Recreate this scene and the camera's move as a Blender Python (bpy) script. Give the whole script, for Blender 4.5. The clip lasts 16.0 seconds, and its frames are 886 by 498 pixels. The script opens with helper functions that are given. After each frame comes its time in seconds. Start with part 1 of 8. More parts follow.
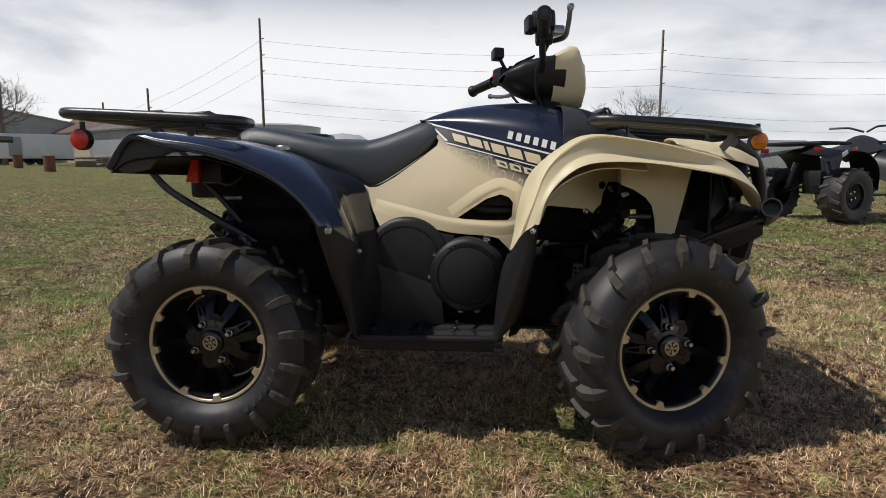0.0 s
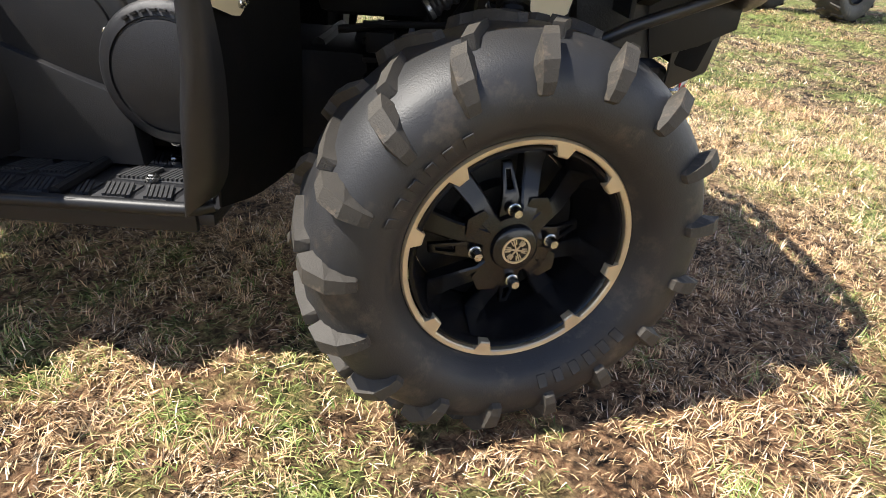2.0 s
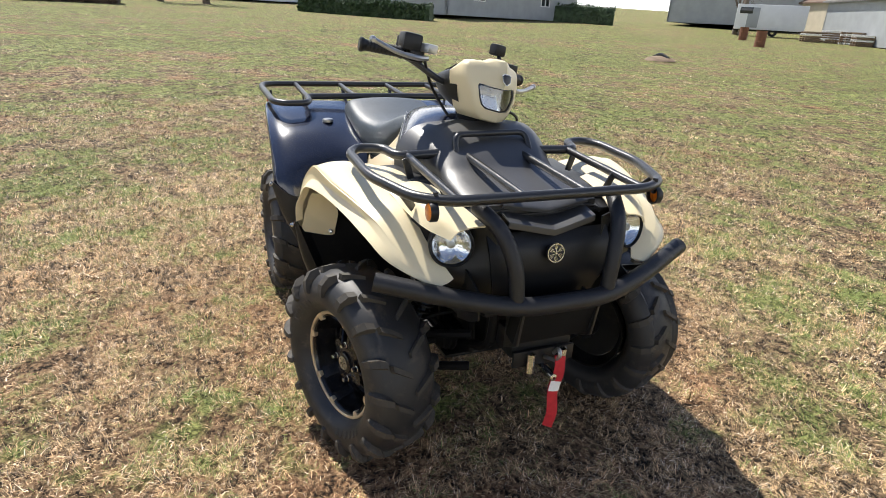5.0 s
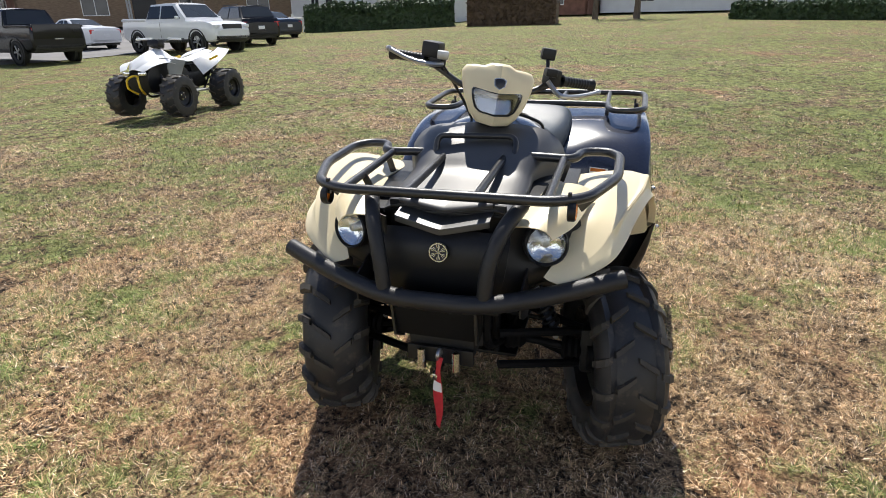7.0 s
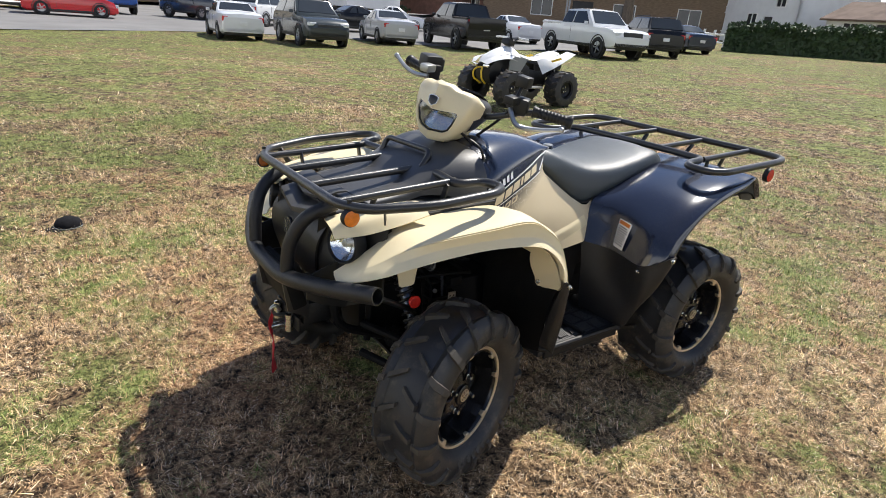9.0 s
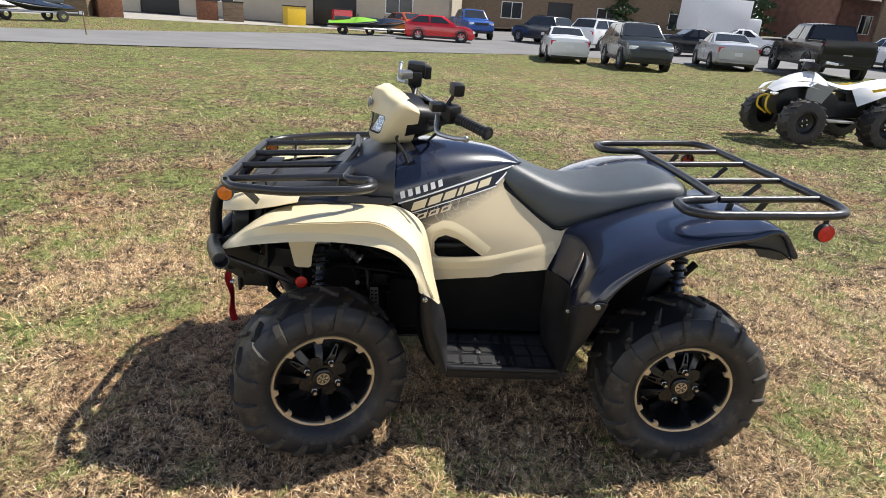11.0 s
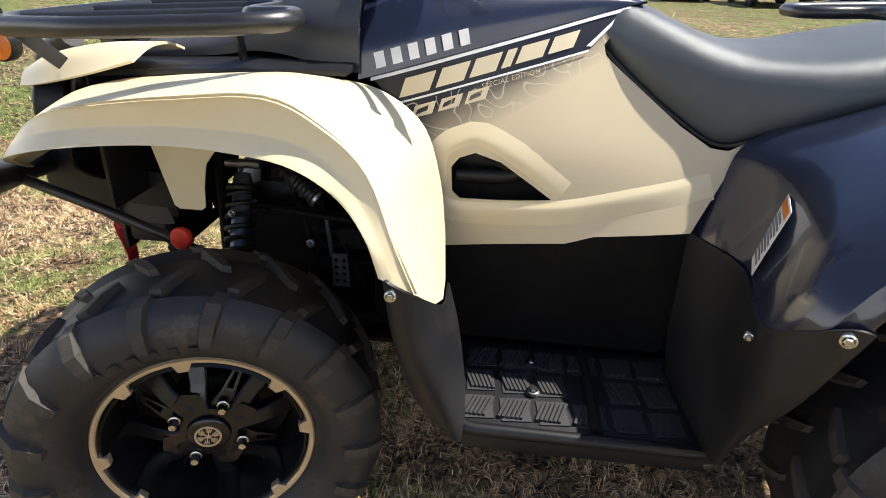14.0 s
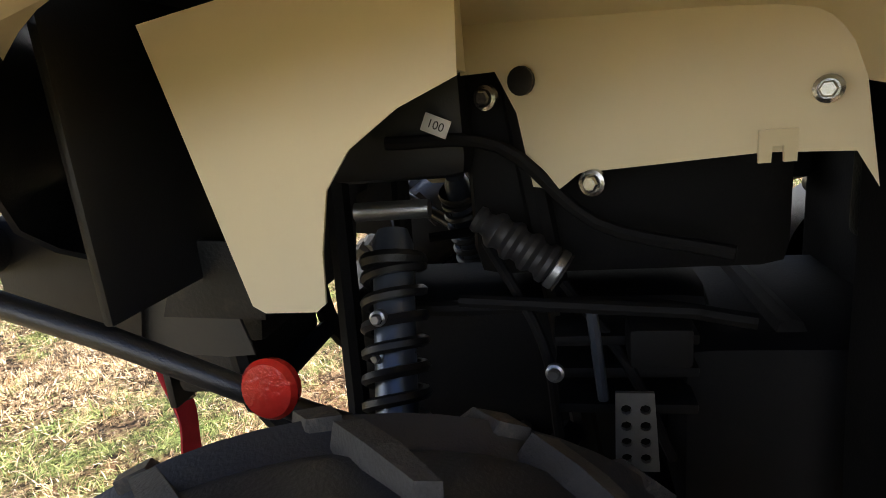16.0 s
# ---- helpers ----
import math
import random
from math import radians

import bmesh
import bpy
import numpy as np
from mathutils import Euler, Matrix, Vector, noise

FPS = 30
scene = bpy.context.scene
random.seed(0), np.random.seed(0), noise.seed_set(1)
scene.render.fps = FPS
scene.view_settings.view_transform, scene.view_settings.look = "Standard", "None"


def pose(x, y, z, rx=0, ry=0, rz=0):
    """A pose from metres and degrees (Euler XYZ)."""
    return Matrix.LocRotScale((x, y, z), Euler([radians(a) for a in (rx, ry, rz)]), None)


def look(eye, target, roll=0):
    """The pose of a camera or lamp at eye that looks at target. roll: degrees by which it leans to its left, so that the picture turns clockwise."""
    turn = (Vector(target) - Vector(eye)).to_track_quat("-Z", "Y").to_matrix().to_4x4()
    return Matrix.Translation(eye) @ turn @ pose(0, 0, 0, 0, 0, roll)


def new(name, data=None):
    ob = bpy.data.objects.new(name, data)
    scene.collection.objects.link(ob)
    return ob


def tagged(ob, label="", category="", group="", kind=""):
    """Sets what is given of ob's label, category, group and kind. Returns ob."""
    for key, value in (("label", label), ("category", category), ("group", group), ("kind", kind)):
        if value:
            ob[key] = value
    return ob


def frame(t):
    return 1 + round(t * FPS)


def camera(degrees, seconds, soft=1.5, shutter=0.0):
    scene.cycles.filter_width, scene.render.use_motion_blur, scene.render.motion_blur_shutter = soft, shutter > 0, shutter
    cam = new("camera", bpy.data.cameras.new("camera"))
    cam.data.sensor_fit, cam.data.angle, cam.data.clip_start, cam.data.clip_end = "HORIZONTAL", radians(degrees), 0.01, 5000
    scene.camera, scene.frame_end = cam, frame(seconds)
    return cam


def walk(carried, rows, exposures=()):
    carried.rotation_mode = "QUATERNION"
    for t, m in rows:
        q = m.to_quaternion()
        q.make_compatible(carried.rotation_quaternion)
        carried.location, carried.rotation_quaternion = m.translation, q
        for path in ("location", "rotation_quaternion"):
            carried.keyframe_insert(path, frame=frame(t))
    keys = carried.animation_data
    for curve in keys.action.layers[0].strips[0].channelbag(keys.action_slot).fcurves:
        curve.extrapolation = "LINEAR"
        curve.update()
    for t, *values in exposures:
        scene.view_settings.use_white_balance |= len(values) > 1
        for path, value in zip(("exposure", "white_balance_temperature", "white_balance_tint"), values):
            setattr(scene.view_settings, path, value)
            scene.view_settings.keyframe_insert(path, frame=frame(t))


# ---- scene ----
cam = camera(73.6, 16.0, 0.9)
PATH = [
    (0, (0.805, -2.129, 0.799), (0.656, -0.153, 0.527), -0.1),
    (0.5, (0.875, -1.98, 0.763), (0.766, -0.025, 0.357), -0.8),
    (1, (1.013, -1.698, 0.754), (0.969, 0.201, 0.129), -0.9),
    (1.5, (1.123, -1.459, 0.721), (1.139, 0.361, -0.108), 1.0),
    (2, (1.207, -1.261, 0.703), (1.208, 0.499, -0.246), 4.1),
    (2.5, (1.322, -1.136, 0.696), (1.121, 0.564, -0.338), 5.8),
    (3, (1.462, -1.175, 0.804), (0.995, 0.46, -0.249), 5.5),
    (3.5, (1.767, -1.281, 0.982), (0.987, 0.238, -0.06), 4.4),
    (4, (2.182, -1.236, 1.167), (1.036, 0.076, 0.184), 3.1),
    (4.5, (2.614, -1.09, 1.295), (1.126, -0.054, 0.45), 2.5),
    (4.7, (2.764, -1.009, 1.324), (1.172, -0.091, 0.536), 2.8),
    (6.8, (3.062, 0.308, 1.32), (1.246, -0.122, 0.599), -1.0),
    (7, (3.056, 0.457, 1.332), (1.272, -0.094, 0.616), -1.1),
    (7.5, (2.997, 0.846, 1.348), (1.314, 0.024, 0.645), 1.7),
    (8, (2.788, 1.19, 1.36), (1.271, 0.103, 0.642), 3.5),
    (8.5, (2.592, 1.506, 1.379), (1.24, 0.212, 0.673), 4.3),
    (9, (2.278, 1.735, 1.403), (1.169, 0.238, 0.676), 4.9),
    (9.5, (1.942, 1.962, 1.432), (1.102, 0.29, 0.726), 4.7),
    (9.7, (1.81, 2.057, 1.434), (1.084, 0.332, 0.73), 5.0),
    (11.8, (0.591, 2.229, 1.454), (0.664, 0.378, 0.7), 3.6),
    (12, (0.532, 2.154, 1.411), (0.629, 0.318, 0.624), 3.8),
    (12.5, (0.538, 1.878, 1.305), (0.554, 0.07, 0.452), 3.0),
    (13, (0.614, 1.632, 1.221), (0.526, -0.18, 0.38), 2.8),
    (13.5, (0.684, 1.41, 1.128), (0.724, -0.385, 0.245), 2.8),
    (14, (0.801, 1.219, 1.014), (0.97, -0.568, 0.133), 2.3),
    (14.5, (0.948, 1.003, 0.906), (1.131, -0.802, 0.066), 2.5),
    (15, (1.048, 0.826, 0.808), (1.247, -1.036, 0.106), 2.3),
    (15.5, (1.113, 0.718, 0.752), (1.398, -1.191, 0.229), -1.4),
    (16, (1.143, 0.666, 0.738), (1.562, -1.224, 0.233), -5.7),
]
EXPOSURE = [(0.0, -0.58), (0.6, -0.48), (1.0, -0.22), (1.5, 0.42), (2.0, 1.0), (2.5, 1.4), (3.0, 1.5), (3.5, 1.3), (4.7, 0.65), (7.0, 0.37), (8.5, 0.47), (9.5, 0.4), (12.0, 0.45), (14.0, 0.72), (14.5, 0.88), (15.0, 0.95), (15.5, 0.98), (16.0, 1.25)]
walk(cam, [(t, look(eye, target, roll)) for t, eye, target, roll in PATH], EXPOSURE)

# ---- world, sun ----
SUN_TO = Vector((-0.63, -0.20, 1.0)).normalized()
world = bpy.data.worlds.new("sky_world")
scene.world = world
world.use_nodes = True
wn, wl = world.node_tree.nodes, world.node_tree.links
wn.clear()
w_out = wn.new("ShaderNodeOutputWorld")
w_bg = wn.new("ShaderNodeBackground")
w_bg.inputs["Strength"].default_value = 0.05
w_sky = wn.new("ShaderNodeTexSky")
w_sky.sky_type = "NISHITA"
w_sky.sun_disc = False
w_sky.sun_elevation = math.asin(SUN_TO.z)
w_sky.sun_rotation = math.atan2(SUN_TO.x, SUN_TO.y)
w_sky.air_density, w_sky.dust_density, w_sky.ozone_density = 1.0, 0.6, 1.2
w_tc = wn.new("ShaderNodeTexCoord")
w_map = wn.new("ShaderNodeMapping")
w_map.inputs["Scale"].default_value = (1.3, 1.3, 4.6)
w_map.inputs["Location"].default_value = (0.3, 0.1, 0.25)
w_n = wn.new("ShaderNodeTexNoise")
w_n.inputs["Scale"].default_value, w_n.inputs["Detail"].default_value = 1.7, 7.0
w_n.inputs["Roughness"].default_value, w_n.inputs["Distortion"].default_value = 0.52, 0.35
w_r = wn.new("ShaderNodeValToRGB")
w_r.color_ramp.elements[0].position, w_r.color_ramp.elements[1].position = 0.10, 0.50
w_mix = wn.new("ShaderNodeMix")
w_mix.data_type = "RGBA"
w_mix.inputs["B"].default_value = (27.5, 27.8, 28.2, 1)
wl.new(w_tc.outputs["Generated"], w_map.inputs["Vector"])
wl.new(w_map.outputs["Vector"], w_n.inputs["Vector"])
wl.new(w_n.outputs["Fac"], w_r.inputs["Fac"])
w_sep = wn.new("ShaderNodeSeparateXYZ")
w_el = wn.new("ShaderNodeMapRange")
w_el.interpolation_type = "SMOOTHSTEP"
w_el.inputs["From Min"].default_value, w_el.inputs["From Max"].default_value = 0.17, 0.36
w_el.inputs["To Min"].default_value, w_el.inputs["To Max"].default_value = 1.0, 0.06
w_mul = wn.new("ShaderNodeMath")
w_mul.operation = "MULTIPLY"
wl.new(w_tc.outputs["Generated"], w_sep.inputs[0])
wl.new(w_sep.outputs["Z"], w_el.inputs["Value"])
wl.new(w_r.outputs["Color"], w_mul.inputs[0])
wl.new(w_el.outputs["Result"], w_mul.inputs[1])
wl.new(w_mul.outputs[0], w_mix.inputs["Factor"])
w_tint = wn.new("ShaderNodeVectorMath")
w_tint.operation = "MULTIPLY"
w_tint.inputs[1].default_value = (0.66, 1.00, 1.46)
wl.new(w_sky.outputs["Color"], w_tint.inputs[0])
wl.new(w_tint.outputs[0], w_mix.inputs["A"])
wl.new(w_mix.outputs["Result"], w_bg.inputs["Color"])
wl.new(w_bg.outputs["Background"], w_out.inputs["Surface"])

sun = new("sun", bpy.data.lights.new("sun", "SUN"))
sun.data.energy, sun.data.angle, sun.data.color = 5.0, radians(0.53), (1.0, 0.95, 0.87)
sun.matrix_world = look(SUN_TO * 50, (0, 0, 0))


# ---- materials ----
def material(name, color, rough=0.5, metal=0.0, vary=0.12, scale=8.0, grain=160.0, bump=0.1, spec=0.5, color2=None, coat=0.0, stretch=(1, 1, 1), dirt=0.0):
    """A surface with broad variation, fine grain and relief, at world size."""
    m = bpy.data.materials.new(name)
    m.use_nodes = True
    n, k = m.node_tree.nodes, m.node_tree.links
    b = n["Principled BSDF"]
    b.inputs["Metallic"].default_value = metal
    b.inputs["Specular IOR Level"].default_value = spec
    b.inputs["Coat Weight"].default_value = coat
    b.inputs["Coat Roughness"].default_value = 0.06
    tc = n.new("ShaderNodeTexCoord")
    mp = n.new("ShaderNodeMapping")
    mp.inputs["Scale"].default_value = stretch
    k.new(tc.outputs["Object"], mp.inputs["Vector"])
    big, fine = n.new("ShaderNodeTexNoise"), n.new("ShaderNodeTexNoise")
    big.inputs["Scale"].default_value, big.inputs["Detail"].default_value = scale, 5.0
    fine.inputs["Scale"].default_value, fine.inputs["Detail"].default_value = grain, 3.0
    k.new(mp.outputs["Vector"], big.inputs["Vector"])
    k.new(mp.outputs["Vector"], fine.inputs["Vector"])
    mix = n.new("ShaderNodeMix")
    mix.data_type = "RGBA"
    c2 = color2 or tuple(c * (1 - vary) for c in color)
    mix.inputs["A"].default_value, mix.inputs["B"].default_value = (*color, 1), (*c2, 1)
    ramp = n.new("ShaderNodeMapRange")
    ramp.inputs["From Min"].default_value, ramp.inputs["From Max"].default_value = 0.35, 0.68
    k.new(big.outputs["Fac"], ramp.inputs["Value"])
    k.new(ramp.outputs["Result"], mix.inputs["Factor"])
    last = mix.outputs["Result"]
    if dirt:
        d = n.new("ShaderNodeMix")
        d.data_type = "RGBA"
        d.inputs["B"].default_value = (0.32, 0.24, 0.16, 1)
        dn = n.new("ShaderNodeTexNoise")
        dn.inputs["Scale"].default_value, dn.inputs["Detail"].default_value = 14, 8
        dn.inputs["Roughness"].default_value = 0.7
        dr = n.new("ShaderNodeMapRange")
        dr.inputs["From Min"].default_value, dr.inputs["From Max"].default_value = 0.55, 0.8
        dr.inputs["To Max"].default_value = dirt
        k.new(tc.outputs["Object"], dn.inputs["Vector"])
        k.new(dn.outputs["Fac"], dr.inputs["Value"])
        k.new(dr.outputs["Result"], d.inputs["Factor"])
        k.new(last, d.inputs["A"])
        last = d.outputs["Result"]
    k.new(last, b.inputs["Base Color"])
    rr = n.new("ShaderNodeMapRange")
    rr.inputs["To Min"].default_value, rr.inputs["To Max"].default_value = max(0.02, rough - 0.07), min(1, rough + 0.07)
    k.new(big.outputs["Fac"], rr.inputs["Value"])
    k.new(rr.outputs["Result"], b.inputs["Roughness"])
    if bump:
        bp = n.new("ShaderNodeBump")
        bp.inputs["Strength"].default_value, bp.inputs["Distance"].default_value = bump, 0.002
        k.new(fine.outputs["Fac"], bp.inputs["Height"])
        k.new(bp.outputs["Normal"], b.inputs["Normal"])
    return m


def clear_cover(name):
    """A thin clear moulding: mostly see-through, with a gloss that grows at the rim."""
    m = bpy.data.materials.new(name)
    m.use_nodes = True
    n, k = m.node_tree.nodes, m.node_tree.links
    n.remove(n["Principled BSDF"])
    tr, gl, mx = n.new("ShaderNodeBsdfTransparent"), n.new("ShaderNodeBsdfGlossy"), n.new("ShaderNodeMixShader")
    tr.inputs["Color"].default_value = (0.94, 0.96, 0.97, 1)
    gl.inputs["Roughness"].default_value = 0.04
    mx.inputs[0].default_value = 0.10
    k.new(tr.outputs[0], mx.inputs[1])
    k.new(gl.outputs[0], mx.inputs[2])
    k.new(mx.outputs[0], n["Material Output"].inputs["Surface"])
    return m


TAN = material("tan_plastic", (0.79, 0.68, 0.445), 0.36, vary=0.05, scale=3, grain=500, bump=0.03, dirt=0.05)
NAVY = material("navy_plastic", (0.014, 0.019, 0.040), 0.24, vary=0.2, scale=4, grain=400, bump=0.03, coat=0.7)
BLACKP = material("black_plastic", (0.0125, 0.0125, 0.0135), 0.42, spec=0.35, vary=0.3, scale=7, grain=600, bump=0.12, dirt=0.04)
TEXP = material("textured_black_plastic", (0.017, 0.017, 0.019), 0.42, spec=0.42, vary=0.3, scale=9, grain=900, bump=0.3, dirt=0.06)
SEAT = material("seat_vinyl", (0.040, 0.052, 0.060), 0.42, spec=0.9, vary=0.25, scale=6, grain=1100, bump=0.35)
RUBBER = material("tyre_rubber", (0.025, 0.025, 0.0265), 0.50, vary=0.3, scale=9, grain=420, bump=0.25, dirt=0.30)
STEEL = material("black_coated_steel", (0.016, 0.016, 0.017), 0.33, spec=0.7, vary=0.3, scale=12, grain=800, bump=0.2)
RIM = material("gloss_black_alloy", (0.008, 0.008, 0.009), 0.24, spec=0.5, vary=0.2, scale=10, grain=300, bump=0.03)
LUG = material("dusty_tread_rubber", (0.056, 0.049, 0.040), 0.70, vary=0.3, scale=14, grain=420, bump=0.4, dirt=0.85)
# this and the grey rubber are toned down for shade inside the arches
DUSTP = material("dusty_grey_plastic", (0.050, 0.047, 0.040), 0.6, vary=0.2, scale=9, grain=300, bump=0.15, dirt=0.2)
GREYRUB = material("grey_rubber", (0.028, 0.028, 0.031), 0.45, vary=0.25, scale=20, grain=300, bump=0.1)
SATIN = material("satin_black_plastic", (0.042, 0.042, 0.044), 0.44, spec=0.9, vary=0.2, scale=8, grain=500, bump=0.08)
GOLD = material("machined_gold_alloy", (0.66, 0.55, 0.38), 0.38, metal=0.6, vary=0.15, scale=20, grain=500, bump=0.1)
CHROME = material("zinc_plated_steel", (0.62, 0.62, 0.60), 0.25, metal=1.0, vary=0.15, scale=40, grain=600, bump=0.1)
ALU = material("grey_alloy", (0.45, 0.46, 0.47), 0.35, metal=0.9, vary=0.2, scale=30, grain=500, bump=0.15)
# black pushed down to put the arches' deep shade into the colour
SHADEBLACK = material("shade_darkened_black", (0.0055, 0.0055, 0.006), 0.7, spec=0.2, vary=0.3, scale=9, grain=300, bump=0.15, dirt=0.03)
# cast metal darkened too, with the shade around it in the colour
DARKMETAL = material("dark_cast_metal", (0.011, 0.0115, 0.0125), 0.5, metal=0.2, vary=0.4, scale=25, grain=300, bump=0.4, dirt=0.15)
SHOCK = material("grey_blue_damper", (0.10, 0.12, 0.16), 0.3, metal=0.6, vary=0.2, scale=20, grain=300, bump=0.05)
REDREF = material("red_reflector", (0.62, 0.03, 0.02), 0.12, vary=0.2, scale=90, grain=260, bump=0.4)
AMBER = material("amber_reflector", (0.80, 0.22, 0.02), 0.12, vary=0.2, scale=90, grain=260, bump=0.4)
REDSTRAP = material("red_webbing", (0.55, 0.02, 0.03), 0.7, vary=0.2, scale=60, grain=900, bump=0.4)
WHITEINK = material("white_decal", (0.85, 0.85, 0.84), 0.4, vary=0.04, scale=30, bump=0)
BLACKINK = material("black_decal", (0.012, 0.013, 0.02), 0.35, vary=0.1, scale=30, bump=0)
TANINK = material("tan_decal", (0.72, 0.62, 0.42), 0.4, vary=0.04, scale=30, bump=0)
LENS = clear_cover("clear_lens")
MIRROR = material("lamp_reflector", (0.86, 0.87, 0.88), 0.09, metal=1.0, vary=0.05, scale=60, grain=70, bump=0.9)


# ---- mesh helpers ----
def part(name, bm, mat, parent=None, label="", sharp=38, mats=None):
    me = bpy.data.meshes.new(name)
    bm.normal_update()
    bm.to_mesh(me)
    bm.free()
    for mm in (mats or [mat]):
        me.materials.append(mm)
    for p in me.polygons:
        p.use_smooth = True
    me.set_sharp_from_angle(angle=radians(sharp))
    ob = new(name, me)
    if parent is not None:
        ob.parent = parent
    if label:
        tagged(ob, label)
    return ob


def thing(name, label, category, group="", at=None):
    ob = new(name)
    ob.empty_display_size = 0.1
    if at is not None:
        ob.matrix_world = at
    return tagged(ob, label, category, group)


def catmull(pts, n):
    """n points a span along a smooth curve through pts."""
    p = [Vector(q) for q in pts]
    p = [p[0] * 2 - p[1]] + p + [p[-1] * 2 - p[-2]]
    out = []
    for i in range(1, len(p) - 2):
        a, b, c, d = p[i - 1 : i + 3]
        for j in range(n):
            t = j / n
            out.append(0.5 * ((2 * b) + (c - a) * t + (2 * a - 5 * b + 4 * c - d) * t * t + (3 * b - a - 3 * c + d) * t**3))
    out.append(p[-2].copy())
    return out


def grid(rows, bm=None, close_u=False):
    bm = bm or bmesh.new()
    vs = [[bm.verts.new(p) for p in r] for r in rows]
    nr = len(vs)
    for i in range(nr if close_u else nr - 1):
        a, b = vs[i], vs[(i + 1) % nr]
        for j in range(len(a) - 1):
            bm.faces.new((a[j], a[j + 1], b[j + 1], b[j]))
    return bm


def skin(rows, nu=4, nv=4, thick=0.0, flip=False):
    """A smooth surface through rows of control points, with thickness."""
    cross = [catmull(r, nv) for r in rows]
    cols = [catmull([c[j] for c in cross], nu) for j in range(len(cross[0]))]
    bm = grid(cols)
    bmesh.ops.recalc_face_normals(bm, faces=bm.faces)
    if flip:
        bmesh.ops.reverse_faces(bm, faces=bm.faces)
    if thick:
        bmesh.ops.solidify(bm, geom=list(bm.faces), thickness=thick)
        bmesh.ops.recalc_face_normals(bm, faces=bm.faces)
    return bm


def mirrored(rows, s):
    return [[(x, y * s, z) for x, y, z in r] for r in rows]


def fillet(pts, r, n=5, closed=False):
    """Round the corners of a polyline."""
    p = [Vector(q) for q in pts]
    out = [] if closed else [p[0]]
    rng = range(len(p)) if closed else range(1, len(p) - 1)
    for i in rng:
        a, b, c = p[i - 1], p[i], p[(i + 1) % len(p)]
        u, v = (a - b), (c - b)
        d = min(r, u.length * 0.45, v.length * 0.45)
        s, e = b + u.normalized() * d, b + v.normalized() * d
        for j in range(n + 1):
            t = j / n
            out.append(s * (1 - t) ** 2 + b * 2 * t * (1 - t) + e * t * t)
    if not closed:
        out.append(p[-1])
    return out


def tube(pts, r, n=10, closed=False, bm=None, cap=True):
    bm = bm or bmesh.new()
    p = [Vector(q) for q in pts]
    m = len(p)
    t0 = (p[1] - p[0]).normalized()
    up = t0.orthogonal().normalized()
    rings = []
    for i in range(m):
        if closed:
            t = (p[(i + 1) % m] - p[i - 1]).normalized()
        else:
            t = (p[min(i + 1, m - 1)] - p[max(i - 1, 0)]).normalized()
        up = (up - t * up.dot(t)).normalized()
        w = t.cross(up)
        rad = r[i] if isinstance(r, (list, tuple)) else r
        rings.append([bm.verts.new(p[i] + (up * math.cos(a) + w * math.sin(a)) * rad) for a in (2 * math.pi * k / n for k in range(n))])
    for i in range(m if closed else m - 1):
        a, b = rings[i], rings[(i + 1) % m]
        off = 0
        if closed and i == m - 1:
            off = min(range(n), key=lambda o: sum((a[k].co - b[(k + o) % n].co).length for k in range(n)))
        for k in range(n):
            bm.faces.new((a[k], a[(k + 1) % n], b[(k + 1 + off) % n], b[(k + off) % n]))
    if cap and not closed:
        bm.faces.new(rings[0][::-1])
        bm.faces.new(rings[-1])
    return bm


def lathe(profile, n=32, m=None, bm=None, closed=False):
    """profile of (radius, along): turned about the local y axis."""
    bm = bm or bmesh.new()
    m = m or Matrix()
    rings = []
    for r, h in profile:
        if r < 1e-6:
            rings.append([bm.verts.new(m @ Vector((0, h, 0)))])
        else:
            rings.append([bm.verts.new(m @ Vector((r * math.cos(a), h, r * math.sin(a)))) for a in (2 * math.pi * k / n for k in range(n))])
    pairs = list(zip(rings, rings[1:]))
    if closed:
        pairs.append((rings[-1], rings[0]))
    for a, b in pairs:
        for k in range(n):
            q = [a[k % len(a)], a[(k + 1) % len(a)], b[(k + 1) % len(b)], b[k % len(b)]]
            q = list(dict.fromkeys(q))
            if len(q) > 2:
                bm.faces.new(q)
    bmesh.ops.recalc_face_normals(bm, faces=bm.faces)
    return bm


def box(size, at=(0, 0, 0), bevel=0.0, m=None, bm=None, seg=2):
    own = bmesh.new()
    bmesh.ops.create_cube(own, size=1.0)
    bmesh.ops.scale(own, vec=size, verts=own.verts)
    if bevel:
        bmesh.ops.bevel(own, geom=list(own.edges), offset=bevel, segments=seg, profile=0.6, affect="EDGES")
    mm = (m or Matrix()) if m is not None else Matrix.Translation(at)
    bmesh.ops.transform(own, matrix=mm, verts=own.verts)
    if bm is None:
        return own
    join(bm, own)
    return bm


def join(bm, other):
    me = bpy.data.meshes.new("join")
    other.to_mesh(me)
    other.free()
    bm.from_mesh(me)
    bpy.data.meshes.remove(me)
    return bm


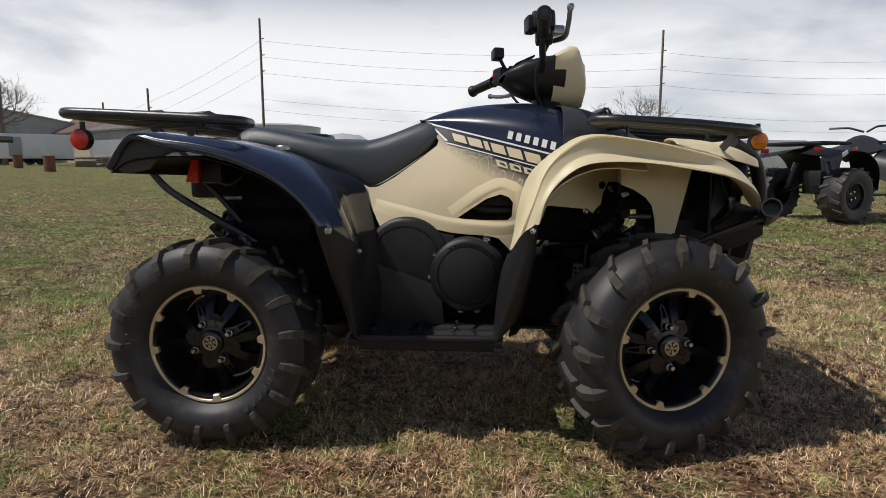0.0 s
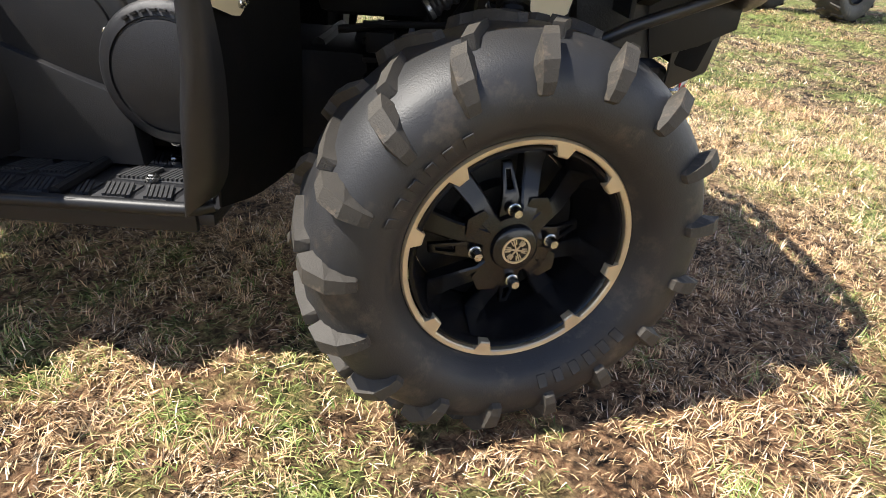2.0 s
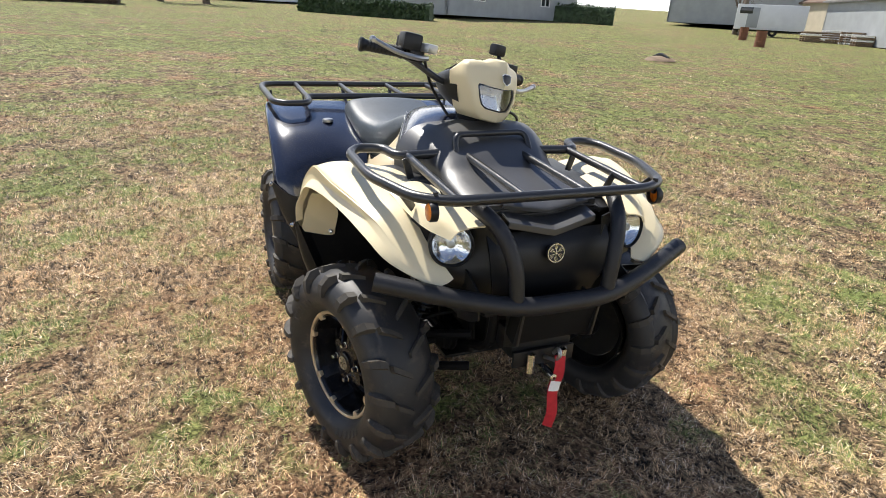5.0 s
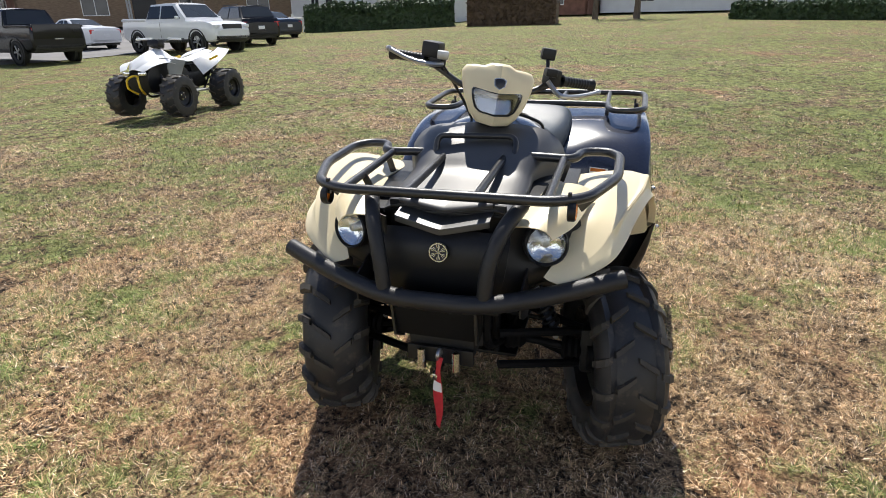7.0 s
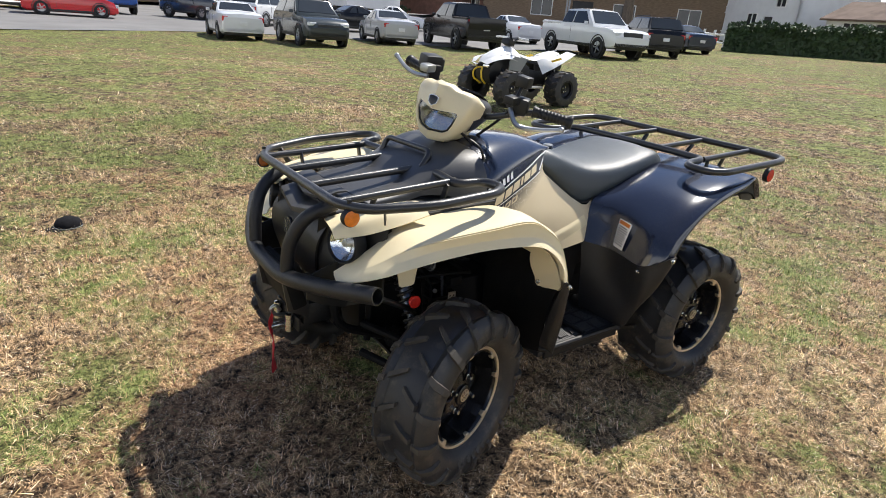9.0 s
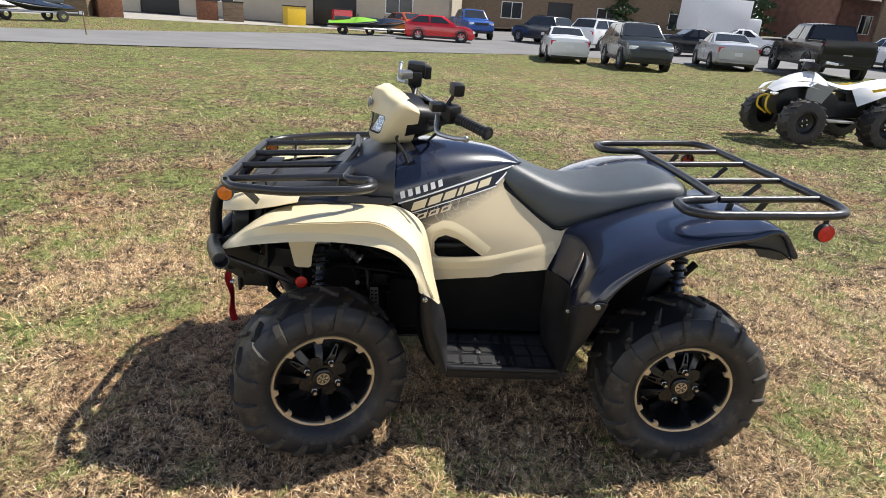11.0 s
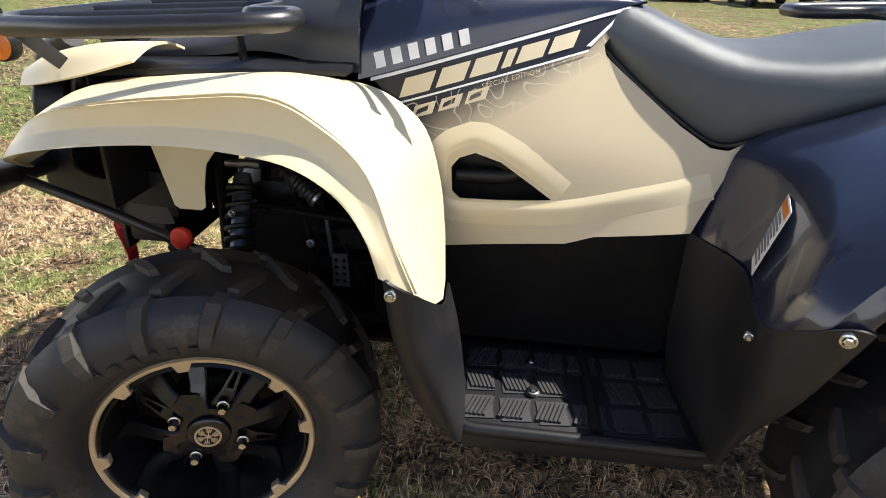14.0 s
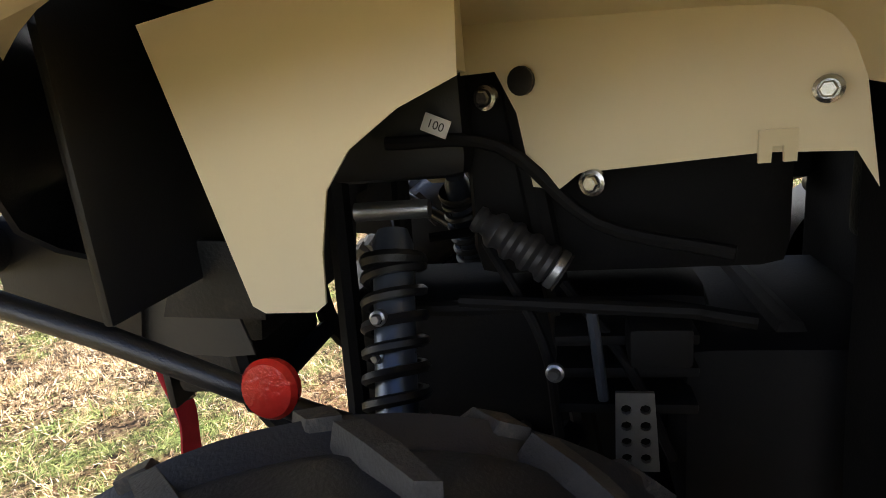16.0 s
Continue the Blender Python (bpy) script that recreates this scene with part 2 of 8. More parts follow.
def prism(outline, depth, place, bevel=0.0, holes=(), bm=None):
    """A flat outline of (u, v) filled, with holes, and thickened; place maps (u, v, w) into the world."""
    own = bmesh.new()
    edges = []
    for loop in (outline, *holes):
        vs = [own.verts.new((u, v, 0)) for u, v in loop]
        edges += [own.edges.new((vs[i], vs[(i + 1) % len(vs)])) for i in range(len(vs))]
    bmesh.ops.triangle_fill(own, use_beauty=True, use_dissolve=False, edges=edges)
    got = bmesh.ops.extrude_face_region(own, geom=list(own.faces))
    for v in got["geom"]:
        if isinstance(v, bmesh.types.BMVert):
            v.co.z += depth
    bmesh.ops.recalc_face_normals(own, faces=own.faces)
    if bevel:
        rim = [e for e in own.edges if e.is_manifold and e.calc_face_angle(0) > 0.6 and abs(e.verts[0].co.z - e.verts[1].co.z) < 1e-6]
        bmesh.ops.bevel(own, geom=rim, offset=bevel, segments=2, profile=0.6, affect="EDGES")
    for v in own.verts:
        v.co = Vector(place(*v.co))
    bmesh.ops.recalc_face_normals(own, faces=own.faces)
    if bm is None:
        return own
    return join(bm, own)


def draped(outline, surface, thick, holes=(), cuts=0.03):
    """A flat outline of (x, z) with holes, cut fine and laid on a surface y(x, z)."""
    own = bmesh.new()
    edges = []
    for loop in (outline, *holes):
        vs = [own.verts.new((u, 0, v)) for u, v in loop]
        edges += [own.edges.new((vs[i], vs[(i + 1) % len(vs)])) for i in range(len(vs))]
    bmesh.ops.triangle_fill(own, use_beauty=True, use_dissolve=False, edges=edges)
    for _ in range(5):
        long = [e for e in own.edges if e.calc_length() > cuts]
        if not long:
            break
        bmesh.ops.subdivide_edges(own, edges=long, cuts=1)
        bmesh.ops.triangulate(own, faces=[f for f in own.faces if len(f.verts) > 4])
    for v in own.verts:
        v.co.y = surface(v.co.x, v.co.z)
    bmesh.ops.recalc_face_normals(own, faces=own.faces)
    if thick:
        out = sum((f.normal.y for f in own.faces)) * surface(0.8, 0.6)
        if out < 0:
            bmesh.ops.reverse_faces(own, faces=own.faces)
        bmesh.ops.solidify(own, geom=list(own.faces), thickness=thick)
        bmesh.ops.recalc_face_normals(own, faces=own.faces)
    return own


def bolt(at, normal, r=0.011, h=0.006):
    """A flanged hexagon bolt head."""
    q = Vector(normal).to_track_quat("Y", "Z").to_matrix().to_4x4()
    m = Matrix.Translation(at) @ q
    bm = lathe([(0, -0.004), (r, -0.004), (r, 0.002), (r * 0.72, 0.003)], 16, m)
    return lathe([(r * 0.62, 0.002), (r * 0.62, h), (r * 0.5, h + 0.0015), (0, h + 0.0015)], 6, m, bm)


# ---- the main quad bike: x ahead, rear axle at x = 0 ----
quad = thing("quad_bike", "tan and navy utility quad bike with black tubular racks", "quad bike")
STEER = 18.0


def lug_mesh(c, w2, side, R0, wide, deep, crown):
    """One tread bar, from the crown over the shoulder and down the side wall."""
    bm = bmesh.new()
    rings = []
    if crown:
        path = ((0.235, 0.03 * w2, R0, 0.62, -0.2), (0.230, 0.05 * w2, R0, 0.70, 0.85), (0.165, 0.30 * w2, R0, 0.90, 1.0), (0.105, 0.56 * w2, R0 - 0.002, 0.85, 0.95), (0.100, 0.58 * w2, R0 - 0.003, 0.80, -0.2))
    else:
        path = ((0.062, 0.64 * w2, R0 - 0.004, 0.85, -0.2), (0.058, 0.66 * w2, R0 - 0.005, 0.92, 0.95), (0.026, 0.84 * w2, R0 - 0.010, 1.05, 0.95),
                (0.006, 0.975 * w2, R0 - 0.027, 1.0, 0.72), (0.0, 1.02 * w2, R0 - 0.046, 0.85, 0.50), (-0.004, 1.025 * w2, R0 - 0.060, 0.72, 0.32), (-0.005, 1.01 * w2, R0 - 0.064, 0.66, -0.2))
    for i, (a, y, r, wd, hh) in enumerate(path):
        rad, tan = Vector((math.cos(a), 0, math.sin(a))), Vector((-math.sin(a), 0, math.cos(a)))
        k = 0.0 if crown else min(1.0, max(0.0, (i - 1.6) / 2.4))
        nrm = (rad * (1 - k) + Vector((0, side, 0)) * k).normalized()
        base = rad * r + Vector((0, c + side * y, 0))
        wd, hh = wd * wide, hh * deep
        rings.append([bm.verts.new(base + tan * wd * 0.60 - nrm * 0.012), bm.verts.new(base + tan * wd * 0.40 + nrm * hh),
                      bm.verts.new(base - tan * wd * 0.40 + nrm * hh), bm.verts.new(base - tan * wd * 0.60 - nrm * 0.012)])
    for a, b in zip(rings, rings[1:]):
        for k in range(3):
            bm.faces.new((a[k], a[k + 1], b[k + 1], b[k]))
    bm.faces.new(rings[0])
    bm.faces.new(rings[-1][::-1])
    bmesh.ops.recalc_face_normals(bm, faces=bm.faces)
    me = bpy.data.meshes.new("tread_bar")
    bm.to_mesh(me)
    bm.free()
    me.materials.append(LUG)
    return me


def star_bars(bm, m, r):
    """Six forked bars that meet in the middle of a round badge."""
    for k in range(6):
        q = m @ Matrix.Rotation(radians(30 + 60 * k), 4, "Y")
        box((r, 0.0020, r * 0.10), m=q @ Matrix.Translation((r * 0.5, 0, 0)), bm=bm)
        for sd in (-1, 1):
            box((r * 0.42, 0.0020, r * 0.09), m=q @ Matrix.Translation((r * 0.70, 0, sd * r * 0.17)) @ Matrix.Rotation(radians(-sd * 10), 4, "Y"), bm=bm)


def build_wheel(parent, m, width, ring_mat, lugs=17, R=0.292, deep=0.0135, spokes=True, rim_mat=None, cap=True):
    """An off-road wheel: local y points outwards, the hub cap's face at y = 0."""
    w2 = width / 2
    c = 0.058 - w2
    rim_mat = rim_mat or RIM
    # rim barrel
    bm = lathe([(0.150, 0.004), (0.146, -0.02), (0.138, -0.05), (0.132, -0.10), (0.140, 2 * c - 0.01), (0.160, 2 * c - 0.035),
                (0.166, 2 * c - 0.035), (0.150, 2 * c), (0.142, -0.10), (0.152, -0.02), (0.160, 0.015), (0.155, 0.02), (0.150, 0.012)], 48, None, None, True)
    rim = part("wheel", bm, rim_mat, parent, "gloss black alloy wheel with split spokes")
    rim.matrix_world = m
    # tyre
    prof = [(0.162, 0.006), (0.173, 0.017), (0.180, 0.028), (0.190, 0.043), (0.205, 0.054), (0.225, 0.058), (0.250, 0.055), (0.270, 0.045), (0.284, 0.028), (R - 0.006, 0.008), (R, c + w2 * 0.4), (R + 0.001, c)]
    prof += [(r, 2 * c - y) for r, y in prof[-2::-1]]
    bm = lathe(prof, 72)
    # raised blocks in place of the lettering on the side wall
    LETTERS = []
    for start in (-2.1, 0.75):
        letters = bmesh.new()
        for i in range(6):
            a = start + i * 0.13
            q = Matrix.Rotation(-a, 4, "Y") @ Matrix.Translation((0.209, 0.0555, 0)) @ Matrix.Rotation(radians(-62), 4, "Z")
            box((0.0022, 0.022, 0.015), bevel=0.001, m=q, bm=letters, seg=1)
        LETTERS.append(letters)
    tyre = part("tyre", bm, RUBBER, parent, "dusty black knobbly off-road tyre", 32)
    tyre.matrix_world = m
    for letters in LETTERS:
        part("raised_lettering", letters, RUBBER, tyre)
    for side, off in ((1, 0.0), (-1, 0.5)):
        for crown in (False, True):
            me = lug_mesh(c, w2, side, R, 0.0255 if not crown else 0.023, deep, crown)
            for i in range(lugs):
                ob = new("tread_block", me)
                ob.parent = tyre
                ob.matrix_basis = Matrix.Rotation(-2 * math.pi * (i + off) / lugs, 4, "Y")
    if ring_mat:
        bm = bmesh.new()
        groups = [radians(a) for a in (53, -37, -127, 143)]
        n = 180
        rows = []
        for k in range(n):
            a = 2 * math.pi * k / n
            tab = any(abs((a - g - o + math.pi) % (2 * math.pi) - math.pi) < 0.072 for g in groups for o in (-0.315, 0.315))
            r_in = 0.148 if tab else 0.1625
            ca, sa = math.cos(a), math.sin(a)
            rows.append([(r * ca, y, r * sa) for r, y in ((r_in, 0.008), (r_in, 0.0195), (r_in + 0.002, 0.0215), (0.1700, 0.0225), (0.1725, 0.0190), (0.1730, 0.010))])
        bm = grid(rows, bm, True)
        part("rim_ring", bm, ring_mat, rim, "machined gold rim ring with eight tabs", 30)
    if spokes:
        for g in (53, -37, -127, 143):
            bm = bmesh.new()
            for o in (-18, 18):
                a = radians(g + o)
                d, t = Vector((math.cos(a), 0, math.sin(a))), Vector((-math.sin(a), 0, math.cos(a)))
                a0 = radians(g + o * 0.75)
                d0 = Vector((math.cos(a0), 0, math.sin(a0)))
                rows = []
                for r, y, hw, th, dd in ((0.030, -0.010, 0.013, 0.030, d0), (0.060, -0.013, 0.0135, 0.028, d0), (0.090, -0.026, 0.0145, 0.026, d), (0.118, -0.042, 0.0160, 0.024, d), (0.131, -0.047, 0.0175, 0.022, d), (0.1385, -0.030, 0.0185, 0.020, d), (0.1445, -0.004, 0.0195, 0.016, d), (0.1480, 0.006, 0.020, 0.016, d)):
                    ct = dd * r
                    rows.append([ct + t * hw + Vector((0, y - th, 0)), ct + t * hw + Vector((0, y - 0.003, 0)), ct + t * (hw - 0.003) + Vector((0, y, 0)),
                                 ct - t * (hw - 0.003) + Vector((0, y, 0)), ct - t * hw + Vector((0, y - 0.003, 0)), ct - t * hw + Vector((0, y - th, 0))])
                grid(rows, bm)
            # web between the two arms of a spoke
            q = Matrix.Rotation(-radians(g), 4, "Y")
            prism([(0.03, -0.018), (0.072, -0.022), (0.085, 0.0), (0.072, 0.022), (0.03, 0.018)], 0.014, lambda u, v, w, q=q: q @ Vector((u, -0.028 + w, v)), 0.002, (), bm)
            bmesh.ops.recalc_face_normals(bm, faces=bm.faces)
            part("spoke", bm, rim_mat, rim)
        for g in (15, 105, -75, -165):
            q = Matrix.Rotation(-radians(g), 4, "Y")
            # pocketed web behind each nut
            bm = prism([(0.02, -0.024), (0.075, -0.012), (0.118, -0.007), (0.118, 0.007), (0.075, 0.012), (0.02, 0.024)], 0.010, lambda u, v, w, q=q: q @ Vector((u, -0.028 - 0.42 * max(0.0, u - 0.06) + w, v)), 0.002,
                       [[(0.082, -0.005), (0.108, -0.003), (0.108, 0.003), (0.082, 0.005)]])
            part("spoke_web", bm, rim_mat, rim)
            nm = q @ Matrix.Translation((0.058, -0.014, 0))
            bm = lathe([(0, 0), (0.0100, 0), (0.0100, 0.004), (0.0082, 0.005)], 20, nm)
            lathe([(0.0078, 0.004), (0.0078, 0.016), (0.0064, 0.019), (0, 0.019)], 6, nm, bm)
            part("lug_nut", bm, CHROME, rim, "zinc-plated wheel nut")
        bm = lathe([(0.0, -0.03), (0.050, -0.03), (0.046, -0.012), (0.036, -0.010), (0.034, -0.002), (0.030, 0.001), (0, 0.001)], 36)
        part("hub_cap", bm, RIM, rim)
        bm = lathe([(0.0215, 0.001), (0.0215, 0.003), (0.0185, 0.003), (0.0185, 0.001)], 32)
        star_bars(bm, Matrix.Translation((0, 0.0019, 0)), 0.0180)
        part("emblem", bm, GOLD, rim, "gold ring emblem")
    bm = lathe([(0, -0.06), (0.075, -0.06), (0.075, -0.088), (0.131, -0.092), (0.131, -0.10), (0.05, -0.104), (0.05, -0.13), (0, -0.13)], 36)
    part("brake_hub", bm, DARKMETAL, rim)
    return rim


WHEELS = [("front", 1.311, -0.515, STEER, 0.215), ("front", 1.245, 0.520, STEER, 0.215), ("rear", 0.012, -0.530, 0, 0.255), ("rear", 0.010, 0.524, 0, 0.255)]
for which, wx, wy, st, wd in WHEELS:
    turn = st + (180 if wy < 0 else 0)
    spin, up = {1.311: (20, 0.308), 1.245: (-14, 0.290), 0.012: (42, 0.300), 0.010: (8, 0.294)}[wx]
    build_wheel(quad, pose(wx, wy, up, 0, 0, turn) @ Matrix.Rotation(radians(spin), 4, "Y"), wd, GOLD, R=up - 0.010)


# ---- side surfaces of the body ----
SIDE_COLS = [(0.30, (0.58, 0.255), (0.68, 0.205), (0.80, 0.165)), (0.40, (0.58, 0.255), (0.68, 0.208), (0.80, 0.160)), (0.52, (0.58, 0.252), (0.70, 0.205), (0.84, 0.135)), (0.64, (0.57, 0.246), (0.72, 0.205), (0.92, 0.112)),
             (0.74, (0.56, 0.241), (0.72, 0.216), (0.92, 0.150)), (0.86, (0.54, 0.238), (0.70, 0.233), (0.88, 0.203)), (0.95, (0.52, 0.238), (0.70, 0.246), (0.86, 0.238)), (1.06, (0.52, 0.250), (0.70, 0.258), (0.84, 0.264))]


def side_y(x, z):
    """Half width of the body's flank."""
    def column(c):
        (z0, y0), (z1, y1), (z2, y2) = c[1:]
        a, b = (y1 - y0) / (z1 - z0), (y2 - y1) / (z2 - z1)
        k = 1 / (1 + math.exp(-max(-40.0, min(40.0, (z - z1) / 0.018))))
        return y1 + (z - z1) * (a * (1 - k) + b * k)
    x = max(SIDE_COLS[0][0], min(SIDE_COLS[-1][0], x))
    i = max(k for k in range(len(SIDE_COLS) - 1) if SIDE_COLS[k][0] <= x)
    c = [SIDE_COLS[max(0, min(len(SIDE_COLS) - 1, i + o))] for o in (-1, 0, 1, 2)]
    y = [column(q) for q in c]
    h = c[2][0] - c[1][0]
    ta = (y[2] - y[0]) / max(1e-6, c[2][0] - c[0][0]) * h
    tb = (y[3] - y[1]) / max(1e-6, c[3][0] - c[1][0]) * h
    t = (x - c[1][0]) / h
    return (2 * t**3 - 3 * t**2 + 1) * y[1] + (t**3 - 2 * t**2 + t) * ta + (-2 * t**3 + 3 * t**2) * y[2] + (t**3 - t**2) * tb


def stripe_z(x):
    """Height of the border between the tank cover and the flank."""
    return 0.955 - (x - 0.587) * 0.272


def side_graphic(name):
    """Tan plastic with the printed dark fade and fine contour lines behind the lettering."""
    m = material(name, (0.67, 0.56, 0.37), 0.36, vary=0.05, scale=3, grain=500, bump=0.03, dirt=0.05)
    n, k = m.node_tree.nodes, m.node_tree.links
    b = n["Principled BSDF"]
    old = b.inputs["Base Color"].links[0].from_socket
    tc = n.new("ShaderNodeTexCoord")
    sx = n.new("ShaderNodeSeparateXYZ")
    k.new(tc.outputs["Object"], sx.inputs[0])
    # distance below the border line, and how far forward
    ma = n.new("ShaderNodeMath"); ma.operation = "MULTIPLY_ADD"
    ma.inputs[1].default_value, ma.inputs[2].default_value = 0.272, -(0.955 + 0.587 * 0.272)
    k.new(sx.outputs["X"], ma.inputs[0])
    dn = n.new("ShaderNodeMath"); dn.operation = "ADD"
    k.new(ma.outputs[0], dn.inputs[0]); k.new(sx.outputs["Z"], dn.inputs[1])      # negative below the line
    fx = n.new("ShaderNodeMath"); fx.operation = "MULTIPLY_ADD"
    fx.inputs[1].default_value, fx.inputs[2].default_value = -0.30, 0.30
    k.new(sx.outputs["X"], fx.inputs[0])
    tot = n.new("ShaderNodeMath"); tot.operation = "SUBTRACT"
    k.new(dn.outputs[0], tot.inputs[0]); k.new(fx.outputs[0], tot.inputs[1])
    fade = n.new("ShaderNodeMapRange")
    fade.inputs["From Min"].default_value, fade.inputs["From Max"].default_value = -0.185, -0.10
    k.new(tot.outputs[0], fade.inputs["Value"])
    nz = n.new("ShaderNodeTexNoise")
    nz.inputs["Scale"].default_value, nz.inputs["Detail"].default_value = 9, 2
    k.new(tc.outputs["Object"], nz.inputs["Vector"])
    sn = n.new("ShaderNodeMath"); sn.operation = "MULTIPLY"; sn.inputs[1].default_value = 95
    k.new(nz.outputs["Fac"], sn.inputs[0])
    si = n.new("ShaderNodeMath"); si.operation = "SINE"
    k.new(sn.outputs[0], si.inputs[0])
    ln = n.new("ShaderNodeMapRange")
    ln.inputs["From Min"].default_value, ln.inputs["From Max"].default_value = 0.86, 0.97
    k.new(si.outputs[0], ln.inputs["Value"])
    dark = n.new("ShaderNodeMix"); dark.data_type = "RGBA"
    dark.inputs["A"].default_value, dark.inputs["B"].default_value = (0.016, 0.018, 0.03, 1), (0.45, 0.43, 0.38, 1)
    k.new(ln.outputs["Result"], dark.inputs["Factor"])
    mix = n.new("ShaderNodeMix"); mix.data_type = "RGBA"
    k.new(fade.outputs["Result"], mix.inputs["Factor"])
    k.new(old, mix.inputs["A"]); k.new(dark.outputs["Result"], mix.inputs["B"])
    k.new(mix.outputs["Result"], b.inputs["Base Color"])
    return m


FLANK = side_graphic("tan_plastic_with_graphic")

for s in (-1, 1):
    # flank panel with its opening
    outline = [(0.385, 0.750), (0.415, 0.735), (0.445, 0.738), (0.50, 0.770), (0.56, 0.815), (0.635, 0.872), (0.640, 0.890), (0.595, 0.952),
               (0.70, stripe_z(0.70)), (0.80, stripe_z(0.80)), (0.90, stripe_z(0.90)), (1.02, stripe_z(1.02)), (0.985, 0.80), (0.935, 0.76), (0.915, 0.68), (0.905, 0.60), (0.885, 0.530),
               (0.84, 0.575), (0.76, 0.592), (0.70, 0.594), (0.64, 0.602), (0.60, 0.628), (0.55, 0.632), (0.50, 0.620), (0.465, 0.598)]
    if s > 0:
        outline = outline[:-10] + [(0.905, 0.60)] + [(0.897, 0.538), (0.80, 0.550), (0.675, 0.564), (0.627, 0.581), (0.465, 0.602)]
    hole = [(0.705, 0.637), (0.80, 0.632), (0.868, 0.632), (0.882, 0.645), (0.885, 0.690), (0.872, 0.706), (0.845, 0.715), (0.80, 0.700)]
    bm = draped(outline, lambda x, z: s * side_y(x, z), 0.004, [hole], 0.04)
    flank = part("side_panel", bm, FLANK, quad, "tan side panel with a dark contour-line graphic", 50)
    # raised flange that frames the opening and runs back as a crease
    crease = catmull([(0.44, 0.690), (0.50, 0.672), (0.58, 0.652), (0.68, 0.628), (0.78, 0.618), (0.870, 0.616), (0.900, 0.628)], 6)
    brow = catmull([(0.902, 0.655), (0.900, 0.712), (0.868, 0.734), (0.838, 0.738), (0.790, 0.716), (0.735, 0.678), (0.690, 0.648)], 6)
    for line, hgt, wdt in ((crease, 0.0046, 1.0), (brow, 0.0030, 0.95)):
        rows = []
        for i, p in enumerate(line):
            q = line[min(i + 1, len(line) - 1)] - line[max(i - 1, 0)]
            nn = Vector((-q.y, q.x)).normalized()
            k = math.sin(math.pi * min(0.985, max(0.015, i / (len(line) - 1)))) ** 0.6
            row = []
            for off, up in ((-0.034, -0.0008), (-0.022, 0.22), (-0.010, 0.68), (-0.002, 1.0), (0.003, 0.8), (0.014, -0.0008)):
                x, z = p.x + nn.x * off * wdt, p.y + nn.y * off * wdt
                row.append((x, s * (side_y(x, z) + (up if up < 0 else 0.0006 + up * hgt * k)), z))
            rows.append(row)
        bm = grid(rows)
        bmesh.ops.recalc_face_normals(bm, faces=bm.faces)
        part("panel_crease", bm, TAN, flank, "", 60)
    # dark engine parts behind the opening
    bm = box((0.24, 0.03, 0.15), (0.80, s * 0.15, 0.67), 0.008)
    tube(fillet([(0.70, s * 0.175, 0.70), (0.78, s * 0.18, 0.66), (0.88, s * 0.185, 0.66)], 0.03), 0.016, 10, False, bm)
    tube([(0.74, s * 0.18, 0.655), (0.83, s * 0.18, 0.70)], 0.009, 8, False, bm)
    part("inlet_duct", bm, DARKMETAL, quad)

    # decals: band, lines, blocks in place of the lettering
    def on_side(out):
        return lambda x, z: s * (side_y(x, z) + out)
    bm = draped([(0.612, 0.945), (0.72, stripe_z(0.72) - 0.001), (0.86, stripe_z(0.86) - 0.001), (1.015, stripe_z(1.015) - 0.001), (0.985, stripe_z(0.985) - 0.058), (0.88, stripe_z(0.88) - 0.056), (0.76, stripe_z(0.76) - 0.053), (0.665, stripe_z(0.665) - 0.050)], on_side(0.0025), 0, (), 0.02)
    part("lettering_band", bm, BLACKINK, flank, "black stripe along the side panel", 60)
    for a, b2, d0, d1 in ((0.60, 1.02, 0.0, 0.0055), (0.667, 0.985, 0.050, 0.0535)):
        xs = [a + (b2 - a) * i / 8 for i in range(9)]
        bm = draped([(x, stripe_z(x) - d0) for x in xs] + [(x, stripe_z(x) - d1) for x in reversed(xs)], on_side(0.0045), 0, (), 0.025)
        part("pinstripe", bm, WHITEINK, flank, "thin white line", 60)
    bm = draped([(0.606, 0.944), (0.612, 0.944), (0.672, 0.888), (0.663, 0.888)], on_side(0.0036), 0, (), 0.05)
    part("pinstripe", bm, WHITEINK, flank, "thin white line", 60)
    # product name in six blocks
    for i, wdt in enumerate((0.050, 0.046, 0.044, 0.016, 0.046, 0.044)):
        x1 = 0.975 - [0, 0.058, 0.111, 0.162, 0.185, 0.238][i]
        x0 = x1 - wdt * 0.97
        d0, d1 = 0.012, 0.044 - 0.001 * i
        sk = 0.010
        bm = draped([(x0 - sk, stripe_z(x0) - d0), (x1 - sk, stripe_z(x1) - d0), (x1, stripe_z(x1) - d1), (x0, stripe_z(x0) - d1)], on_side(0.0052), 0, (), 0.02)
        part("lettering_block", bm, TANINK, flank, "tan block of lettering", 60)
    for i in range(3):
        x1 = 0.955 - 0.043 * i
        d0, d1 = 0.062, 0.083
        x0 = x1 - 0.034
        bm = draped([(x0 - 0.006, stripe_z(x0) - d0), (x1 - 0.006, stripe_z(x1) - d0), (x1, stripe_z(x1) - d1), (x0, stripe_z(x0) - d1)], on_side(0.0042), 0,
                    [[(x0 + 0.006, stripe_z(x0) - d0 - 0.007), (x1 - 0.010, stripe_z(x1) - d0 - 0.006), (x1 - 0.006, stripe_z(x1) - d1 + 0.006), (x0 + 0.008, stripe_z(x0) - d1 + 0.005)]], 0.02)
        part("lettering_block", bm, TANINK, flank, "tan outlined block of lettering", 60)

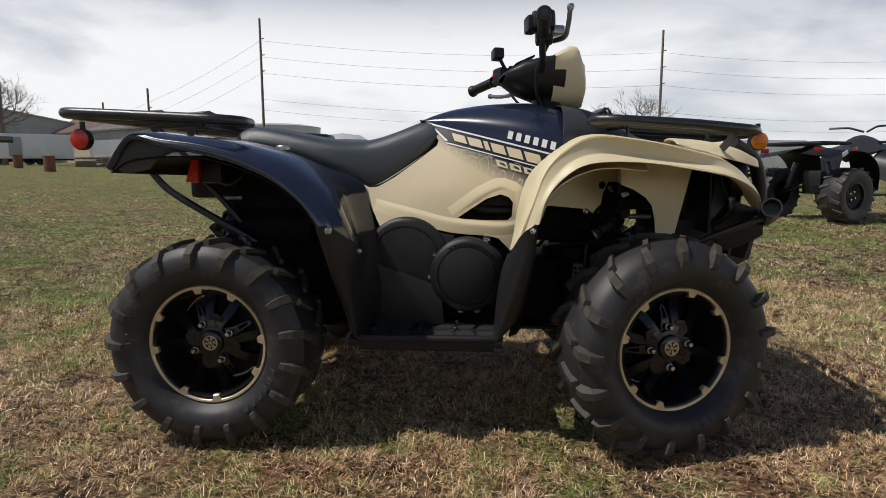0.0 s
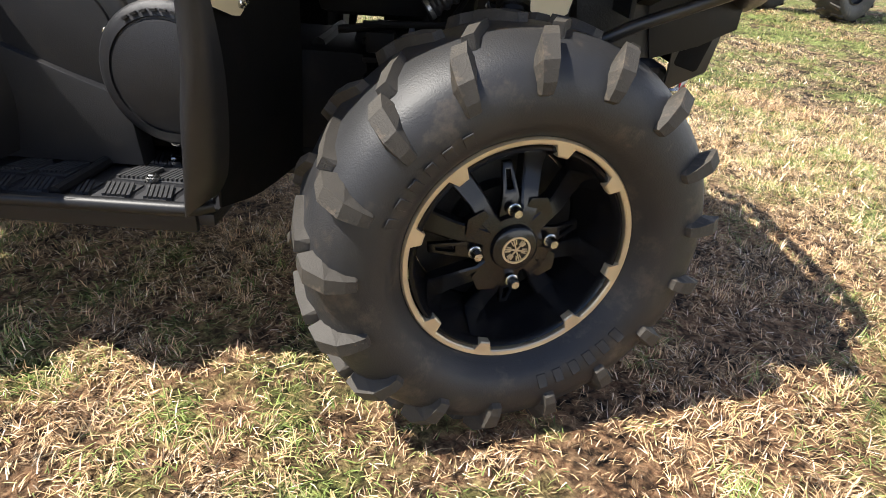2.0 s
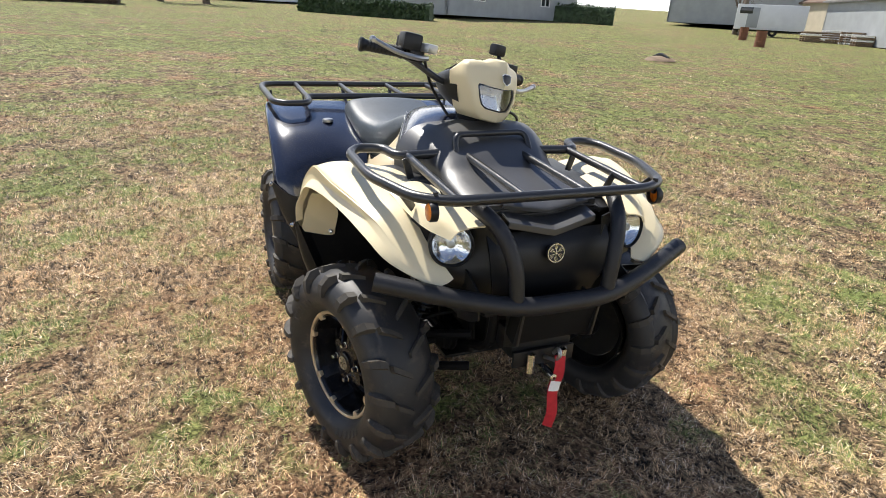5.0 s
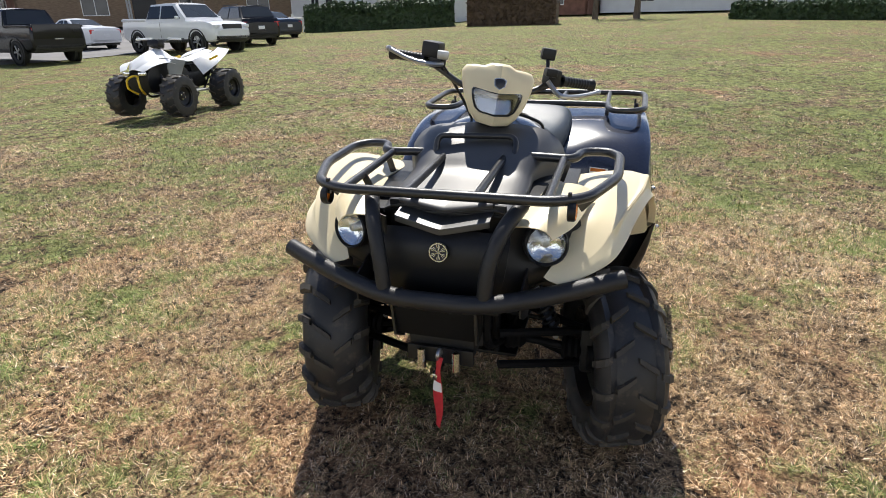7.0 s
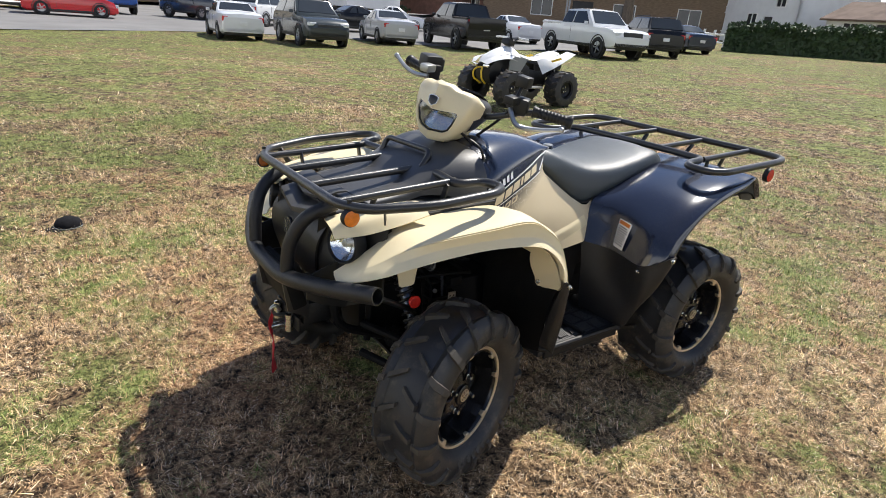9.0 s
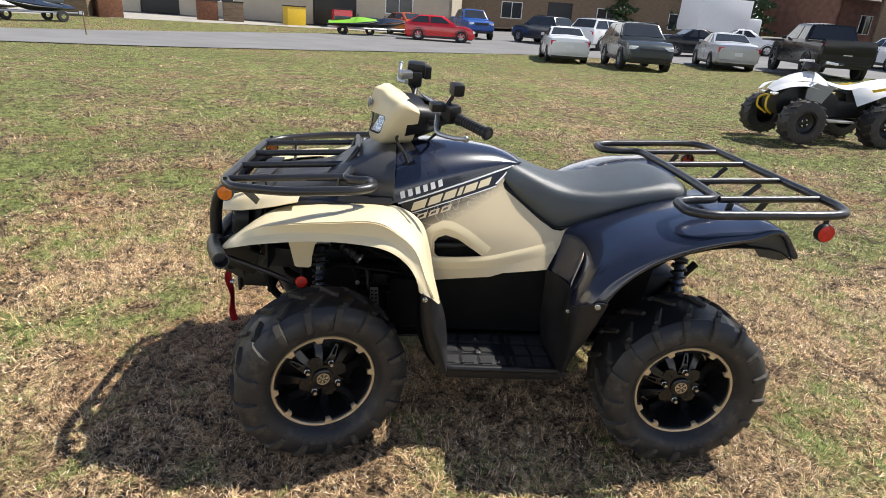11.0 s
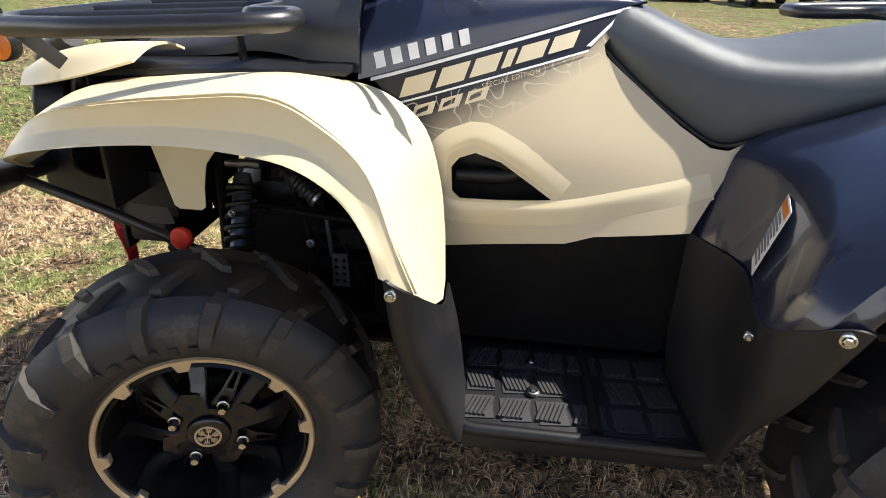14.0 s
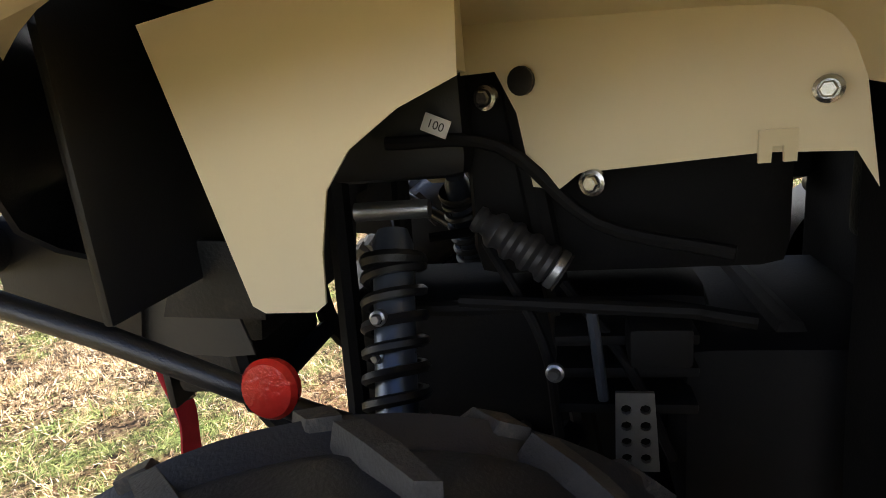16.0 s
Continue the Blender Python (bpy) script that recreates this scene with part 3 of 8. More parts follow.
    # the printed words behind the number
    txt = bpy.data.curves.new("printed_words", "FONT")
    txt.body, txt.size, txt.extrude, txt.shear = "SPECIAL EDITION", 0.0115, 0.0001, 0.25
    txt.space_character = 1.18
    txt.materials.append(TANINK)
    words = new("printed_words", txt)
    words.parent = flank
    x0, x1 = (0.842, 0.722) if s > 0 else (0.722, 0.842)
    zl = lambda x: stripe_z(x) - 0.065
    p0, p1 = Vector((x0, s * (side_y(x0, zl(x0)) + 0.004), zl(x0))), Vector((x1, s * (side_y(x1, zl(x1)) + 0.004), zl(x1)))
    along = (p1 - p0).normalized()
    out = Vector((0, s, 0.35))
    out = (out - along * out.dot(along)).normalized()
    words.matrix_world = Matrix.Translation(p0) @ Matrix((along, out.cross(along), out)).transposed().to_4x4()
    tagged(words, "small tan printed words")

# tank cover
rows = []
for x, zt, bul in ((0.572, 0.958, 0.5), (0.62, 0.981, 0.6), (0.70, 1.002, 0.7), (0.83, 1.016, 0.75), (0.95, 1.016, 0.75), (1.04, 0.996, 0.7)):
    ye, ze = side_y(x, stripe_z(x)) + 0.002, stripe_z(x) + 0.0015
    half = [(ye, ze), (ye * 0.93, ze + (zt - ze) * 0.42), (ye * 0.66, ze + (zt - ze) * 0.80), (ye * 0.3, ze + (zt - ze) * 0.97)]
    rows.append([(x, y, z) for y, z in half] + [(x, 0, zt)] + [(x, -y, z) for y, z in reversed(half)])
cover = part("tank_cover", skin(rows, 5, 4, 0.004), NAVY, quad, "glossy dark navy tank cover", 60)
for s in (-1, 1):
    # maker's name as six plain blocks
    for i in range(6):
        x1 = 1.012 - 0.026 * i
        def cov(x, z):
            ye, ze = side_y(x, stripe_z(x)) + 0.004, stripe_z(x)
            return s * (ye - 0.10 * max(0, z - ze) + 0.003)
        z0 = stripe_z(x1) + 0.012
        bm = draped([(x1 - 0.017, z0 + 0.0045), (x1 - 0.002, z0), (x1 + 0.003, z0 + 0.024), (x1 - 0.012, z0 + 0.0285)], cov, 0, (), 0.05)
        part("lettering_block", bm, WHITEINK, cover, "white block of lettering", 60)

# filler recess on the left of the tank, with its ribbed cap
cm_ = Matrix.Translation((0.985, 0.165, 0.935)) @ Vector((0.15, 0.75, 0.65)).to_track_quat("Y", "Z").to_matrix().to_4x4()
part("filler_recess", lathe([(0.062, 0.004), (0.058, 0.010), (0.052, 0.006), (0.048, -0.02), (0, -0.02)], 32, cm_), SATIN, cover, "black recess round the fuel cap")
rim_ = []
for k in range(72):
    rr_ = 0.040 if k % 4 < 2 else 0.0375
    a_ = 2 * math.pi * k / 72
    rim_.append([cm_ @ Vector((r * math.cos(a_), h, r * math.sin(a_))) for r, h in ((rr_, -0.015), (rr_, 0.022), (rr_ - 0.004, 0.027), (0.020, 0.030), (0.0, 0.030))])
bm = grid(rim_, None, True)
box((0.050, 0.010, 0.012), m=cm_ @ Matrix.Translation((0, 0.033, 0)) @ Matrix.Rotation(0.5, 4, "Y"), bevel=0.003, bm=bm)
bmesh.ops.recalc_face_normals(bm, faces=bm.faces)
part("fuel_cap", bm, BLACKP, cover, "ribbed black fuel cap", 40)
part("breather_hose", tube(catmull([cm_ @ Vector((0, 0.030, 0)), (1.01, 0.185, 1.00), (1.035, 0.13, 1.03), (1.02, 0.05, 1.04)], 6), 0.005, 8), BLACKP, cover, "thin black breather hose")

# front cowl in front of the tank: black dome that falls to the front rack
rows = []
for x, zt, w, zb in ((1.035, 1.005, 0.275, 0.845), (1.10, 0.995, 0.255, 0.85), (1.17, 0.970, 0.225, 0.86), (1.24, 0.930, 0.20, 0.86), (1.30, 0.895, 0.20, 0.85), (1.42, 0.872, 0.20, 0.84), (1.54, 0.852, 0.19, 0.82)):
    half = [(w, zb), (w * 0.97, zb + (zt - zb) * 0.5), (w * 0.75, zb + (zt - zb) * 0.88), (w * 0.35, zt - 0.002)]
    rows.append([(x, y, z) for y, z in half] + [(x, 0, zt)] + [(x, -y, z) for y, z in reversed(half)])
part("front_cowl", skin(rows, 4, 3, 0.004), SATIN, quad, "textured black front cowl", 55)

# seat
rows = []
for x, zb, yb, zt, yt in ((-0.045, 0.885, 0.12, 0.905, 0.07), (-0.03, 0.872, 0.175, 0.928, 0.12), (0.04, 0.862, 0.198, 0.942, 0.150), (0.16, 0.840, 0.205, 0.920, 0.165), (0.28, 0.800, 0.200, 0.898, 0.160), (0.37, 0.762, 0.180, 0.893, 0.150),
                          (0.43, 0.744, 0.165, 0.902, 0.140), (0.50, 0.780, 0.152, 0.926, 0.120), (0.56, 0.822, 0.138, 0.951, 0.095), (0.61, 0.862, 0.122, 0.966, 0.070), (0.640, 0.892, 0.108, 0.960, 0.05)):
    half = [(yb - 0.012, zb - 0.006), (yb, zb + 0.004), (yb + 0.006, zb + (zt - zb) * 0.35), (yb * 0.45 + yt * 0.55 + 0.006, zb + (zt - zb) * 0.80), (yt * 0.72, zt - 0.004)]
    rows.append([(x, y, z) for y, z in half] + [(x, 0, zt)] + [(x, -y, z) for y, z in reversed(half)])
seat = part("seat", skin(rows, 5, 4, 0.006), SEAT, quad, "black vinyl saddle seat", 60)
for s in (-1, 1):
    pts = [(x, s * (yb + 0.001), zb) for x, zb, yb in ((-0.03, 0.868, 0.175), (0.04, 0.858, 0.198), (0.16, 0.836, 0.206), (0.28, 0.796, 0.201), (0.37, 0.758, 0.181), (0.43, 0.740, 0.166), (0.50, 0.776, 0.154), (0.56, 0.818, 0.140), (0.61, 0.858, 0.124), (0.645, 0.89, 0.110))]
    part("piping", tube(catmull(pts, 5), 0.0045, 6), BLACKP, seat, "black seat piping")

# ---- fenders ----
def crisp(rows, which, d=0.007):
    """Double the given control points of every row, so that the surface keeps an edge there."""
    out = []
    for r in rows:
        new_row = []
        for i, p in enumerate(r):
            if i in which:
                p = Vector(p)
                for q in (r[i - 1], r[i + 1]):
                    e = Vector(q) - p
                    new_row.append(tuple(p + e * min(0.4, d / max(e.length, 1e-4))))
            else:
                new_row.append(p)
        out.append(new_row)
    return out


for s in (-1, 1):
    # front fender; each row from the inner edge over two ridges to the lip
    rows = [
        [(0.885, 0.300, 0.592), (0.868, 0.478, 0.568), (0.896, 0.566, 0.622), (0.921, 0.582, 0.644), (0.941, 0.588, 0.655), (0.938, 0.564, 0.657)],
        [(0.900, 0.262, 0.680), (0.902, 0.510, 0.678), (0.922, 0.572, 0.702), (0.944, 0.580, 0.713), (0.957, 0.589, 0.716), (0.957, 0.564, 0.718)],
        [(0.930, 0.255, 0.772), (0.944, 0.500, 0.800), (0.957, 0.562, 0.792), (0.978, 0.565, 0.776), (0.990, 0.578, 0.760), (0.990, 0.554, 0.761)],
        [(0.990, 0.265, 0.832), (1.006, 0.470, 0.858), (1.012, 0.550, 0.846), (1.030, 0.551, 0.819), (1.040, 0.573, 0.798), (1.040, 0.549, 0.798)],
        [(1.068, 0.275, 0.854), (1.078, 0.450, 0.888), (1.085, 0.542, 0.876), (1.097, 0.540, 0.835), (1.105, 0.560, 0.812), (1.105, 0.537, 0.811)],
        [(1.200, 0.280, 0.856), (1.205, 0.430, 0.878), (1.210, 0.526, 0.865), (1.218, 0.513, 0.831), (1.222, 0.535, 0.810), (1.222, 0.512, 0.809)],
        [(1.330, 0.300, 0.850), (1.335, 0.408, 0.858), (1.340, 0.489, 0.842), (1.348, 0.480, 0.814), (1.350, 0.508, 0.793), (1.350, 0.486, 0.792)],
        [(1.425, 0.345, 0.838), (1.440, 0.396, 0.834), (1.450, 0.455, 0.815), (1.458, 0.462, 0.791), (1.460, 0.486, 0.771), (1.458, 0.466, 0.769)],
        [(1.510, 0.335, 0.772), (1.520, 0.370, 0.768), (1.530, 0.414, 0.760), (1.540, 0.428, 0.745), (1.541, 0.446, 0.729), (1.537, 0.430, 0.725)],
        [(1.592, 0.285, 0.690), (1.598, 0.300, 0.684), (1.602, 0.318, 0.680), (1.606, 0.335, 0.674), (1.606, 0.334, 0.667), (1.600, 0.322, 0.665)],
    ]
    if s > 0:
        # the body leans a little to this side
        rows = [[(x, y, z - (0, 0.010, 0.012, 0.018, 0.018, 0.018, 0.018, 0.018, 0.010, 0)[i] - 0.004 * (j > 2) * (3 < i < 8)) for j, (x, y, z) in enumerate(r)] for i, r in enumerate(rows)]
    rows = crisp(rows, (2, 3, 4), 0.004)
    fender = part("front_fender", skin(mirrored(rows, s), 5, 3, 0.004), TAN, quad, "tan moulded front fender with two ridges", 48)
    # brow over the headlight
    rows = [
        [(1.330, 0.255, 0.868), (1.330, 0.300, 0.882), (1.335, 0.345, 0.882), (1.340, 0.390, 0.866)],
        [(1.420, 0.240, 0.862), (1.425, 0.290, 0.876), (1.430, 0.340, 0.872), (1.435, 0.375, 0.838)],
        [(1.510, 0.222, 0.848), (1.520, 0.275, 0.858), (1.528, 0.325, 0.850), (1.530, 0.350, 0.815)],
        [(1.585, 0.200, 0.825), (1.598, 0.245, 0.830), (1.602, 0.285, 0.822), (1.600, 0.305, 0.800)],
    ]
    part("headlight_brow", skin(mirrored(rows, s), 4, 4, 0.004), TAN, fender, "tan brow over the headlight", 48)
    # inner liner walls
    wall = [(0.985, 0.78), (0.962, 0.74), (0.950, 0.655), (0.962, 0.678), (1.010, 0.678), (1.133, 0.664), (1.150, 0.650), (1.172, 0.652), (1.183, 0.716), (1.200, 0.752), (1.26, 0.752), (1.27, 0.81)]
    part("fender_liner", draped(wall, lambda x, z: s * (0.171 - 0.46 * (x - 1.12)), 0.003, (), 0.08), TAN, fender, "tan inner fender liner")
    tongue = [(1.20, 0.828), (1.205, 0.748), (1.245, 0.732), (1.280, 0.709), (1.300, 0.683), (1.310, 0.640), (1.314, 0.602), (1.322, 0.596), (1.362, 0.596), (1.371, 0.602), (1.400, 0.743), (1.412, 0.800)]
    part("fender_liner", draped(tongue, lambda x, z: s * (0.295 + 0.04 * (z - 0.6)), 0.003, (), 0.08), TAN, fender, "tan inner fender liner")
    rows = [[(0.928, 0.566, 0.628), (0.927, 0.562, 0.620), (0.925, 0.557, 0.612)],
            [(0.936, 0.560, 0.662), (0.932, 0.515, 0.628), (0.925, 0.463, 0.590)],
            [(0.944, 0.556, 0.690), (0.939, 0.505, 0.656), (0.933, 0.452, 0.619)],
            [(0.959, 0.550, 0.714), (0.957, 0.500, 0.687), (0.955, 0.450, 0.658)],
            [(0.982, 0.549, 0.742), (0.974, 0.500, 0.715), (0.967, 0.450, 0.692)],
            [(1.012, 0.547, 0.765), (1.004, 0.512, 0.752), (0.996, 0.475, 0.736)],
            [(1.044, 0.545, 0.782), (1.039, 0.512, 0.776), (1.032, 0.475, 0.768)]]
    part("fender_liner", skin(mirrored(rows, s), 3, 3, 0.003), TAN, fender, "tan inner fender liner")
    rows = [[(0.976, 0.500, 0.717), (0.966, 0.38, 0.716), (0.956, 0.245, 0.722)], [(1.001, 0.512, 0.749), (0.986, 0.38, 0.762), (0.970, 0.238, 0.757)],
            [(1.038, 0.512, 0.776), (1.022, 0.38, 0.792), (1.002, 0.222, 0.775)], [(1.12, 0.500, 0.798), (1.12, 0.38, 0.818), (1.12, 0.167, 0.787)], [(1.24, 0.470, 0.790), (1.24, 0.38, 0.816), (1.25, 0.112, 0.799)]]
    part("fender_liner", skin(mirrored(rows, s), 3, 3, 0.003), TAN, fender, "tan inner fender liner")
    part("fender_liner", skin(mirrored([[(1.21, 0.298, 0.752), (1.215, 0.22, 0.752), (1.235, 0.122, 0.755)], [(1.21, 0.300, 0.826), (1.215, 0.22, 0.82), (1.235, 0.122, 0.81)]], s), 3, 3, 0.003), TAN, fender, "tan inner fender liner")
    for at, nr, r in (((1.209, 0.140, 0.731), (0.4, 0.9, 0), 0.011), ((1.123, 0.176, 0.657), (0.4, 0.9, 0), 0.011), ((0.98, 0.242, 0.718), (0.4, 0.9, 0), 0.009), ((0.934, 0.468, 0.607), (1, 0.3, 0.2), 0.008)):
        part("washer_bolt", bolt((at[0], s * at[1], at[2]), (nr[0], s * nr[1], nr[2]), r), CHROME, fender, "zinc-plated washer bolt")
    part("clip", lathe([(0, 0), (0.012, 0), (0.012, 0.004), (0, 0.006)], 16, Matrix.Translation((1.176, s * 0.152, 0.742)) @ Vector((0.4, s * 0.9, 0)).to_track_quat("Y", "Z").to_matrix().to_4x4()), BLACKP, fender)
    bm = prism([(-0.012, 0.008), (-0.012, -0.014), (-0.004, -0.014), (-0.0035, -0.003), (0.0035, -0.003), (0.004, -0.014), (0.012, -0.014), (0.012, 0.008)], 0.003, lambda u, v, w: (1.004 + u, s * (0.228 + w), 0.686 + v))
    if s > 0:
        part("liner_tab", bm, TAN, fender)
    else:
        bm.free()

    # rear fender
    rows = [
        [(-0.215, 0.10, 0.880), (-0.225, 0.30, 0.872), (-0.245, 0.49, 0.840), (-0.258, 0.535, 0.812), (-0.258, 0.535, 0.795), (-0.245, 0.520, 0.793)],
        [(-0.150, 0.10, 0.900), (-0.160, 0.30, 0.903), (-0.174, 0.480, 0.899), (-0.183, 0.540, 0.892), (-0.186, 0.546, 0.878), (-0.178, 0.532, 0.874)],
        [(-0.070, 0.10, 0.890), (-0.072, 0.32, 0.900), (-0.076, 0.490, 0.893), (-0.080, 0.556, 0.879), (-0.080, 0.565, 0.859), (-0.078, 0.548, 0.855)],
        [(0.040, 0.12, 0.875), (0.040, 0.33, 0.886), (0.040, 0.500, 0.880), (0.040, 0.565, 0.862), (0.036, 0.574, 0.838), (0.034, 0.556, 0.834)],
        [(0.150, 0.18, 0.850), (0.152, 0.34, 0.862), (0.154, 0.510, 0.852), (0.152, 0.572, 0.830), (0.142, 0.580, 0.808), (0.138, 0.560, 0.804)],
        [(0.250, 0.19, 0.815), (0.260, 0.35, 0.822), (0.262, 0.515, 0.808), (0.252, 0.576, 0.780), (0.236, 0.584, 0.762), (0.230, 0.562, 0.760)],
        [(0.385, 0.19, 0.758), (0.348, 0.32, 0.748), (0.366, 0.500, 0.730), (0.345, 0.574, 0.708), (0.312, 0.588, 0.700), (0.303, 0.566, 0.698)],
        [(0.422, 0.205, 0.680), (0.374, 0.33, 0.668), (0.414, 0.508, 0.656), (0.390, 0.578, 0.645), (0.356, 0.592, 0.636), (0.347, 0.570, 0.634)],
        [(0.458, 0.225, 0.598), (0.400, 0.335, 0.588), (0.440, 0.500, 0.584), (0.412, 0.566, 0.580), (0.380, 0.586, 0.575), (0.370, 0.566, 0.574)],
    ]
    rows = crisp(rows, (3, 4))
    rf = part("rear_fender", skin(mirrored(rows, s), 5, 3, 0.004), NAVY, quad, "glossy dark navy rear fender", 48)
    part("fender_skirt", prism([(-0.184, 0.884), (-0.256, 0.822), (-0.254, 0.806), (-0.213, 0.784), (-0.140, 0.796), (-0.116, 0.824), (-0.074, 0.842), (0.0, 0.845), (0.070, 0.818), (0.060, 0.838), (-0.070, 0.862)], 0.010, lambda u, v, w: (u, s * (0.512 + w), v), 0.003), DUSTP, rf, "dusty dark grey skirt inside the fender tail")
    # underside parts seen in the arch, in a black that carries its shade
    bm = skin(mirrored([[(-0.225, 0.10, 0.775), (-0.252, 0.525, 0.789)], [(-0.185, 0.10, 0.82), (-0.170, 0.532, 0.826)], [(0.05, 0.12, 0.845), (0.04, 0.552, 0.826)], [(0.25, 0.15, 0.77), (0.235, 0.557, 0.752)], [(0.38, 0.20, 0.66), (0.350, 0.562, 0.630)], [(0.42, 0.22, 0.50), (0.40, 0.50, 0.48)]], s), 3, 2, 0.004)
    part("arch_liner", bm, SHADEBLACK, rf)
    part("arch_wall", prism([(-0.235, 0.81), (-0.050, 0.632), (0.02, 0.58), (0.05, 0.40), (0.43, 0.40), (0.42, 0.78), (0.0, 0.86)], 0.006, lambda u, v, w: (u, s * (0.145 + w), v), 0.002), SHADEBLACK, rf)

    # mud flaps and foot wells
    rows = [[(0.866, 0.400, 0.552), (0.866, 0.474, 0.556), (0.893, 0.570, 0.622), (0.922, 0.591, 0.647), (0.936, 0.584, 0.653)],
            [(0.845, 0.440, 0.500), (0.864, 0.525, 0.500), (0.886, 0.562, 0.505), (0.918, 0.568, 0.530), (0.930, 0.540, 0.528)],
            [(0.830, 0.440, 0.395), (0.842, 0.500, 0.390), (0.856, 0.524, 0.388), (0.890, 0.520, 0.395), (0.902, 0.490, 0.396)],
            [(0.826, 0.430, 0.312), (0.828, 0.480, 0.312), (0.834, 0.498, 0.314), (0.860, 0.494, 0.335), (0.872, 0.460, 0.338)]]
    flap = part("mud_flap", skin(mirrored(rows, s), 4, 4, 0.004), TEXP, quad, "black plastic mud flap behind the front wheel", 50)
    part("flap_bolt", bolt((0.923, s * 0.598, 0.637), (-0.1, s, 0.1), 0.0078), CHROME, flap, "zinc-plated bolt")
    rows = [[(0.464, 0.230, 0.600), (0.408, 0.345, 0.592), (0.440, 0.515, 0.592), (0.385, 0.598, 0.646), (0.352, 0.596, 0.640), (0.345, 0.574, 0.636)],
            [(0.468, 0.250, 0.510), (0.422, 0.36, 0.505), (0.438, 0.520, 0.500), (0.404, 0.562, 0.505), (0.380, 0.556, 0.505), (0.372, 0.53, 0.505)],
            [(0.470, 0.265, 0.400), (0.450, 0.42, 0.400), (0.430, 0.505, 0.400), (0.416, 0.515, 0.402), (0.398, 0.505, 0.404), (0.392, 0.48, 0.404)],
            [(0.455, 0.265, 0.315), (0.440, 0.42, 0.312), (0.432, 0.475, 0.312), (0.422, 0.482, 0.316), (0.410, 0.474, 0.330), (0.404, 0.45, 0.335)]]
    rflap = part("mud_flap", skin(mirrored(rows, s), 4, 4, 0.004), TEXP, quad, "black plastic mud flap ahead of the rear wheel", 50)
    for at in ((0.386, 0.603, 0.635), (0.447, 0.506, 0.568), (0.404, 0.330, 0.566)):
        part("flap_bolt", bolt((at[0], s * at[1], at[2]), (0.4, s, 0), 0.0095 if at[2] > 0.6 else 0.0065), CHROME, rflap, "zinc-plated bolt")
    # bulkhead behind the front wheel, its shade put into the black
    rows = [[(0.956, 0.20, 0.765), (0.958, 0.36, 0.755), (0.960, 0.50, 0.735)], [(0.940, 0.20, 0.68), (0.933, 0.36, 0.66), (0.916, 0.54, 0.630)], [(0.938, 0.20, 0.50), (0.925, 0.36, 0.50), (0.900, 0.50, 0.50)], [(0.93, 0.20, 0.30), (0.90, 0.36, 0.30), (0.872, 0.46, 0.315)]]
    part("bulkhead", skin(mirrored(rows, s), 3, 3, 0.004), SHADEBLACK, quad, "black plastic splash guard")
    # foot board: tray, rail, tread pads
    bm = box((0.46, 0.265, 0.022), (0.622, s * 0.312, 0.283), 0.006)
    board = part("foot_board", bm, TEXP, quad, "black ribbed plastic foot board")
    bm = tube(fillet([(0.405, s * 0.430, 0.300), (0.43, s * 0.446, 0.298), (0.82, s * 0.450, 0.302), (0.848, s * 0.434, 0.306)], 0.02), 0.012, 10)
    box((0.40, 0.012, 0.045), (0.628, s * 0.450, 0.288), 0.004, None, bm)
    part("board_edge", bm, BLACKP, board)
    rr = random.Random(5)
    for i in range(6):
        for j in range(3):
            x, y = 0.805 - i * 0.066, 0.235 + j * 0.075
            if (i, j) == (3, 1):
                continue
            bm = bmesh.new()
            sk = 0.012 * (1 if j % 2 else -1)
            for r in range(6):
                box((0.005, 0.052, 0.008), m=Matrix.Translation((x - 0.018 + r * 0.0078, s * y, 0.297)) @ Matrix.Rotation(radians(s * 18 * (1 if j % 2 else -1)), 4, "Z"), bm=bm)
            box((0.052, 0.060, 0.006), m=Matrix.Translation((x, s * y, 0.2935)) @ Matrix.Rotation(radians(s * 6), 4, "Z"), bm=bm)
            part("tread_pad", bm, SATIN, board)
    for at in ((0.709, 0.25, 0.301), (0.707, 0.335, 0.301)):
        part("board_bolt", bolt((at[0], s * at[1], at[2]), (0, 0, 1), 0.012), CHROME, board, "zinc-plated bolt")
    bm = tube([(0.605, s * 0.200, 0.303), (0.60, s * 0.430, 0.306)], 0.010, 8)
    part("foot_peg", bm, BLACKP, board)

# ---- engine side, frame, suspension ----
# most castings and the frame are blackened to stand for the shade inside
part("crankcase", box((0.86, 0.30, 0.20), (0.62, 0, 0.40), 0.03), SHADEBLACK, quad, "dark cast crankcase")
part("cylinder_block", box((0.50, 0.34, 0.22), (0.60, 0, 0.56), 0.03), SHADEBLACK, quad, "dark cast cylinder block")
part("front_differential", box((0.40, 0.16, 0.22), (1.20, 0, 0.42), 0.04), SHADEBLACK, quad, "dark cast differential")
part("air_box", box((0.30, 0.20, 0.30), (1.09, 0, 0.70), 0.03), SHADEBLACK, quad, "black air box")
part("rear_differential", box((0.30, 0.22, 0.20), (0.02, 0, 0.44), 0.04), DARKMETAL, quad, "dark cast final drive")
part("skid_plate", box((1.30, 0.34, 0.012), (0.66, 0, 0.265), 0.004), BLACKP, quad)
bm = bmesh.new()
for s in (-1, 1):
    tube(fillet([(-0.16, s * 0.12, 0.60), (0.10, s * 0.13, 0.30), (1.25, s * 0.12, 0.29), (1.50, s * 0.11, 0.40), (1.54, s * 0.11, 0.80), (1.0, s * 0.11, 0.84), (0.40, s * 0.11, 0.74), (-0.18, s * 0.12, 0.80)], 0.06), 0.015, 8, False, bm)
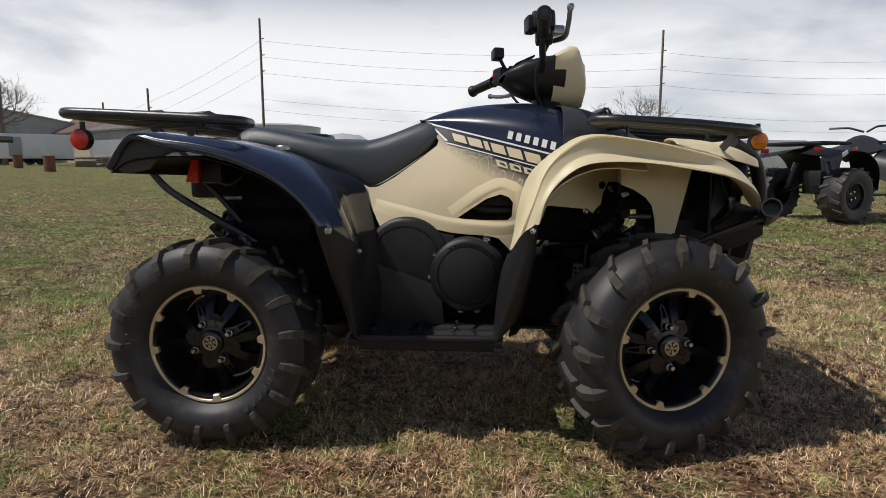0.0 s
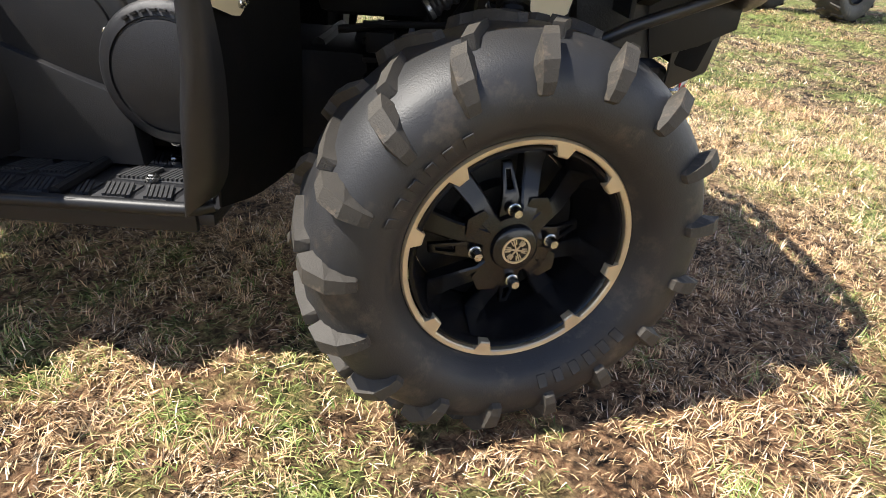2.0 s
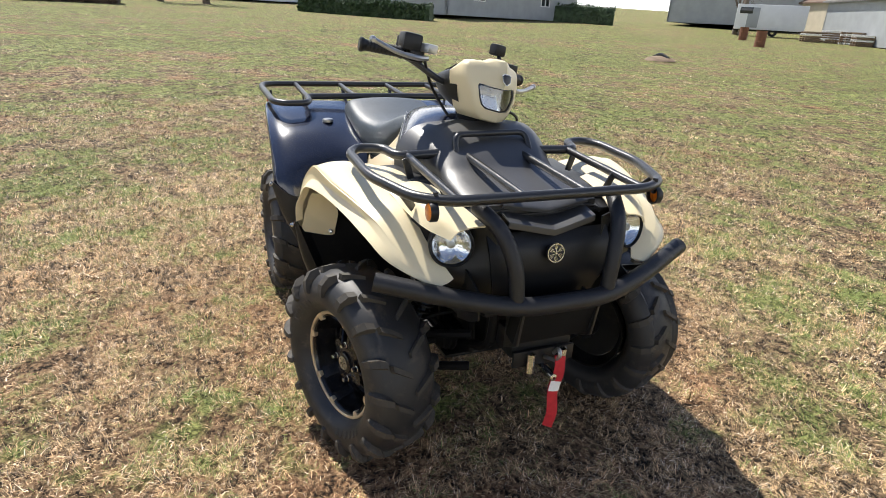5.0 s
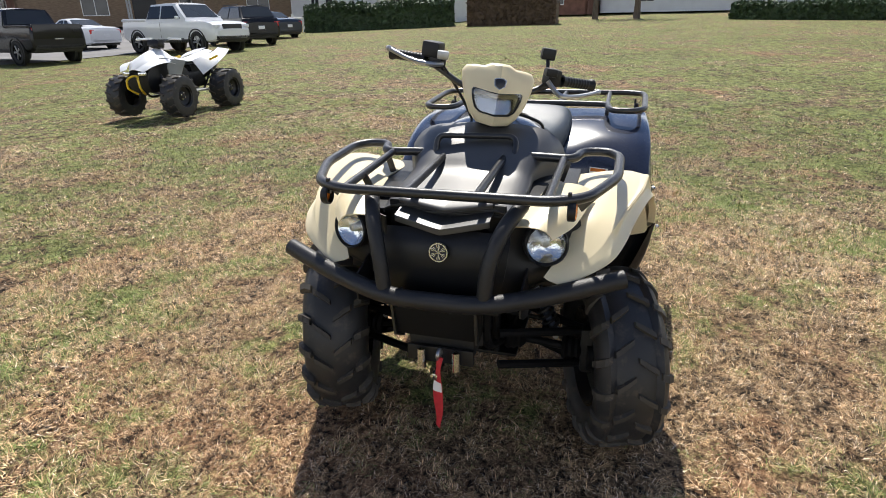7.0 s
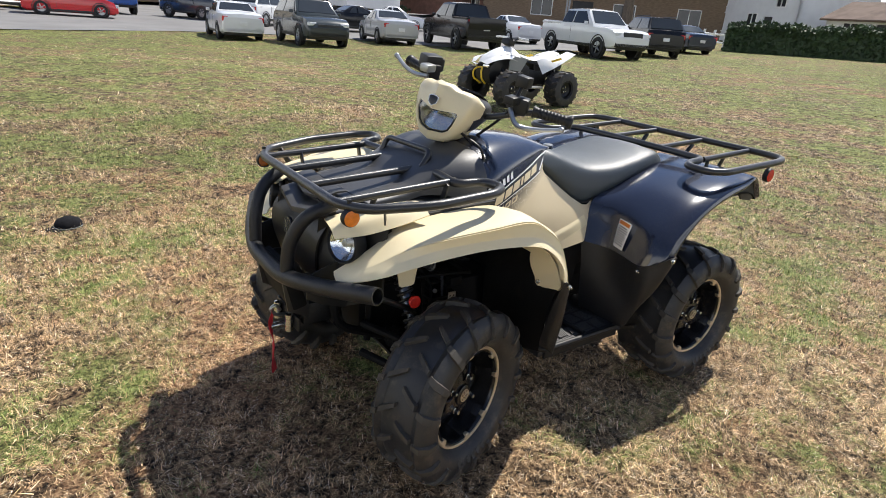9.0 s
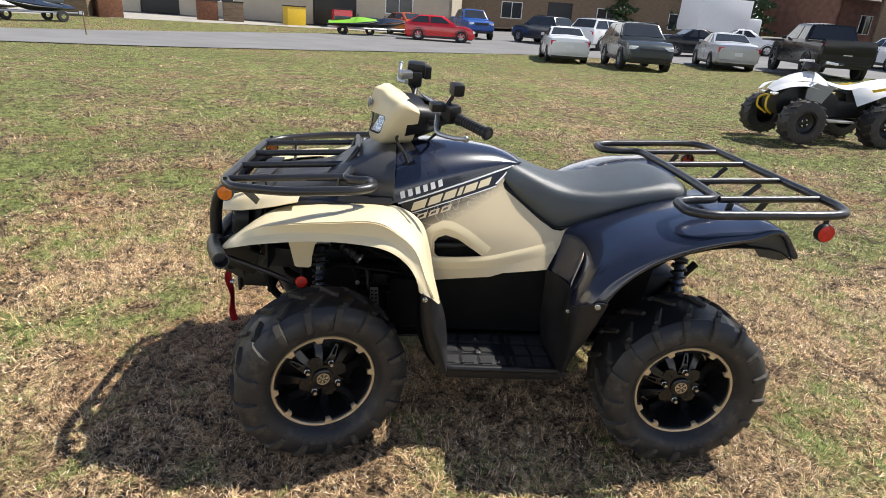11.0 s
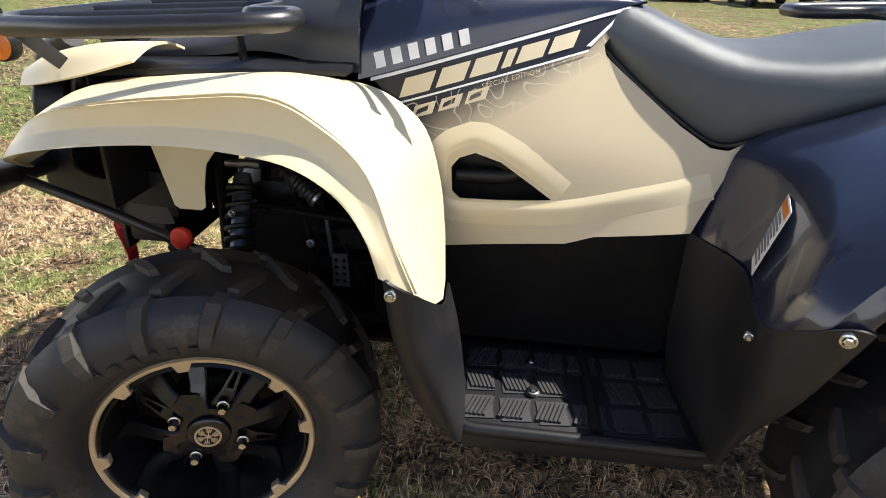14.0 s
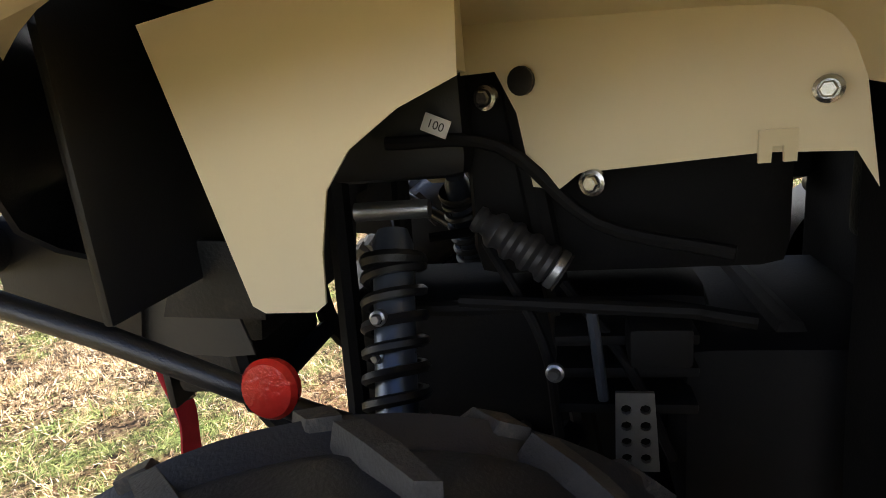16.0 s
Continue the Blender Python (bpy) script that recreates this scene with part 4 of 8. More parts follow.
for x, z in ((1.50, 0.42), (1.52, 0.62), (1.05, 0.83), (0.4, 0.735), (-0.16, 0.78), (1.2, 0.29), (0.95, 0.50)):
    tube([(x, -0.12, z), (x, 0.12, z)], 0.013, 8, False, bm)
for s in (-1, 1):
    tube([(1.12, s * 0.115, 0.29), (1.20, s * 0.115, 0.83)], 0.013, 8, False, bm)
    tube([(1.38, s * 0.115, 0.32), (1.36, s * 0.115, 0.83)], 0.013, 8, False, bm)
part("frame", bm, SHADEBLACK, quad, "black tubular steel frame")

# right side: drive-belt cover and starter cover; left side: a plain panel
def disc(c, r, y0, y1, dome, n=44):
    m = Matrix.Translation(c) @ Matrix.Rotation(math.pi, 4, "Z")
    return lathe([(r, y0), (r, y1 - 0.012), (r - 0.006, y1 - 0.004), (r - 0.016, y1), (r * 0.80, y1 + dome * 0.15), (r * 0.79, y1 + dome * 0.15 - 0.004), (r * 0.76, y1 + dome * 0.2 - 0.004), (r * 0.75, y1 + dome * 0.25), (r * 0.45, y1 + dome * 0.8), (0, y1 + dome)], n, m)


ec = part("belt_cover", disc((0.545, -0.18, 0.505), 0.138, 0, 0.082, 0.010), TEXP, quad, "round black drive-belt cover")
bm = prism([(0.55, 0.63), (0.66, 0.590), (0.70, 0.585), (0.70, 0.40), (0.55, 0.38)], 0.07, lambda u, v, w: (u, -0.245 + w, v), 0.008)
part("belt_cover_bridge", bm, TEXP, ec)
sc = part("starter_cover", disc((0.742, -0.18, 0.463), 0.118, 0, 0.115, 0.018), TEXP, quad, "round black starter cover with ribs")
bm = bmesh.new()
for a in range(40, 130, 9):
    d = Vector((math.cos(radians(a)), 0, math.sin(radians(a))))
    box((0.010, 0.006, 0.004), m=Matrix.Translation(Vector((0.742, -0.298, 0.463)) + d * 0.103) @ Matrix.Rotation(-radians(a - 90), 4, "Y"), bm=bm)
part("cover_rib", bm, TEXP, sc)
for a in (150, 185, 215, -75, -100, 60):
    d = Vector((math.cos(radians(a)), 0, math.sin(radians(a))))
    part("cover_bolt", bolt(Vector((0.742, -0.262, 0.463)) + d * 0.121, (0, -1, 0), 0.010), CHROME, sc, "zinc-plated bolt")
    part("bolt_boss", lathe([(0.015, 0), (0.015, 0.07), (0.012, 0.078), (0, 0.078)], 16, Matrix.Translation(Vector((0.742, -0.182, 0.463)) + d * 0.121) @ Matrix.Rotation(math.pi, 4, "Z")), TEXP, sc)
bm = prism([(0.40, 0.50), (0.455, 0.498), (0.66, 0.418), (0.67, 0.30), (0.40, 0.30)], 0.05, lambda u, v, w: (u, -0.285 + w, v), 0.006)
part("heat_shield", bm, TEXP, quad, "black plastic heel guard")
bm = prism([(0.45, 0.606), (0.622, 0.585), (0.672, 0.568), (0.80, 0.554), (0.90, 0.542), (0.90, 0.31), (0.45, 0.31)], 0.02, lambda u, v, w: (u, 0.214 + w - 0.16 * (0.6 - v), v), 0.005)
# panel blackened to stand for the shadow it lies in
lp = part("lower_side_panel", bm, SHADEBLACK, quad, "flat black plastic lower side panel")
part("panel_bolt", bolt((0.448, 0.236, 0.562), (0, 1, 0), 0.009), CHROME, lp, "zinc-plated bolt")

# suspension, front and rear
for s in (-1, 1):
    for x, xo in ((1.28, 1.265), (0.02, 0.0)):
        bm = bmesh.new()
        for z, zo in ((0.40, 0.37), (0.285, 0.25)):
            tube([(x - 0.13, s * 0.13, z), (xo, s * 0.40, zo)], 0.014, 8, False, bm)
            tube([(x + 0.13, s * 0.13, z), (xo, s * 0.40, zo)], 0.014, 8, False, bm)
        tube([(x - 0.06, s * 0.265, 0.385), (x + 0.06, s * 0.265, 0.385)], 0.011, 8, False, bm)
        # arms and shafts blackened for the shade under the bike
        part("suspension_arm", bm, SHADEBLACK, quad, "black steel suspension arms")
        bm = tube([(x, s * 0.10, 0.33), (x, s * 0.40, 0.305)], 0.013, 10)
        for y0 in (0.13, 0.32):
            lathe([(0.034, 0), (0.044, 0.012), (0.036, 0.022), (0.040, 0.032), (0.030, 0.042), (0.034, 0.052), (0.022, 0.064), (0.014, 0.07)], 18, Matrix.Translation((x, s * y0, 0.328 - y0 * 0.06)) @ Matrix.Rotation(0 if s > 0 else math.pi, 4, "Z"), bm)
        part("drive_shaft", bm, SHADEBLACK, quad, "black drive shaft with rubber boots")
        # damper with coil spring
        top, foot = (Vector((1.300, s * 0.155, 0.640)), Vector((1.285, s * 0.300, 0.360))) if x > 1 else (Vector((-0.06, s * 0.17, 0.70)), Vector((-0.02, s * 0.33, 0.33)))
        ax = (foot - top)
        bm = tube([top + ax * t for t in (0.06, 0.10, 0.62, 0.63, 1.0)], [0.014, 0.0185, 0.0185, 0.012, 0.012], 14)
        damper = part("damper", bm, SHOCK, quad, "grey-blue damper inside a black coil spring")
        u = ax.normalized().orthogonal().normalized()
        w = ax.normalized().cross(u)
        pts = []
        for k in range(11 * 18 + 1):
            a = 2 * math.pi * k / 18
            pts.append(top + ax * (0.16 + 0.76 * k / 198) + (u * math.cos(a) + w * math.sin(a)) * 0.0255)
        part("coil_spring", tube(pts, 0.0052, 6), BLACKP, damper, "black coil spring")
        part("damper_bolt", tube([top - Vector((0.035, 0, 0)), top + Vector((0.035, 0, 0))], 0.009, 10), ALU, damper, "bare metal damper bolt")
        part("damper_bolt", tube([foot - Vector((0.03, 0, 0)), foot + Vector((0.03, 0, 0))], 0.009, 10), ALU, damper, "bare metal damper bolt")
        part("spring_seat", lathe([(0.029, -0.005), (0.031, 0.0), (0.029, 0.006), (0, 0.006)], 20, Matrix.Translation(top + ax * 0.15) @ ax.to_track_quat("Y", "Z").to_matrix().to_4x4()), DARKMETAL, damper)
    # knuckle, brake, and the stub behind the front wheel
    part("knuckle", box((0.07, 0.05, 0.16), (1.268, s * 0.405, 0.31), 0.012), DARKMETAL, quad, "dark cast steering knuckle")
    part("tie_rod", tube([(1.20, s * 0.08, 0.375), (1.19, s * 0.40, 0.345)], 0.008, 8), DARKMETAL, quad, "thin steering rod")
    # air duct, hoses and bracketry in the wheel arch
    a, b = Vector((1.224, s * 0.150, 0.628)), Vector((1.150, s * 0.160, 0.576))
    pts = [a + (b - a) * (k / 20) for k in range(21)]
    part("breather_boot", tube(pts, [0.009 + 0.007 * min(1, k / 6) + (0.003 if k % 4 < 2 else -0.001) for k in range(21)], 16), GREYRUB, quad, "ribbed grey rubber boot")
    part("boot_clamp", lathe([(0.018, -0.004), (0.019, -0.003), (0.019, 0.003), (0.018, 0.004)], 20, Matrix.Translation(a + (b - a) * 0.93) @ (b - a).to_track_quat("Y", "Z").to_matrix().to_4x4()), ALU, quad, "bare metal hose clamp")
    part("vertical_rod", tube([(1.128, s * 0.19, 0.555), (1.120, s * 0.19, 0.47)], 0.005, 8), SHOCK, quad, "thin grey metal rod")
    part("cross_rod", tube([(1.24, s * 0.18, 0.560), (1.045, s * 0.20, 0.553)], 0.006, 8), SHADEBLACK, quad, "thin black rod")
    for at, r in (((1.30, 0.23, 0.565), 0.007), ((1.305, 0.23, 0.53), 0.006), ((1.16, 0.20, 0.50), 0.008)):
        part("small_bolt", bolt((at[0], s * at[1], at[2]), (0.1, s, 0.1), r), ALU, quad, "small bare metal bolt")
    for z in (0.52, 0.49, 0.455):
        part("engine_fin", box((0.12, 0.05, 0.010), (1.10, s * 0.155, z), 0.003), SHADEBLACK, quad)
    part("junction_box", box((0.05, 0.04, 0.035), (1.075, s * 0.19, 0.525), 0.006), SHADEBLACK, quad, "black electrical connector")
    part("nose_skirt", prism([(1.50, 0.640), (1.525, 0.535), (1.60, 0.560), (1.655, 0.590), (1.655, 0.665), (1.55, 0.70)], 0.006, lambda u, v, w: (u, s * (0.232 + w), v), 0.002), BLACKP, quad, "black plastic skirt below the headlight")
    # brace tube and lower side plate behind the bumper
    part("bumper_brace", tube([(1.605, s * 0.355, 0.658), (1.46, s * 0.335, 0.594), (1.335, s * 0.305, 0.520), (1.29, s * 0.27, 0.48)], 0.0095, 12), STEEL, quad, "black steel bumper brace")
    part("side_plate", prism([(1.575, 0.612), (1.44, 0.620), (1.418, 0.532), (1.445, 0.530), (1.53, 0.536)], 0.004, lambda u, v, w: (u, s * (0.225 + w), v), 0.001), DUSTP, quad, "dusty grey plastic side plate")
    bm = tube(catmull([(1.34, s * 0.14, 0.54), (1.24, s * 0.16, 0.545), (1.10, s * 0.17, 0.55), (1.0, s * 0.19, 0.54)], 5), 0.007, 8)
    tube(catmull([(1.30, s * 0.15, 0.70), (1.20, s * 0.15, 0.69), (1.12, s * 0.16, 0.62), (1.02, s * 0.2, 0.60)], 5), 0.006, 8, False, bm)
    tube(catmull([(1.22, s * 0.13, 0.60), (1.17, s * 0.18, 0.52), (1.16, s * 0.17, 0.42)], 5), 0.005, 8, False, bm)
    tube(catmull([(1.15, s * 0.14, 0.56), (1.10, s * 0.18, 0.50), (1.06, s * 0.17, 0.40)], 5), 0.005, 8, False, bm)
    part("cable", bm, SHADEBLACK, quad, "black hoses and cables")
    bm = prism([(1.078, 0.42), (1.113, 0.42), (1.112, 0.492), (1.082, 0.492)], 0.004, lambda u, v, w: (u, s * (0.215 + w), v), 0,
               [[(cx + 0.0045 * math.cos(a), z + 0.0045 * math.sin(a)) for a in (2 * math.pi * k / 8 for k in range(8))] for cx in (1.089, 1.104) for z in (0.432, 0.447, 0.462, 0.477)])
    part("perforated_bracket", bm, ALU, quad, "perforated bare metal bracket")
    tag = part("warning_tag", box((0.024, 0.002, 0.016), m=Matrix.Translation((1.252, s * 0.155, 0.712)) @ Matrix.Rotation(radians(-25), 4, "Y"), bevel=0.0005), WHITEINK, quad, "small white paper tag")
    if s > 0:
        txt = bpy.data.curves.new("tag_number", "FONT")
        txt.body, txt.size, txt.extrude, txt.align_x, txt.align_y = "100", 0.0105, 0.0002, "CENTER", "CENTER"
        txt.materials.append(BLACKINK)
        number = new("tag_number", txt)
        number.parent = tag
        number.matrix_basis = Matrix.Translation((1.252, 0.155, 0.712)) @ Matrix.Rotation(radians(-25), 4, "Y") @ Matrix.Translation((0, 0.0014, 0)) @ Matrix.Rotation(math.pi, 4, "Z") @ Matrix.Rotation(radians(90), 4, "X")
        tagged(number, "black printed number")
    # red round reflector behind the front bumper
    m = Matrix.Translation((1.340, s * 0.345, 0.562)) @ (Vector((0.05, s, 0.15))).to_track_quat("Y", "Z").to_matrix().to_4x4()
    part("round_reflector", lathe([(0, -0.008), (0.0195, -0.008), (0.021, 0.0), (0.018, 0.004), (0, 0.005)], 28, m), REDREF, quad, "round red reflector")
    part("side_lamp_bracket", prism([(1.39, 0.635), (1.47, 0.64), (1.50, 0.57), (1.40, 0.565)], 0.012, lambda u, v, w: (u, s * (0.22 + w), v), 0.003), DARKMETAL, quad)
    # dark side shells of the nose
    rows = [[(1.585, 0.165, 0.825), (1.545, 0.26, 0.835), (1.46, 0.36, 0.830)], [(1.592, 0.165, 0.76), (1.520, 0.26, 0.765), (1.475, 0.37, 0.760)],
            [(1.598, 0.165, 0.69), (1.555, 0.25, 0.680), (1.510, 0.34, 0.675)], [(1.585, 0.150, 0.60), (1.555, 0.20, 0.610), (1.480, 0.26, 0.620)]]
    part("nose_side", skin(mirrored(rows, s), 3, 3, 0.004), BLACKP, quad, "black plastic nose side")
    # headlight
    hm = Matrix.Translation((1.558, s * 0.283, 0.772)) @ Vector((1, s * 0.32, 0.10)).to_track_quat("Y", "Z").to_matrix().to_4x4()
    bm = lathe([(0.060, -0.03), (0.060, 0.012), (0.056, 0.016), (0.053, 0.010), (0.050, -0.004)], 36, hm)
    lamp = part("headlight", bm, BLACKP, quad, "round clear headlight in a black bezel")
    part("reflector_bowl", lathe([(0, -0.016), (0.018, -0.015), (0.036, -0.008), (0.051, 0.008)], 36, hm), MIRROR, lamp, "silver reflector bowl")
    part("bulb", lathe([(0, 0.004), (0.010, 0.002), (0.012, -0.004), (0.012, -0.018)], 16, hm), ALU, lamp)
    ln = part("lens", lathe([(0.053, 0.006), (0.045, 0.012), (0.025, 0.017), (0, 0.019), ], 36, hm), LENS, lamp, "clear lens")
    ln.visible_shadow = False
    # amber and red side reflectors hung from the racks
    for x, z, y, mt, lb in ((1.574, 0.872, 0.352, AMBER, "amber"), (-0.342, 0.880, 0.512, REDREF, "red")):
        m = Matrix.Translation((x, s * y, z)) @ Vector((0, s, 0)).to_track_quat("Y", "Z").to_matrix().to_4x4()
        r = 0.026 if lb == "amber" else 0.030
        bm = lathe([(r - 0.004, -0.016), (r, -0.014), (r, 0.002), (r - 0.003, 0.006)], 32, m)
        box((0.012, 0.010, 0.045), (x, s * (y - 0.012), z + 0.028), 0.002, None, bm)
        holder = part("reflector_holder", bm, BLACKP, quad)
        part("reflector", lathe([(r - 0.001, 0.0), (r - 0.003, 0.006), (r * 0.5, 0.009), (0, 0.010)], 32, m), mt, holder, "round " + lb + " side reflector")
    # tail lamp and rear brace tubes below the rear fender
    part("tail_lamp", prism([(-0.112, 0.826), (-0.088, 0.826), (-0.090, 0.753), (-0.134, 0.756)], 0.080, lambda u, v, w: (u, s * (0.262 + w), v), 0.006), REDREF, quad, "red tail lamp")
    bm = box((0.070, 0.070, 0.072), (-0.054, s * 0.298, 0.788), 0.012)
    tube(catmull([(-0.06, s * 0.28, 0.76), (0.0, s * 0.30, 0.75), (0.04, s * 0.28, 0.79)], 4), 0.008, 8, False, bm)
    part("tail_lamp_bracket", bm, BLACKP, quad)

part("rear_box", box((0.16, 0.30, 0.10), (-0.14, 0, 0.745), 0.02), BLACKP, quad, "black rear storage box")
part("rear_brace", tube(catmull([(-0.320, -0.24, 0.825), (-0.285, -0.24, 0.772), (-0.224, -0.24, 0.714), (-0.065, -0.24, 0.620), (0.05, -0.24, 0.555)], 5), 0.0125, 8), STEEL, quad, "black tube brace under the rear rack")
part("rear_brace", tube([(-0.135, -0.22, 0.765), (0.0, -0.24, 0.622)], 0.010, 8), STEEL, quad, "black tube brace under the rear rack")
bm = lathe([(0.0, -0.17), (0.060, -0.16), (0.066, -0.1), (0.066, 0.12), (0.055, 0.15), (0.02, 0.16), (0.02, 0.19)], 24, Matrix.Translation((0.06, -0.15, 0.60)) @ Matrix.Rotation(radians(90), 4, "Z"))
part("silencer", bm, SHADEBLACK, quad, "dull black exhaust silencer")
part("filler_cap", lathe([(0.024, 0), (0.024, 0.010), (0.020, 0.014), (0, 0.015)], 24, Matrix.Translation((0.175, -0.315, 0.854)) @ Matrix.Rotation(radians(90), 4, "X")), ALU, quad, "bright round filler cap")
LU, LV = Vector((0.034, 0.097, 0.0)).normalized(), Vector((-0.024, 0.004, 0.103))
LV = (LV - LU * LV.dot(LU)).normalized()
LN = LV.cross(LU)
LABEL = Matrix.Translation(Vector((0.379, 0.360, 0.657)) - LN * 0.010) @ Matrix((LU, LN, LV)).transposed().to_4x4()
lab = part("warning_label", box((0.088, 0.0015, 0.11), m=LABEL, bevel=0.0005), WHITEINK, quad, "white warning label with grey bars")
GREYPRINT = material("grey_print", (0.22, 0.22, 0.22), 0.5, bump=0)
for k in range(9):
    part("printed_bar", box((0.070 if k % 3 else 0.05, 0.0012, 0.0045), m=LABEL @ Matrix.Translation((0, -0.0012, 0.028 - k * 0.0085))), GREYPRINT, lab, "grey printed bar")
part("label_band", box((0.070, 0.0012, 0.014), m=LABEL @ Matrix.Translation((0, -0.0012, 0.044)), bevel=0.0003), material("orange_print", (0.75, 0.22, 0.03), 0.5, bump=0), lab, "orange label band")

# ---- racks ----
def rack(name, label, pts_out, bars, r, supports):
    body = part(name, tube(fillet(pts_out, 0.05, 6, True), r, 12, True), STEEL, quad, label)
    for a, b in bars:
        part("rack_bar", tube([a, b], r * 0.82, 10), STEEL, body)
    for a, b in supports:
        part("rack_support", box((0.022, 0.006, (Vector(a) - Vector(b)).length), m=Matrix.Translation((Vector(a) + Vector(b)) / 2) @ (Vector(a) - Vector(b)).to_track_quat("Z", "X").to_matrix().to_4x4(), bevel=0.002), STEEL, body)
    return body


def fz(x):
    return 0.900 + (1.59 - x) * 0.065


F_OUT = [(1.592, -0.30), (1.592, 0.30), (1.545, 0.385), (1.36, 0.452), (1.15, 0.452), (1.095, 0.415), (1.105, 0.335), (1.20, 0.318), (1.185, 0.20), (1.175, 0.0), (1.185, -0.20), (1.20, -0.318), (1.105, -0.335), (1.095, -0.415), (1.15, -0.452), (1.36, -0.452), (1.545, -0.385)]
fr = rack("front_rack", "black tubular steel front cargo rack", [(x, y, fz(x)) for x, y in F_OUT],
          [((1.588, y, fz(1.588)), (1.18, y, fz(1.18))) for y in (-0.285, -0.098, 0.098, 0.285)], 0.0145,
          [((1.50, s * 0.405, fz(1.5)), (1.47, s * 0.36, 0.85)) for s in (-1, 1)] + [((1.22, s * 0.30, fz(1.22)), (1.22, s * 0.28, 0.86)) for s in (-1, 1)] + [((1.46, s * 0.28, fz(1.46)), (1.46, s * 0.25, 0.85)) for s in (-1, 1)])
part("rack_handle", tube(fillet([(1.215, -0.13, fz(1.2)), (1.19, -0.13, 0.985), (1.17, 0.13, 0.985), (1.215, 0.13, fz(1.2))], 0.04), 0.010, 10), STEEL, fr, "small black hoop over the rack")

RZ = 0.934
R_OUT = [(-0.405, -0.46), (-0.405, 0.46), (-0.375, 0.535), (-0.30, 0.548), (0.06, 0.540), (0.118, 0.50), (0.112, 0.40), (0.06, 0.375), (-0.045, 0.372), (-0.055, 0.20), (-0.058, 0.0), (-0.055, -0.20), (-0.045, -0.372), (0.06, -0.375), (0.112, -0.40), (0.118, -0.50), (0.06, -0.540), (-0.30, -0.548), (-0.375, -0.535)]
rear = rack("rear_rack", "black tubular steel rear cargo rack", [(x, y, RZ - 0.05 * x) for x, y in R_OUT],
            [((-0.40, y, RZ + 0.018), (-0.052, y, RZ)) for y in (-0.365, -0.13, 0.13, 0.365)], 0.0145,
            [((-0.10, s * 0.36, RZ - 0.01), (-0.09, s * 0.36, 0.885)) for s in (-1, 1)] + [((-0.22, s * 0.36, RZ), (-0.19, s * 0.36, 0.885)) for s in (-1, 1)])
for s in (-1, 1):
    part("rack_strut", tube([(-0.33, s * 0.13, RZ), (-0.20, s * 0.12, 0.80)], 0.010, 8), STEEL, rear, "tube strut under the rear rack")

# ---- nose, bumper and winch ----
part("hood_base", box((0.50, 0.66, 0.012), m=Matrix.Translation((1.29, 0, 0.842)) @ Matrix.Rotation(radians(3), 4, "Y"), bevel=0.004), BLACKP, quad, "black plastic tray under the front rack")
part("radiator", box((0.07, 0.30, 0.30), m=Matrix.Translation((1.47, 0, 0.66)) @ Matrix.Rotation(radians(-8), 4, "Y"), bevel=0.01), DARKMETAL, quad, "dark radiator behind the grille")
part("nose_shell", box((0.008, 0.68, 0.26), m=Matrix.Translation((1.455, 0, 0.735)), bevel=0.003), BLACKP, quad, "black plastic shell behind the headlights")
part("battery_tray", box((0.20, 0.26, 0.16), (1.33, 0, 0.74), 0.02), BLACKP, quad, "black battery tray")
VY = (-0.135, -0.09, -0.012, 0.012, 0.09, 0.135)
rows = [[(1.48, y, 0.874 + 0.06 * abs(y)) for y in VY], [(1.530 - 0.1 * abs(y), y, 0.864 + 0.12 * abs(y)) for y in VY], [(1.562 - 0.1 * abs(y), y, 0.850 + 0.14 * abs(y)) for y in VY], [(1.561 - 0.1 * abs(y), y, 0.838 + 0.14 * abs(y)) for y in VY]]
part("nose_lip", skin(rows, 4, 3, 0.005), SATIN, quad, "satin black hood edge")
part("nose_recess", box((0.010, 0.34, 0.080), (1.530, 0, 0.822), 0.003), BLACKP, quad, "dark recess between the mouldings")
bm = skin([[(1.572, y, 0.795) for y in (-0.19, 0, 0.19)], [(1.600, y, 0.75) for y in (-0.19, 0, 0.19)], [(1.605, y, 0.68) for y in (-0.18, 0, 0.18)], [(1.585, y, 0.60) for y in (-0.16, 0, 0.16)]], 4, 3, 0.006)
grille = part("grille", bm, BLACKP, quad, "black plastic front grille")
# v-shaped moulding below the rack
rows = [[(1.530, y, 0.822 + 0.18 * abs(y)) for y in VY], [(1.600 - 0.12 * abs(y), y, 0.808 + 0.20 * abs(y)) for y in VY], [(1.607 - 0.12 * abs(y), y, 0.802 + 0.20 * abs(y)) for y in VY], [(1.606 - 0.12 * abs(y), y, 0.788 + 0.20 * abs(y)) for y in VY]]
part("nose_moulding", skin(rows, 3, 3, 0.004), SATIN, grille, "satin black v-shaped moulding")
em = Matrix.Translation((1.617, 0, 0.744)) @ Vector((1, 0, 0.12)).to_track_quat("Y", "Z").to_matrix().to_4x4()
badge = part("badge_disc", lathe([(0.027, -0.004), (0.027, 0.003), (0, 0.003)], 36, em), BLACKINK, quad, "black badge disc")
bm = lathe([(0.027, 0), (0.027, 0.006), (0.0235, 0.006), (0.0235, 0.002)], 36, em)
star_bars(bm, em @ Matrix.Translation((0, 0.004, 0)), 0.0228)
part("emblem", bm, CHROME, badge, "round silver emblem")

